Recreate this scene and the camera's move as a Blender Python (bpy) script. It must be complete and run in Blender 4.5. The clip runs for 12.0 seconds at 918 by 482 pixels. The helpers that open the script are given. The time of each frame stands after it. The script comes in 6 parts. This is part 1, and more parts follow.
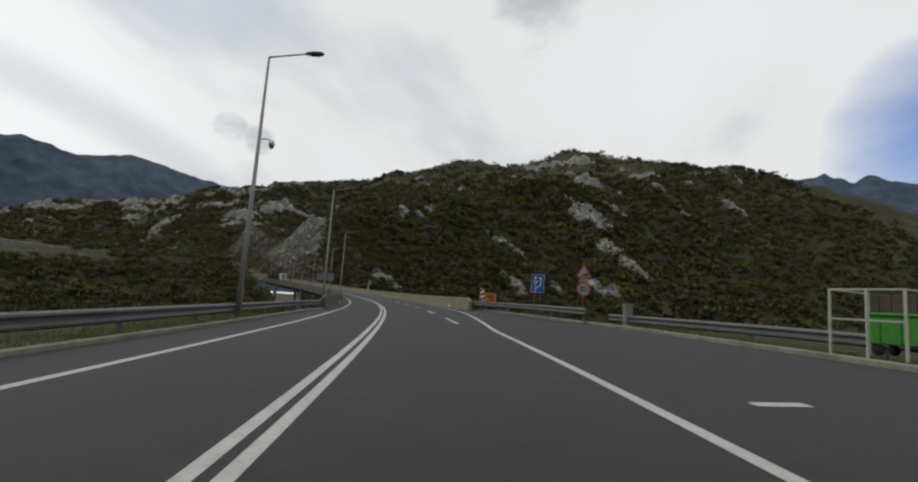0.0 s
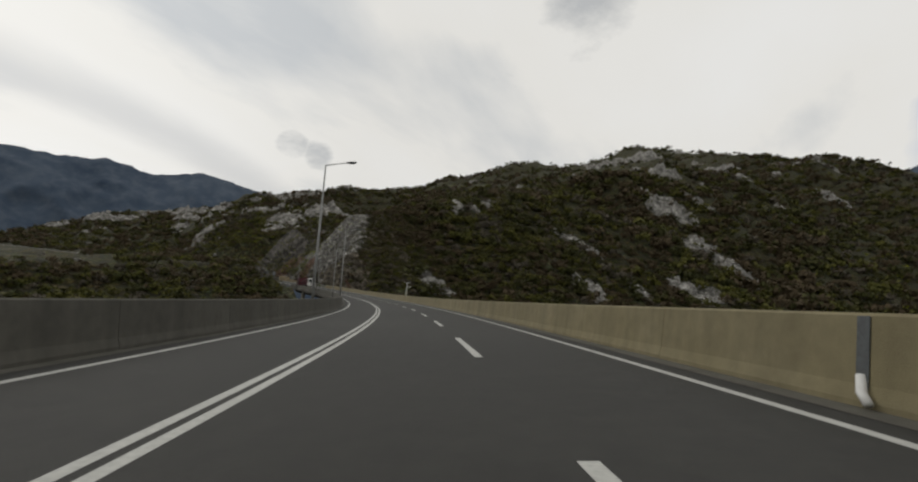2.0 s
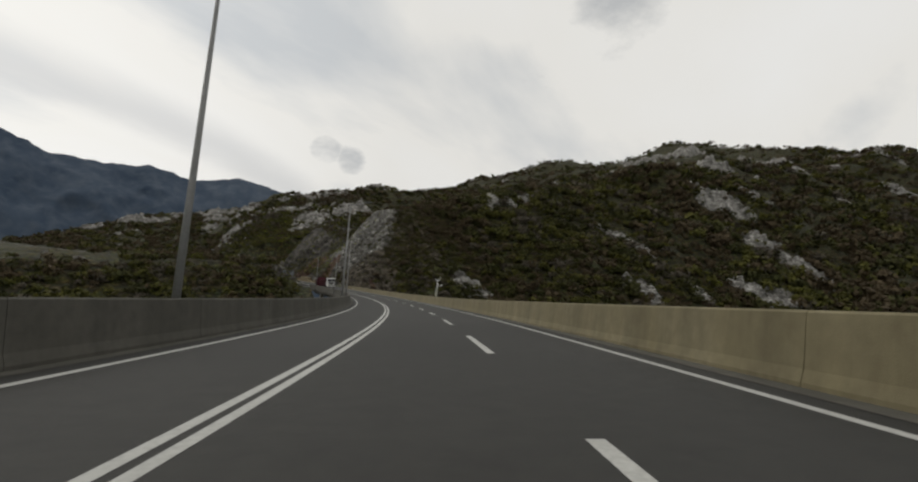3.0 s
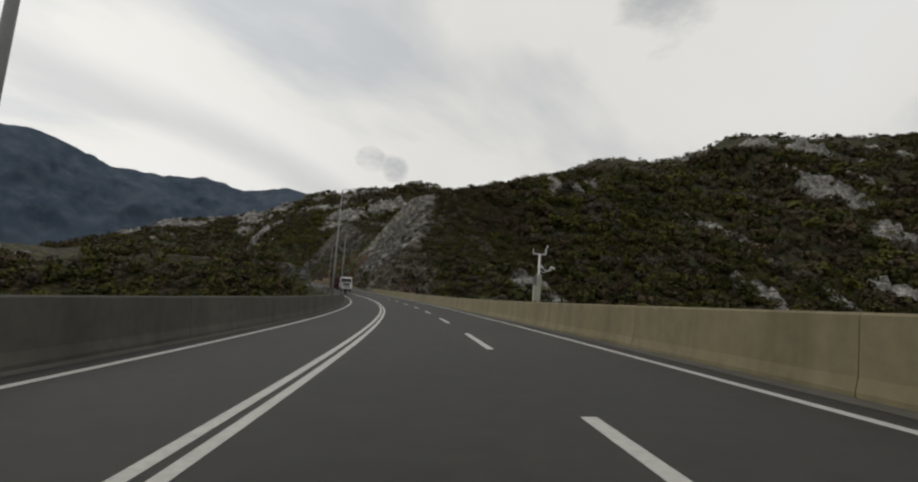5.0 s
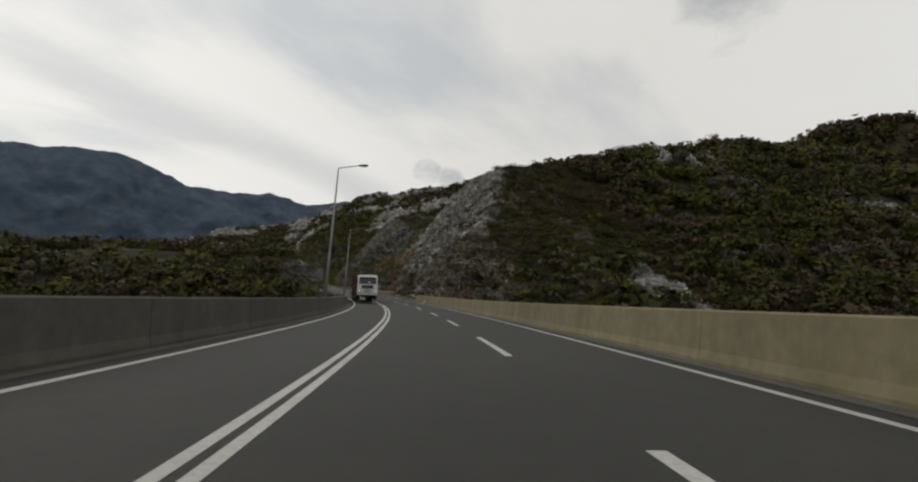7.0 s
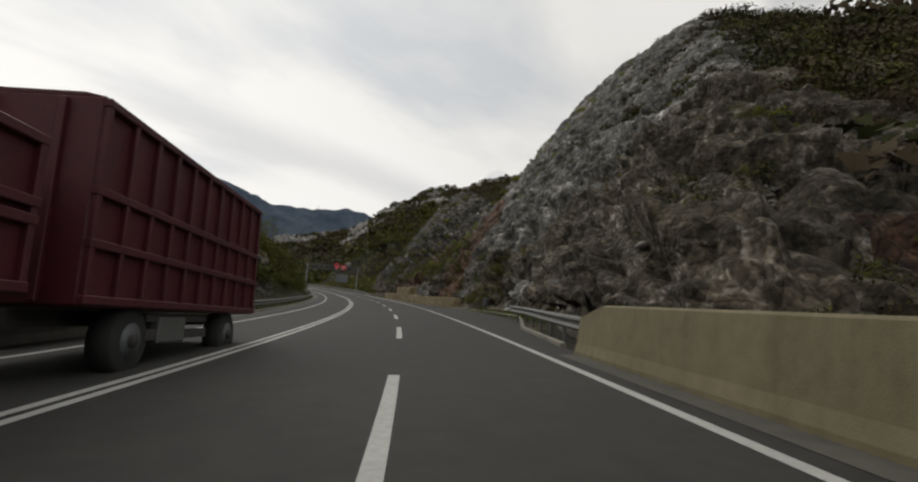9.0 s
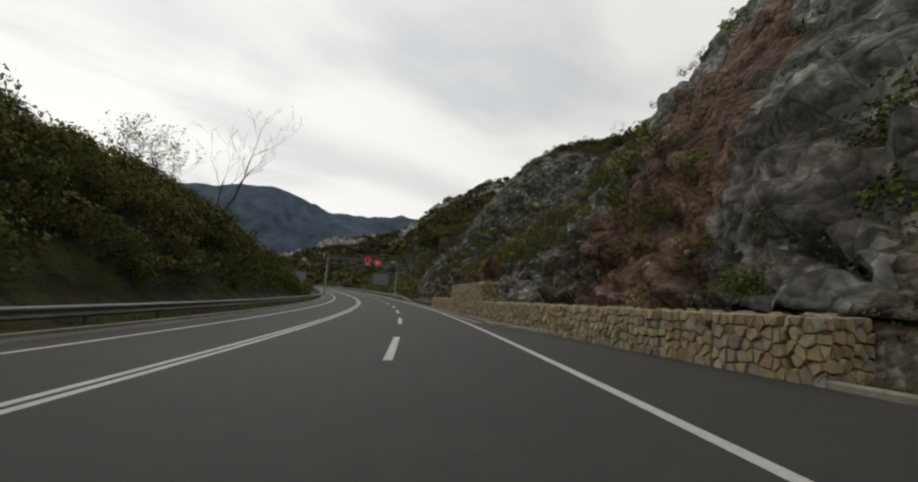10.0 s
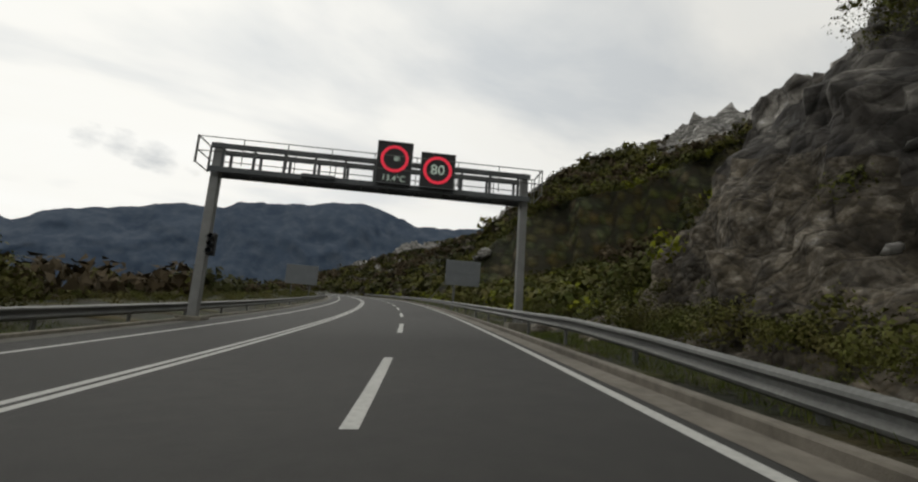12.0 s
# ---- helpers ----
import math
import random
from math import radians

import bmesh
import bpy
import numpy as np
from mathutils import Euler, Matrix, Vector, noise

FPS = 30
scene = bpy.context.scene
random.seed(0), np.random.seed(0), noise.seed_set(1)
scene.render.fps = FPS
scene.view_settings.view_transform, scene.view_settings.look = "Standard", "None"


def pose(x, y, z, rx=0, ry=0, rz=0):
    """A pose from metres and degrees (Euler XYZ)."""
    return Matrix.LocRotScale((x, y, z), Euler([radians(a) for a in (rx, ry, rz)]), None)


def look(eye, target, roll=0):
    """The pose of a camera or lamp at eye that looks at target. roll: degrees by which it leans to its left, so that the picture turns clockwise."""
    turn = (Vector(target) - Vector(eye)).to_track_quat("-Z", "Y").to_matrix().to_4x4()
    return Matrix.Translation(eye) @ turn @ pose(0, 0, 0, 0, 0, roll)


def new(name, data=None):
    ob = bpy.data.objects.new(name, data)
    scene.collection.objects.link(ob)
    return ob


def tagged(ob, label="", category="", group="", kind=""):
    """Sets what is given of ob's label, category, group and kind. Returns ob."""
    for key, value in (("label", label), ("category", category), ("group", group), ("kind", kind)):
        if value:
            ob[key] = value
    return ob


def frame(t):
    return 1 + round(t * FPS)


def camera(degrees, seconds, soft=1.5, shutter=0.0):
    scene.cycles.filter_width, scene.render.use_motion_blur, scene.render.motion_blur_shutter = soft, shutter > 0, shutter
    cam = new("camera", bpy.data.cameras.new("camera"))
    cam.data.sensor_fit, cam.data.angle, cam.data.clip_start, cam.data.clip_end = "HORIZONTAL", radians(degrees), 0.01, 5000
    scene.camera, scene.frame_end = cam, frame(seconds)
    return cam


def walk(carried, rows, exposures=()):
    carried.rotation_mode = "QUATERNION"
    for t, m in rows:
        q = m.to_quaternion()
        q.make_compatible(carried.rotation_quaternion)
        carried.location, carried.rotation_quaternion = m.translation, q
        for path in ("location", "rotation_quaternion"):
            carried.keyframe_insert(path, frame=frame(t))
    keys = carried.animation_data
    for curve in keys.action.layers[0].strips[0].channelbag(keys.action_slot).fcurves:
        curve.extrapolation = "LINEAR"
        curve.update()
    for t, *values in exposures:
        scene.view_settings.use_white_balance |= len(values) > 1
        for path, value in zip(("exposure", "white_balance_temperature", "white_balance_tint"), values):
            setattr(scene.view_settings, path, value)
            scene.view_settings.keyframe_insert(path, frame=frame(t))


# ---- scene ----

EXPOSURES = [(0, -0.13, 6190, 10), (0.5, -0.28, 6320, 10), (1.0, -0.34, 6420, 10), (1.6, -0.26, 6470, 9), (2.5, -0.2, 6500, 9), (5, -0.26, 6480, 9), (7, -0.3, 6480, 9), (8.8, -0.16, 6500, 10), (10.5, -0.12, 6520, 9), (11.5, -0.22, 6500, 8), (12, -0.18, 6480, 8)]
# ---- the camera and its drive ----
ROWS = [
    (0, 1.110, 2.609, 1.113, 97.12, -3.92, -4.24),
    (0.2, 1.120, 7.085, 1.141, 97.20, -4.08, -3.90),
    (0.5, 1.072, 13.753, 1.183, 97.31, -4.24, -3.34),
    (0.7, 1.037, 18.066, 1.212, 97.34, -4.14, -2.87),
    (1, 0.940, 24.504, 1.257, 97.38, -3.89, -2.00),
    (1.2, 0.832, 28.940, 1.288, 97.45, -3.80, -1.21),
    (1.5, 0.558, 35.568, 1.333, 97.56, -3.70, 0.11),
    (1.7, 0.249, 39.740, 1.357, 97.60, -3.61, 0.96),
    (2, -0.345, 45.926, 1.396, 97.65, -3.49, 2.23),
    (2.2, -0.803, 50.242, 1.427, 97.67, -3.47, 3.05),
    (2.5, -1.609, 56.755, 1.479, 97.68, -3.50, 4.23),
    (2.7, -2.233, 60.955, 1.514, 97.69, -3.54, 4.92),
    (3, -3.263, 67.191, 1.570, 97.72, -3.64, 5.88),
    (3.2, -3.994, 71.390, 1.612, 97.74, -3.69, 6.48),
    (3.5, -5.172, 77.726, 1.682, 97.79, -3.76, 7.28),
    (3.7, -6.009, 81.966, 1.733, 97.83, -3.81, 7.77),
    (4, -7.339, 88.338, 1.817, 97.90, -3.87, 8.46),
    (4.2, -8.270, 92.586, 1.877, 97.95, -3.91, 8.91),
    (4.5, -9.730, 98.945, 1.973, 98.04, -3.85, 9.61),
    (4.7, -10.739, 103.169, 2.043, 98.09, -3.80, 10.12),
    (5, -12.303, 109.469, 2.158, 98.16, -3.73, 10.96),
    (5.2, -13.367, 113.654, 2.241, 98.20, -3.68, 11.57),
    (5.5, -15.050, 119.898, 2.373, 98.27, -3.59, 12.54),
    (5.7, -16.272, 123.992, 2.464, 98.34, -3.47, 13.28),
    (6, -18.234, 130.127, 2.606, 98.46, -3.31, 14.44),
    (6.2, -19.623, 134.251, 2.708, 98.54, -3.36, 15.19),
    (6.5, -21.869, 140.609, 2.874, 98.66, -3.49, 16.27),
    (6.7, -23.509, 145.067, 2.997, 98.76, -3.52, 16.86),
    (7, -26.196, 152.146, 3.209, 98.90, -3.61, 17.69),
    (7.2, -28.157, 157.297, 3.375, 98.97, -3.64, 18.25),
    (7.5, -31.390, 165.671, 3.665, 99.02, -3.61, 18.98),
    (7.7, -33.763, 171.616, 3.885, 99.03, -3.55, 19.47),
    (8, -37.678, 180.953, 4.253, 99.06, -3.45, 20.34),
    (8.2, -40.541, 187.385, 4.523, 99.10, -3.40, 21.08),
    (8.5, -45.229, 197.216, 4.960, 99.22, -3.39, 22.55),
    (8.7, -48.620, 203.818, 5.273, 99.38, -3.46, 23.84),
    (9, -54.111, 213.737, 5.777, 99.72, -3.71, 26.24),
    (9.2, -58.084, 220.369, 6.137, 99.77, -3.85, 27.83),
    (9.5, -64.351, 230.125, 6.702, 99.71, -4.00, 29.99),
    (9.7, -68.589, 236.353, 7.088, 99.82, -4.04, 31.12),
    (10, -75.035, 245.330, 7.680, 100.03, -4.07, 32.62),
    (10.2, -79.321, 251.037, 8.069, 100.02, -4.03, 33.66),
    (10.5, -85.817, 259.298, 8.652, 100.03, -4.00, 35.20),
    (10.7, -90.254, 264.678, 9.045, 100.16, -3.99, 36.21),
    (11, -97.077, 272.589, 9.643, 100.39, -3.98, 37.72),
    (11.2, -101.782, 277.819, 10.054, 100.47, -3.95, 38.73),
    (11.5, -109.055, 285.560, 10.683, 100.53, -3.91, 40.25),
    (11.7, -114.054, 290.653, 11.118, 100.59, -3.90, 41.26),
    (12, -121.748, 298.154, 11.796, 100.70, -3.98, 42.76),
]
cam = camera(86.09, 12.0, soft=2.2, shutter=0.0)
walk(cam, [(t, pose(x, y, z, rx, ry, rz)) for t, x, y, z, rx, ry, rz in ROWS], EXPOSURES)

# ---- sky and sun: a bright overcast with thin streaks ----
world = bpy.data.worlds.new("overcast")
scene.world = world
world.use_nodes = True
wn, wl = world.node_tree.nodes, world.node_tree.links
wn.clear()


def wnode(kind, **values):
    n = wn.new(kind)
    for k, v in values.items():
        n.inputs[k].default_value = v
    return n


w_out = wn.new("ShaderNodeOutputWorld")
w_bg = wnode("ShaderNodeBackground", Strength=1.0)
w_sky = wn.new("ShaderNodeTexSky")
w_sky.sky_type, w_sky.sun_disc = "NISHITA", False
w_sky.sun_elevation, w_sky.sun_rotation = radians(38), radians(-62)
w_dim = wn.new("ShaderNodeMix")
w_dim.data_type, w_dim.blend_type = "RGBA", "MULTIPLY"
w_dim.inputs[0].default_value = 1.0
w_dim.inputs[7].default_value = (0.085, 0.115, 0.165, 1)
w_co = wn.new("ShaderNodeTexCoord")
w_sep = wn.new("ShaderNodeSeparateXYZ")
w_low = wnode("ShaderNodeMath")
w_low.operation = "MAXIMUM"
w_low.inputs[1].default_value = 0.0
w_add = wn.new("ShaderNodeMath")
w_add.operation = "ADD"
w_add.inputs[1].default_value = 0.22
w_div = wn.new("ShaderNodeVectorMath")
w_div.operation = "DIVIDE"
w_map = wn.new("ShaderNodeMapping")
w_map.inputs["Scale"].default_value = (0.72, 1.25, 0.0)
w_map.inputs["Location"].default_value = (0.35, 0.1, 0.0)
w_turn = wn.new("ShaderNodeMapping")  # the streaks run along x after this turn
w_turn.inputs["Rotation"].default_value = (0, 0, radians(-70))
w_n1 = wnode("ShaderNodeTexNoise", Scale=1.15, Detail=7.0, Roughness=0.5, Distortion=0.3)
w_n2 = wnode("ShaderNodeTexNoise", Scale=0.7, Detail=3.0, Roughness=0.5)
w_grey = wn.new("ShaderNodeValToRGB")
for e, (pos, col) in zip((w_grey.color_ramp.elements[0], w_grey.color_ramp.elements[1], w_grey.color_ramp.elements.new(0.5)),
                         ((0.33, (0.66, 0.68, 0.70, 1)), (0.62, (1.36, 1.30, 1.18, 1)), (0.49, (0.94, 0.92, 0.88, 1)))):
    e.position, e.color = pos, col
w_cover = wn.new("ShaderNodeValToRGB")
w_cover.color_ramp.elements[0].position, w_cover.color_ramp.elements[0].color = 0.06, (0, 0, 0, 1)
w_cover.color_ramp.elements[1].position, w_cover.color_ramp.elements[1].color = 0.18, (1, 1, 1, 1)
w_mix = wn.new("ShaderNodeMix")
w_mix.data_type = "RGBA"
wl.new(w_co.outputs["Generated"], w_sep.inputs[0])
wl.new(w_sep.outputs["Z"], w_low.inputs[0])
wl.new(w_low.outputs[0], w_add.inputs[0])
wl.new(w_co.outputs["Generated"], w_div.inputs[0])
wl.new(w_add.outputs[0], w_div.inputs[1])
wl.new(w_div.outputs[0], w_turn.inputs["Vector"])
wl.new(w_turn.outputs[0], w_map.inputs["Vector"])
wl.new(w_map.outputs[0], w_n1.inputs["Vector"])
wl.new(w_map.outputs[0], w_n2.inputs["Vector"])
wl.new(w_n1.outputs[0], w_grey.inputs[0])
wl.new(w_n2.outputs[0], w_cover.inputs[0])
wl.new(w_sky.outputs[0], w_dim.inputs[6])
wl.new(w_dim.outputs[2], w_mix.inputs[6])
w_n3 = wnode("ShaderNodeTexNoise", Scale=2.4, Detail=9.0, Roughness=0.62)
w_dark = wn.new("ShaderNodeMapRange")
for k, v in (("From Min", 0.66), ("From Max", 0.86), ("To Min", 0.0), ("To Max", 0.6)):
    w_dark.inputs[k].default_value = v
w_wisp = wn.new("ShaderNodeMix")
w_wisp.data_type = "RGBA"
w_wisp.inputs[7].default_value = (0.36, 0.39, 0.43, 1)
wl.new(w_div.outputs[0], w_n3.inputs["Vector"])
CLOUDS = [((-0.369, 0.885, 0.285), 0.0006), ((-0.326, 0.905, 0.274), 0.0006), ((0.185, 0.825, 0.534), 0.0075), ((-0.952, 0.128, 0.277), 0.0011), ((-0.946, 0.177, 0.270), 0.0017), ((-0.940, 0.222, 0.259), 0.0015), ((-0.928, 0.273, 0.252), 0.0008)]
w_mask = None
for place, wide in CLOUDS:  # three small dark clouds
    d_, m_, k_ = wn.new("ShaderNodeVectorMath"), wn.new("ShaderNodeMapRange"), wn.new("ShaderNodeMath")
    d_.operation, k_.operation = "DOT_PRODUCT", "MAXIMUM"
    d_.inputs[1].default_value = place
    for k, v in (("From Min", 1 - wide), ("From Max", 1.0), ("To Min", 0.0), ("To Max", 0.31)):
        m_.inputs[k].default_value = v
    wl.new(w_co.outputs["Generated"], d_.inputs[0])
    wl.new(d_.outputs["Value"], m_.inputs["Value"])
    wl.new(m_.outputs[0], k_.inputs[0])
    if w_mask is None:
        k_.inputs[1].default_value = 0.0
    else:
        wl.new(w_mask, k_.inputs[1])
    w_mask = k_.outputs[0]
w_more = wn.new("ShaderNodeMath")
wl.new(w_n3.outputs[0], w_more.inputs[0])
wl.new(w_mask, w_more.inputs[1])
wl.new(w_more.outputs[0], w_dark.inputs["Value"])
wl.new(w_dark.outputs[0], w_wisp.inputs[0])
wl.new(w_wisp.outputs[2], w_mix.inputs[7])
# one long grey bank of cloud across the bright part of the sky
w_ts, w_dy, w_abs, w_bank, w_run, w_amt, w_band = (wn.new("ShaderNode" + k) for k in ("SeparateXYZ", "Math", "Math", "MapRange", "MapRange", "Math", "Mix"))
w_wave = wn.new("ShaderNodeMath")
w_wave.operation, w_abs.operation, w_amt.operation = "MULTIPLY_ADD", "ABSOLUTE", "MULTIPLY"
w_wave.inputs[1].default_value = 0.5
w_dy.inputs[1].default_value = -1.92
w_bank.interpolation_type = w_run.interpolation_type = "SMOOTHSTEP"
for node, a, b, c, d in ((w_bank, 0.0, 0.2, 0.75, 0.0), (w_run, 0.0, 0.4, 0.0, 1.0)):
    for k, v in zip(("From Min", "From Max", "To Min", "To Max"), (a, b, c, d)):
        node.inputs[k].default_value = v
w_band.data_type = "RGBA"
w_band.inputs[7].default_value = (0.70, 0.70, 0.70, 1)
wl.new(w_turn.outputs[0], w_ts.inputs[0])
wl.new(w_n1.outputs[0], w_wave.inputs[0])
wl.new(w_ts.outputs["Y"], w_wave.inputs[2])
wl.new(w_wave.outputs[0], w_dy.inputs[0])
wl.new(w_dy.outputs[0], w_abs.inputs[0])
wl.new(w_abs.outputs[0], w_bank.inputs["Value"])
wl.new(w_ts.outputs["X"], w_run.inputs["Value"])
wl.new(w_bank.outputs[0], w_amt.inputs[0])
wl.new(w_run.outputs[0], w_amt.inputs[1])
wl.new(w_amt.outputs[0], w_band.inputs[0])
wl.new(w_grey.outputs[0], w_band.inputs[6])
wl.new(w_band.outputs[2], w_wisp.inputs[6])
# a gap of clear sky low on the right-hand side of the valley
w_gap = wn.new("ShaderNodeVectorMath")
w_gap.operation = "DOT_PRODUCT"
w_gap.inputs[1].default_value = (0.752, 0.607, 0.256)
w_clear = wn.new("ShaderNodeMapRange")
for k, v in (("From Min", 0.984), ("From Max", 1.001), ("To Min", 1.0), ("To Max", 0.0)):
    w_clear.inputs[k].default_value = v
w_both = wn.new("ShaderNodeMath")
w_both.operation = "MULTIPLY"
wl.new(w_co.outputs["Generated"], w_gap.inputs[0])
w_ragged = wn.new("ShaderNodeMath")
w_ragged.operation = "MULTIPLY_ADD"
w_ragged.inputs[1].default_value = 0.035
w_shift = wn.new("ShaderNodeMath")
w_shift.inputs[1].default_value = -0.0175
wl.new(w_n1.outputs[0], w_ragged.inputs[0])
wl.new(w_gap.outputs["Value"], w_ragged.inputs[2])
wl.new(w_ragged.outputs[0], w_shift.inputs[0])
wl.new(w_shift.outputs[0], w_clear.inputs["Value"])
wl.new(w_clear.outputs[0], w_both.inputs[0])
wl.new(w_cover.outputs[0], w_both.inputs[1])
wl.new(w_both.outputs[0], w_mix.inputs[0])
w_dot = wn.new("ShaderNodeVectorMath")
w_dot.operation = "DOT_PRODUCT"
w_dot.inputs[1].default_value = (-0.94, 0.08, 0.33)
w_glow = wn.new("ShaderNodeMapRange")
for k, v in (("From Min", 0.4), ("From Max", 0.98), ("To Min", 0.93), ("To Max", 1.18)):
    w_glow.inputs[k].default_value = v
w_lit = wn.new("ShaderNodeMix")
w_lit.data_type, w_lit.blend_type = "RGBA", "MULTIPLY"
w_lit.inputs[0].default_value = 1.0
wl.new(w_co.outputs["Generated"], w_dot.inputs[0])
wl.new(w_dot.outputs["Value"], w_glow.inputs["Value"])
wl.new(w_mix.outputs[2], w_lit.inputs[6])
wl.new(w_glow.outputs[0], w_lit.inputs[7])
wl.new(w_lit.outputs[2], w_bg.inputs[0])
wl.new(w_bg.outputs[0], w_out.inputs[0])

sun = new("sun", bpy.data.lights.new("sun", "SUN"))
sun.data.energy, sun.data.angle, sun.data.color = 0.5, radians(25), (1.0, 0.96, 0.9)
sun.matrix_basis = look((0, 0, 200), (200 * math.sin(radians(-62)) * -1, 200 * math.cos(radians(-62)) * -1, 200 - 155))


# ---- materials ----
def material(name, tones, scales=(0.35, 6.0), rough=(0.75, 0.95), bump=0.3, bump_scale=40.0, metal=0.0, spread=(0.35, 0.65), island=0.0, single=0.0, spec=0.4, depth=0.02, space="Object"):
    """A surface of up to three tones, mixed at two scales, with fine relief; island and single vary it from piece to piece."""
    ma = bpy.data.materials.new(name)
    ma.use_nodes = True
    n, l = ma.node_tree.nodes, ma.node_tree.links
    b = n["Principled BSDF"]
    co = n.new("ShaderNodeTexCoord")
    tones = list(tones) + [tones[-1]] * (3 - len(tones))
    out = None
    for k, sc in enumerate(scales):
        nz = n.new("ShaderNodeTexNoise")
        nz.inputs["Scale"].default_value, nz.inputs["Detail"].default_value, nz.inputs["Roughness"].default_value = sc, 6.0, 0.6
        l.new(co.outputs[space], nz.inputs["Vector"])
        ramp = n.new("ShaderNodeMapRange")
        ramp.inputs["From Min"].default_value, ramp.inputs["From Max"].default_value = spread
        l.new(nz.outputs[0], ramp.inputs["Value"])
        mx = n.new("ShaderNodeMix")
        mx.data_type = "RGBA"
        l.new(ramp.outputs[0], mx.inputs[0])
        if out is None:
            mx.inputs[6].default_value, mx.inputs[7].default_value = (*tones[0], 1), (*tones[1], 1)
        else:
            half = n.new("ShaderNodeMath")
            half.operation = "MULTIPLY"
            half.inputs[1].default_value = 0.6
            l.new(ramp.outputs[0], half.inputs[0])
            l.new(half.outputs[0], mx.inputs[0])
            l.new(out, mx.inputs[6])
            mx.inputs[7].default_value = (*tones[2], 1)
        out = mx.outputs[2]
    for amount, node, socket in ((island, "ShaderNodeNewGeometry", "Random Per Island"), (single, "ShaderNodeObjectInfo", "Random")):
        if amount:
            src = n.new(node)
            rng = n.new("ShaderNodeMapRange")
            rng.inputs["To Min"].default_value, rng.inputs["To Max"].default_value = 1 - amount, 1 + amount
            l.new(src.outputs[socket], rng.inputs["Value"])
            mul = n.new("ShaderNodeMix")
            mul.data_type, mul.blend_type = "RGBA", "MULTIPLY"
            mul.inputs[0].default_value = 1.0
            l.new(out, mul.inputs[6])
            l.new(rng.outputs[0], mul.inputs[7])
            out = mul.outputs[2]
    l.new(out, b.inputs["Base Color"])
    fine = n.new("ShaderNodeTexNoise")
    fine.inputs["Scale"].default_value, fine.inputs["Detail"].default_value = bump_scale, 8.0
    l.new(co.outputs[space], fine.inputs["Vector"])
    rr = n.new("ShaderNodeMapRange")
    rr.inputs["To Min"].default_value, rr.inputs["To Max"].default_value = rough
    l.new(fine.outputs[0], rr.inputs["Value"])
    l.new(rr.outputs[0], b.inputs["Roughness"])
    b.inputs["Metallic"].default_value = metal
    b.inputs["Specular IOR Level"].default_value = spec
    if bump:
        bp = n.new("ShaderNodeBump")
        bp.inputs["Strength"].default_value, bp.inputs["Distance"].default_value = bump, depth
        l.new(fine.outputs[0], bp.inputs["Height"])
        l.new(bp.outputs[0], b.inputs["Normal"])
    return ma


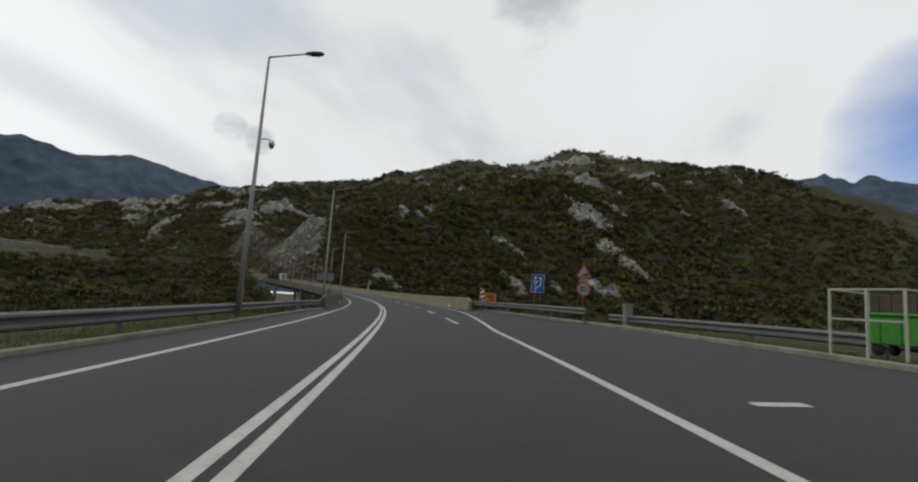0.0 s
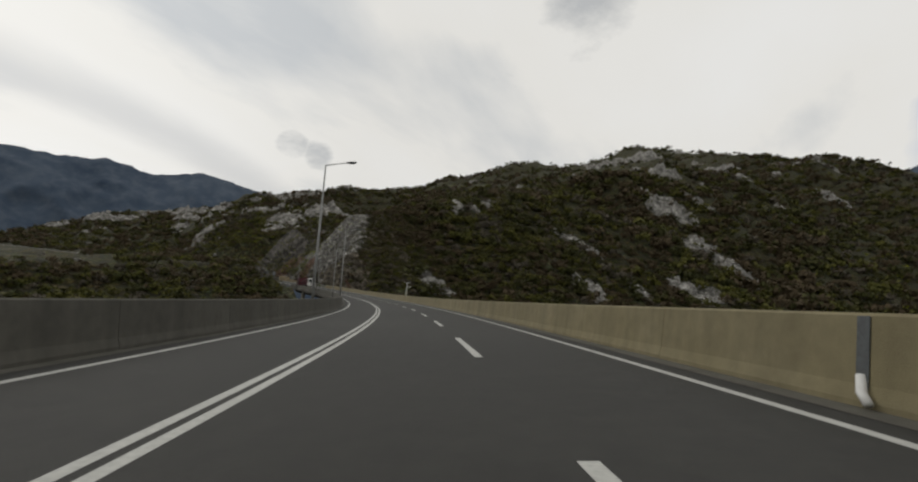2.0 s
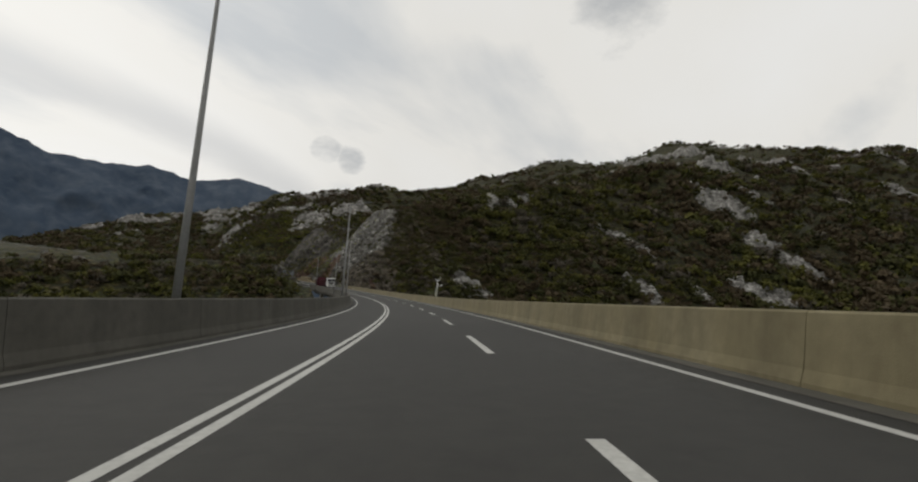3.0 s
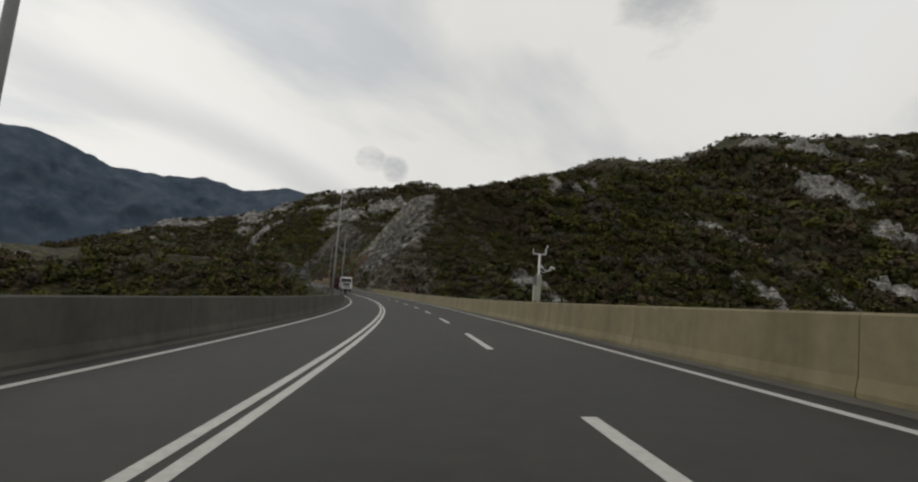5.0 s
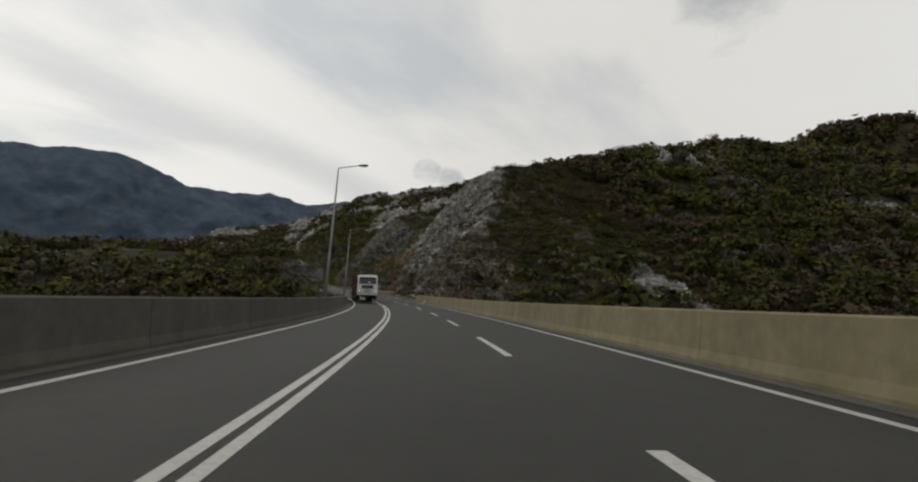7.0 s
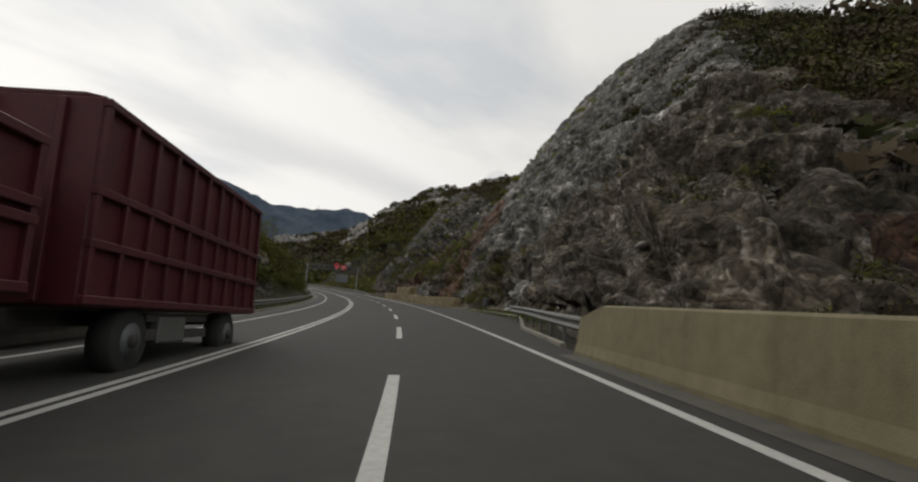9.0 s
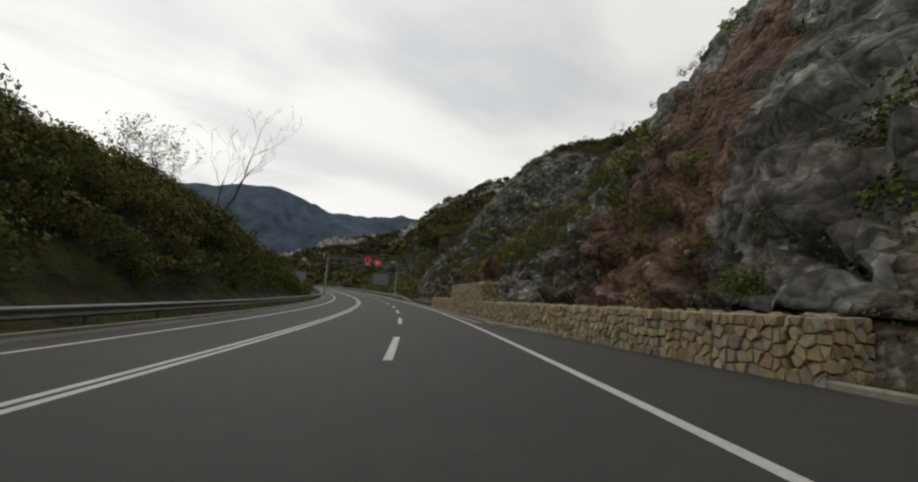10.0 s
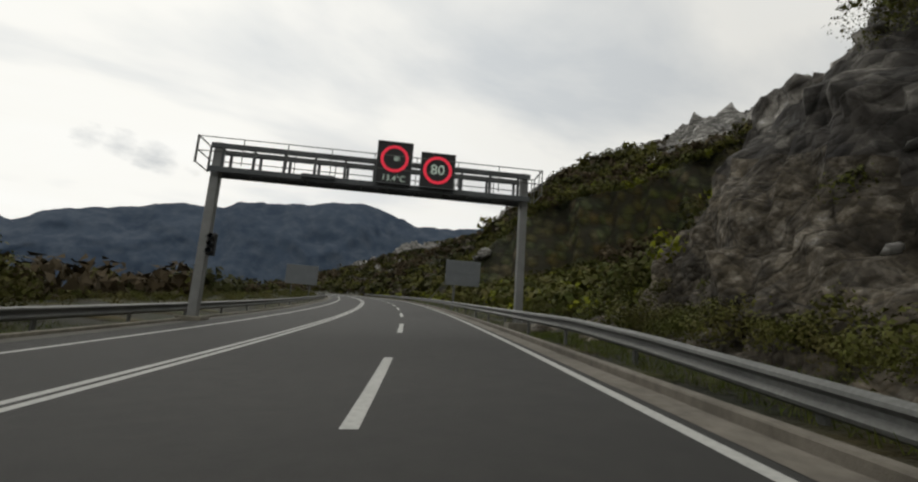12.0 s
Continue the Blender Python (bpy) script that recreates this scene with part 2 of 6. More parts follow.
def rock_material(name, tones, dark, scale=1.0, dip=(62, 24, 12), bedded=0.6):
    """Broken rock: beds drawn out along the dip, chips, a few open joints and large stains."""
    ma = bpy.data.materials.new(name)
    ma.use_nodes = True
    n, l = ma.node_tree.nodes, ma.node_tree.links
    b = n["Principled BSDF"]
    co, mp = n.new("ShaderNodeTexCoord"), n.new("ShaderNodeMapping")
    mp.inputs["Rotation"].default_value = [radians(a) for a in dip]
    mp.inputs["Scale"].default_value = (scale, scale * (1 - 0.4 * bedded), scale * (1 + 1.4 * bedded))
    l.new(co.outputs["Object"], mp.inputs["Vector"])

    def noise(sc, detail, rough, plain=False):
        z = n.new("ShaderNodeTexNoise")
        z.inputs["Scale"].default_value, z.inputs["Detail"].default_value, z.inputs["Roughness"].default_value = sc, detail, rough
        l.new(co.outputs["Object"] if plain else mp.outputs[0], z.inputs["Vector"])
        return z

    def mixed(kind, x, y, fac=None):
        m = n.new("ShaderNodeMix")
        m.data_type, m.blend_type = "RGBA", kind
        m.inputs[0].default_value = 1.0
        if fac is not None:
            l.new(fac, m.inputs[0])
        l.new(x, m.inputs[6])
        if isinstance(y, tuple):
            m.inputs[7].default_value = (*y, 1)
        else:
            l.new(y, m.inputs[7])
        return m.outputs[2]

    def sums(x, y, k):
        m = n.new("ShaderNodeMath")
        m.operation = "MULTIPLY_ADD"
        m.inputs[1].default_value = k
        l.new(y, m.inputs[0])
        l.new(x, m.inputs[2])
        return m.outputs[0]

    beds, chips, stain = noise(0.45, 5.0, 0.6), noise(2.0, 5.0, 0.62), noise(0.16, 8.0, 0.65, True)
    both = sums(sums(beds.outputs[0], chips.outputs[0], 0.55), beds.outputs[0], -0.55)
    ramp = n.new("ShaderNodeValToRGB")
    rows = ((0.36, dark), (0.45, tones[2]), (0.51, tones[0]), (0.60, tones[1]))
    els = ramp.color_ramp.elements
    for e, (pos, col) in zip((els[0], els[1], els.new(0.5), els.new(0.55)), rows):
        e.position, e.color = pos, (*col, 1)
    l.new(both, ramp.inputs[0])
    joint = n.new("ShaderNodeTexVoronoi")
    joint.feature = "DISTANCE_TO_EDGE"
    joint.inputs["Scale"].default_value = 0.45
    wob = n.new("ShaderNodeVectorMath")
    wob.operation = "MULTIPLY_ADD"
    wob.inputs[1].default_value = (0.28, 0.28, 0.28)
    l.new(beds.outputs["Color"], wob.inputs[0])
    l.new(mp.outputs[0], wob.inputs[2])
    l.new(wob.outputs[0], joint.inputs["Vector"])
    open_ = n.new("ShaderNodeMapRange")
    for k, v in (("From Min", 0.0), ("From Max", 0.035), ("To Min", 0.5), ("To Max", 0.0)):
        open_.inputs[k].default_value = v
    l.new(joint.outputs["Distance"], open_.inputs["Value"])
    colour = mixed("MIX", ramp.outputs[0], dark, open_.outputs[0])
    blocks, tone, tr = n.new("ShaderNodeTexVoronoi"), n.new("ShaderNodeSeparateColor"), n.new("ShaderNodeMapRange")
    blocks.inputs["Scale"].default_value = 1.1
    l.new(wob.outputs[0], blocks.inputs["Vector"])
    l.new(blocks.outputs["Color"], tone.inputs[0])
    tr.inputs["To Min"].default_value, tr.inputs["To Max"].default_value = 0.62, 1.42
    l.new(tone.outputs["Red"], tr.inputs["Value"])
    colour = mixed("MULTIPLY", colour, tr.outputs[0])
    flake, ftone, fr = n.new("ShaderNodeTexVoronoi"), n.new("ShaderNodeSeparateColor"), n.new("ShaderNodeMapRange")
    flake.inputs["Scale"].default_value = 3.4
    l.new(wob.outputs[0], flake.inputs["Vector"])
    l.new(flake.outputs["Color"], ftone.inputs[0])
    fr.inputs["To Min"].default_value, fr.inputs["To Max"].default_value = 0.7, 1.35
    l.new(ftone.outputs["Red"], fr.inputs["Value"])
    colour = mixed("MULTIPLY", colour, fr.outputs[0])
    sr = n.new("ShaderNodeMapRange")
    for k, v in (("From Min", 0.34), ("From Max", 0.66), ("To Min", 0.6), ("To Max", 1.4)):
        sr.inputs[k].default_value = v
    l.new(stain.outputs[0], sr.inputs["Value"])
    l.new(mixed("MULTIPLY", colour, sr.outputs[0]), b.inputs["Base Color"])
    bp = n.new("ShaderNodeBump")
    bp.inputs["Strength"].default_value, bp.inputs["Distance"].default_value = 0.9, 0.55 / scale ** 0.5
    low = n.new("ShaderNodeMath")
    low.operation = "MULTIPLY"
    low.inputs[1].default_value = 0.35
    l.new(noise(1.3, 3.0, 0.5).outputs[0], low.inputs[0])
    facets = sums(sums(low.outputs[0], blocks.outputs["Distance"], -0.42), flake.outputs["Distance"], -0.2)
    l.new(sums(facets, open_.outputs[0], -0.12), bp.inputs["Height"])
    l.new(bp.outputs[0], b.inputs["Normal"])
    b.inputs["Roughness"].default_value, b.inputs["Specular IOR Level"].default_value = 0.9, 0.3
    return ma


def streaked(ma, amount=0.45):
    """Adds the rain streaks that run down old concrete."""
    n, l = ma.node_tree.nodes, ma.node_tree.links
    b = n["Principled BSDF"]
    out = b.inputs["Base Color"].links[0].from_socket
    co, mp, nz, rg, mx = n.new("ShaderNodeTexCoord"), n.new("ShaderNodeMapping"), n.new("ShaderNodeTexNoise"), n.new("ShaderNodeMapRange"), n.new("ShaderNodeMix")
    mp.inputs["Scale"].default_value = (1.0, 1.0, 0.06)
    nz.inputs["Scale"].default_value, nz.inputs["Detail"].default_value, nz.inputs["Roughness"].default_value = 0.9, 8.0, 0.62
    for k, v in (("From Min", 0.42), ("From Max", 0.68), ("To Min", 1.08), ("To Max", 1 - amount)):
        rg.inputs[k].default_value = v
    mx.data_type, mx.blend_type = "RGBA", "MULTIPLY"
    mx.inputs[0].default_value = 1.0
    l.new(co.outputs["Object"], mp.inputs["Vector"])
    l.new(mp.outputs[0], nz.inputs["Vector"])
    l.new(nz.outputs[0], rg.inputs["Value"])
    l.new(out, mx.inputs[6])
    l.new(rg.outputs[0], mx.inputs[7])
    l.new(mx.outputs[2], b.inputs["Base Color"])
    return ma


def many_coloured(ma, colours):
    """Gives each stone one of several colours."""
    n, l = ma.node_tree.nodes, ma.node_tree.links
    b = n["Principled BSDF"]
    out = b.inputs["Base Color"].links[0].from_socket
    ob, ge, ad, fr, rp, mx = n.new("ShaderNodeObjectInfo"), n.new("ShaderNodeNewGeometry"), n.new("ShaderNodeMath"), n.new("ShaderNodeMath"), n.new("ShaderNodeValToRGB"), n.new("ShaderNodeMix")
    fr.operation = "FRACT"
    rp.color_ramp.interpolation = "CONSTANT"
    els = rp.color_ramp.elements
    for k, c in enumerate(colours):
        e = els[k] if k < 2 else els.new(k / len(colours))
        e.position, e.color = k / len(colours), (*c, 1)
    mx.data_type, mx.blend_type = "RGBA", "MULTIPLY"
    mx.inputs[0].default_value = 1.0
    l.new(ob.outputs["Random"], ad.inputs[0])
    l.new(ge.outputs["Random Per Island"], ad.inputs[1])
    l.new(ad.outputs[0], fr.inputs[0])
    l.new(fr.outputs[0], rp.inputs[0])
    l.new(out, mx.inputs[6])
    l.new(rp.outputs[0], mx.inputs[7])
    l.new(mx.outputs[2], b.inputs["Base Color"])
    return ma


def hill_material(name, low, high, rock, pale):
    """Scrubland seen from afar: olive and brown ground with beds of bare pale rock breaking through."""
    ma = material(name, low, (0.05, 0.3), (0.88, 1.0), 0.9, 2.0, depth=0.4, spread=(0.42, 0.62))
    n, l = ma.node_tree.nodes, ma.node_tree.links
    b = n["Principled BSDF"]
    out = b.inputs["Base Color"].links[0].from_socket
    co, mp = n.new("ShaderNodeTexCoord"), n.new("ShaderNodeMapping")
    mp.inputs["Rotation"].default_value = (radians(18), radians(-12), radians(20))
    mp.inputs["Scale"].default_value = (1.0, 1.0, 2.2)
    l.new(co.outputs["Object"], mp.inputs["Vector"])
    beds, grain, speck = n.new("ShaderNodeTexNoise"), n.new("ShaderNodeTexNoise"), n.new("ShaderNodeTexNoise")
    for node, sc, de in ((beds, 0.015, 10.0), (grain, 0.45, 6.0), (speck, 0.09, 7.0)):
        node.inputs["Scale"].default_value, node.inputs["Detail"].default_value, node.inputs["Roughness"].default_value = sc, de, 0.68
        l.new(mp.outputs[0], node.inputs["Vector"])
    for src, a, z, ca, cb in ((speck, 0.52, 0.6, high[0], high[1]), (beds, 0.575, 0.61, rock, pale)):
        m1, m2, tone = n.new("ShaderNodeMapRange"), n.new("ShaderNodeMapRange"), n.new("ShaderNodeMix")
        m1.inputs["From Min"].default_value, m1.inputs["From Max"].default_value = a, z
        m2.inputs["From Min"].default_value, m2.inputs["From Max"].default_value = 0.4, 0.62
        tone.data_type = "RGBA"
        tone.inputs[6].default_value, tone.inputs[7].default_value = (*ca, 1), (*cb, 1)
        l.new(src.outputs[0], m1.inputs["Value"])
        l.new(grain.outputs[0], m2.inputs["Value"])
        l.new(m2.outputs[0], tone.inputs[0])
        mx = n.new("ShaderNodeMix")
        mx.data_type = "RGBA"
        l.new(m1.outputs[0], mx.inputs[0])
        l.new(out, mx.inputs[6])
        l.new(tone.outputs[2], mx.inputs[7])
        out = mx.outputs[2]
    # low brush clumps, each with its own tint; shade between them is painted dark
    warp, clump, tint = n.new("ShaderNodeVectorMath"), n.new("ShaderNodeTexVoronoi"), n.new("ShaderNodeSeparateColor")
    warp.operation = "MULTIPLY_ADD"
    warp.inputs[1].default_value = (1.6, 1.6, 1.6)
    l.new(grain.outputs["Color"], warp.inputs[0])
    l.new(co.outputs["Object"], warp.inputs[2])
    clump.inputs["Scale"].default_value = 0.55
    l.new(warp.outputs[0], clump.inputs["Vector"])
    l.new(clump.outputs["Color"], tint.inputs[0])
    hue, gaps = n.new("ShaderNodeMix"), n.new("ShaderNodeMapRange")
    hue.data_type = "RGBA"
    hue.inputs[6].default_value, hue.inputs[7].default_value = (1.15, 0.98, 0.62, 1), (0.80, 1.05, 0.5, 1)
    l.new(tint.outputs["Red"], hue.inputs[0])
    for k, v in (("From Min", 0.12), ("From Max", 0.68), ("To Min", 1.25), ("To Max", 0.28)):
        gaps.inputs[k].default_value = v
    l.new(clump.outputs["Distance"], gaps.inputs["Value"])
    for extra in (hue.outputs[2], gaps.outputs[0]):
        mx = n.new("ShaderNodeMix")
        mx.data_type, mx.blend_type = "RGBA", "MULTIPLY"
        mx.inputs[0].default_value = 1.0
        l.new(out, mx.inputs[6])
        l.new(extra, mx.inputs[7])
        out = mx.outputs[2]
    l.new(out, b.inputs["Base Color"])
    bp = b.inputs["Normal"].links[0].from_node
    l.new(gaps.outputs[0], bp.inputs["Height"])
    bp.inputs["Strength"].default_value, bp.inputs["Distance"].default_value = 0.8, 0.7
    return ma


def glowing(name, colour, strength):
    ma = bpy.data.materials.new(name)
    ma.use_nodes = True
    b = ma.node_tree.nodes["Principled BSDF"]
    b.inputs["Base Color"].default_value = (*[c * 0.2 for c in colour], 1)
    b.inputs["Emission Color"].default_value, b.inputs["Emission Strength"].default_value = (*colour, 1), strength
    return ma


ASPHALT = material("asphalt", [(0.0238, 0.0234, 0.0205), (0.035, 0.0344, 0.030), (0.0185, 0.018, 0.0165)], (0.10, 3.0), (0.72, 0.95), 0.5, 90.0, depth=0.01)
PAINT = material("road_paint", [(0.47, 0.47, 0.44), (0.38, 0.38, 0.355), (0.24, 0.232, 0.222)], (0.8, 14.0), (0.6, 0.85), 0.3, 90.0, spread=(0.4, 0.8))
CONCRETE = material("parapet_concrete", [(0.200, 0.172, 0.096), (0.235, 0.206, 0.125), (0.155, 0.130, 0.075)], (0.5, 3.5), (0.8, 0.95), 0.25, 50.0, single=0.05)
CONCRETE_GREY = material("weathered_concrete", [(0.215, 0.200, 0.158), (0.27, 0.25, 0.20), (0.135, 0.125, 0.098)], (0.6, 5.0), (0.8, 0.95), 0.3, 50.0)
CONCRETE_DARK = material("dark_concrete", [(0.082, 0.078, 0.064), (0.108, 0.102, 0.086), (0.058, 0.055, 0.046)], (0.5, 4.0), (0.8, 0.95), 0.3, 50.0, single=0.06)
GALVANISED = material("galvanised_steel", [(0.128, 0.132, 0.125), (0.175, 0.178, 0.168), (0.095, 0.094, 0.085)], (1.5, 18.0), (0.5, 0.7), 0.1, 60.0, metal=0.45)
POLE = material("grey_pole_steel", [(0.22, 0.225, 0.22), (0.28, 0.285, 0.28), (0.18, 0.175, 0.165)], (1.5, 18.0), (0.45, 0.65), 0.1, 60.0, metal=0.3)
DARK_STEEL = material("dark_steel", [(0.10, 0.11, 0.115), (0.14, 0.15, 0.155), (0.08, 0.08, 0.08)], (1.0, 12.0), (0.5, 0.7), 0.1, 60.0, metal=0.4)
BLACK = material("black_plastic", [(0.015, 0.015, 0.016), (0.025, 0.025, 0.026)], (3.0, 20.0), (0.45, 0.65), 0.1)
streaked(CONCRETE, 0.22)
streaked(CONCRETE_DARK, 0.2)
streaked(CONCRETE_GREY, 0.3)
SLAB = rock_material("grey_limestone", [(0.104, 0.100, 0.089), (0.222, 0.214, 0.196), (0.054, 0.049, 0.040)], (0.024, 0.021, 0.017), 0.9, bedded=0.0)
DARK_SLAB = rock_material("dark_limestone", [(0.052, 0.047, 0.040), (0.150, 0.141, 0.124), (0.026, 0.022, 0.017)], (0.011, 0.009, 0.007), 0.9, bedded=0.0)
OUTCROP = rock_material("pale_limestone", [(0.195, 0.188, 0.172), (0.34, 0.33, 0.31), (0.12, 0.112, 0.097)], (0.045, 0.041, 0.034), 0.5, bedded=0.8)
RUBBLE = rock_material("overgrown_rubble", [(0.064, 0.053, 0.037), (0.158, 0.140, 0.112), (0.030, 0.026, 0.017)], (0.018, 0.015, 0.009), 1.6, bedded=0.0)
EARTH = rock_material("red_scree", [(0.080, 0.044, 0.027), (0.116, 0.077, 0.054), (0.040, 0.025, 0.017)], (0.026, 0.016, 0.012), 1.5, bedded=0.0)
LEAF = material("scrub_leaves", [(0.036, 0.041, 0.013), (0.060, 0.062, 0.018), (0.048, 0.043, 0.020)], (0.07, 0.26), (0.7, 0.95), 0.0, 5.0, island=0.14, spread=(0.4, 0.6), spec=0.1)
LEAF_BROWN = material("budding_scrub", [(0.074, 0.055, 0.032), (0.100, 0.077, 0.046), (0.056, 0.044, 0.026)], (0.07, 0.26), (0.7, 0.95), 0.0, 5.0, island=0.14, spread=(0.4, 0.6), spec=0.1)
LEAF_OLIVE = material("olive_scrub", [(0.074, 0.076, 0.018), (0.105, 0.100, 0.024), (0.060, 0.060, 0.018)], (0.07, 0.26), (0.7, 0.95), 0.0, 5.0, island=0.14, spread=(0.4, 0.6), spec=0.1)
LEAF_GREY = material("twiggy_scrub", [(0.085, 0.074, 0.056), (0.110, 0.096, 0.074), (0.065, 0.056, 0.042)], (0.07, 0.26), (0.7, 0.95), 0.0, 5.0, island=0.14, spread=(0.4, 0.6), spec=0.1)
SCRUB = [LEAF, LEAF_BROWN, LEAF_OLIVE, LEAF_GREY]
BRUSH = material("brushwood_leaves", [(0.062, 0.076, 0.014), (0.105, 0.108, 0.020), (0.100, 0.076, 0.034)], (0.12, 0.7), (0.7, 0.95), 0.0, 5.0, island=0.2, spread=(0.4, 0.62), spec=0.15)
SPRING = material("spring_leaves", [(0.145, 0.170, 0.010), (0.24, 0.25, 0.014), (0.11, 0.125, 0.012)], (0.2, 1.5), (0.6, 0.9), 0.0, 5.0, island=0.25, spec=0.15)
GRASS = material("verge_grass", [(0.060, 0.095, 0.012), (0.10, 0.13, 0.02), (0.11, 0.10, 0.035)], (0.3, 2.5), (0.8, 1.0), 0.0, 5.0, island=0.3, spec=0.15)
BARK = material("grey_bark", [(0.10, 0.09, 0.075), (0.16, 0.145, 0.125), (0.07, 0.06, 0.05)], (2.0, 14.0), (0.85, 1.0), 0.5, 30.0)
STONE = many_coloured(material("gabion_stone", [(0.95, 0.95, 0.95), (1.15, 1.13, 1.08), (0.6, 0.58, 0.54)], (1.2, 9.0), (0.8, 0.97), 0.6, 25.0, single=0.18, spread=(0.35, 0.65)), [(0.33, 0.26, 0.145), (0.31, 0.275, 0.20), (0.29, 0.21, 0.125), (0.38, 0.33, 0.225), (0.27, 0.245, 0.19), (0.36, 0.285, 0.16), (0.31, 0.265, 0.175)])
CHANNEL = streaked(material("stained_channel", [(0.14, 0.125, 0.10), (0.19, 0.17, 0.14), (0.085, 0.075, 0.058)], (0.7, 5.0), (0.8, 0.95), 0.3, 50.0), 0.2)
# near-black on purpose: the shade between gabion stones is in this colour
CORE_SHADE = material("gabion_core_shade", [(0.020, 0.019, 0.016), (0.035, 0.032, 0.027)], (2.0, 9.0), (0.9, 1.0), 0.4)
WHITE = material("white_enamel", [(0.70, 0.70, 0.68), (0.62, 0.62, 0.60), (0.5, 0.49, 0.47)], (0.8, 9.0), (0.35, 0.6), 0.05, spread=(0.4, 0.8))
CREAM = material("cream_cabinet_paint", [(0.42, 0.42, 0.34), (0.36, 0.36, 0.29), (0.28, 0.27, 0.22)], (1.0, 9.0), (0.5, 0.7), 0.05, spread=(0.4, 0.8))
# sign white with the shade on the faces put into its colour
SIGN_FACE = material("shaded_sign_film", [(0.33, 0.31, 0.29), (0.27, 0.25, 0.23), (0.22, 0.20, 0.19)], (1.5, 14.0), (0.4, 0.6), 0.0)
RED = material("sign_red", [(0.24, 0.018, 0.022), (0.19, 0.014, 0.018)], (2.0, 20.0), (0.4, 0.6), 0.0)
BLUE = material("sign_blue", [(0.015, 0.075, 0.30), (0.012, 0.06, 0.24)], (1.0, 12.0), (0.4, 0.6), 0.0)
ORANGE = material("sign_orange", [(0.55, 0.19, 0.025), (0.45, 0.15, 0.02)], (1.0, 12.0), (0.4, 0.6), 0.0)
PLATE = material("grey_sign_back", [(0.16, 0.175, 0.185), (0.20, 0.215, 0.225), (0.13, 0.14, 0.145)], (0.8, 8.0), (0.45, 0.65), 0.05, metal=0.2)
GREEN = material("green_container", [(0.06, 0.28, 0.03), (0.05, 0.22, 0.025), (0.035, 0.13, 0.02)], (1.2, 9.0), (0.4, 0.65), 0.05, spread=(0.4, 0.8))
TIMBER = material("brown_boards", [(0.085, 0.06, 0.045), (0.12, 0.085, 0.06), (0.06, 0.045, 0.035)], (1.0, 10.0), (0.75, 0.95), 0.3)
TRAILER = material("trailer_red", [(0.078, 0.008, 0.015), (0.058, 0.006, 0.012), (0.034, 0.008, 0.010)], (0.5, 5.0), (0.45, 0.7), 0.08, 12.0, spread=(0.38, 0.72))
CAB = material("cab_white", [(0.62, 0.62, 0.60), (0.55, 0.55, 0.53), (0.33, 0.32, 0.30)], (0.7, 8.0), (0.3, 0.5), 0.03, spread=(0.42, 0.85))
TYRE = material("tyre_rubber", [(0.018, 0.018, 0.018), (0.028, 0.027, 0.026)], (3.0, 25.0), (0.8, 0.95), 0.4)
CHASSIS = material("chassis_grime", [(0.030, 0.028, 0.026), (0.05, 0.046, 0.042)], (1.5, 12.0), (0.7, 0.9), 0.2)
GLASS = bpy.data.materials.new("dark_glass")
GLASS.use_nodes = True
g_ = GLASS.node_tree.nodes["Principled BSDF"]
g_.inputs["Base Color"].default_value, g_.inputs["Roughness"].default_value, g_.inputs["IOR"].default_value = (0.012, 0.014, 0.016, 1), 0.08, 1.5
LED_RED = glowing("led_red", (1.0, 0.03, 0.07), 0.6)
LED_GREEN = glowing("led_pale", (0.75, 0.9, 0.75), 0.4)
HEADLIGHT = glowing("headlight", (1.0, 0.92, 0.7), 1.5)

# ---- the road's line: bends, climb and bank along it ----
CURVE = [2.061, 2.197, 2.314, 2.36, 2.412, 2.448, 2.477, 2.59, 2.708, 2.637, 2.447, 2.407, 2.468, 2.413, 2.271, 2.122, 1.971, 1.819, 1.666, 1.512, 1.357, 1.203, 1.048]
GRADE = [0.6, 0.5, 1.44, 2.77, 4.01, 5.49, 6.15, 7.25, 6.53, 6.02, 5.69, 5.53]
BANK = [3.26, 4.38, 5.09, 4.16, 4.63, 5.38, 4.51, 5.27, 4.98, 4.81, 4.71, 4.67]
S = np.arange(-120.0, 720.0, 1.0)


def along(values, step):
    return np.interp(S, -18.6 + step * np.arange(len(values)), values)


def summed(a):
    c = np.concatenate([[0], np.cumsum((a[1:] + a[:-1]) / 2)])
    return c - np.interp(0, S, c)


PSI = summed(along(CURVE, 27.9) * 1e-3)
RX, RY = summed(-np.sin(PSI)), summed(np.cos(PSI))
RZ = summed(along(GRADE, 55.8) * 1e-2)
RB = along(BANK, 55.8) * 1e-2


def at(s, v, h=0.0, banked=True):
    """World places for distances s along the road, v to the right of its double line and h above it."""
    s, v, h = np.broadcast_arrays(np.asarray(s, float), np.asarray(v, float), np.asarray(h, float))
    a = np.interp(s, S, PSI)
    b = np.interp(s, S, RB) * (np.clip(v, -12, 12) if banked else 0)
    return np.stack([np.interp(s, S, RX) + v * np.cos(a), np.interp(s, S, RY) + v * np.sin(a), np.interp(s, S, RZ) + b + h], -1)


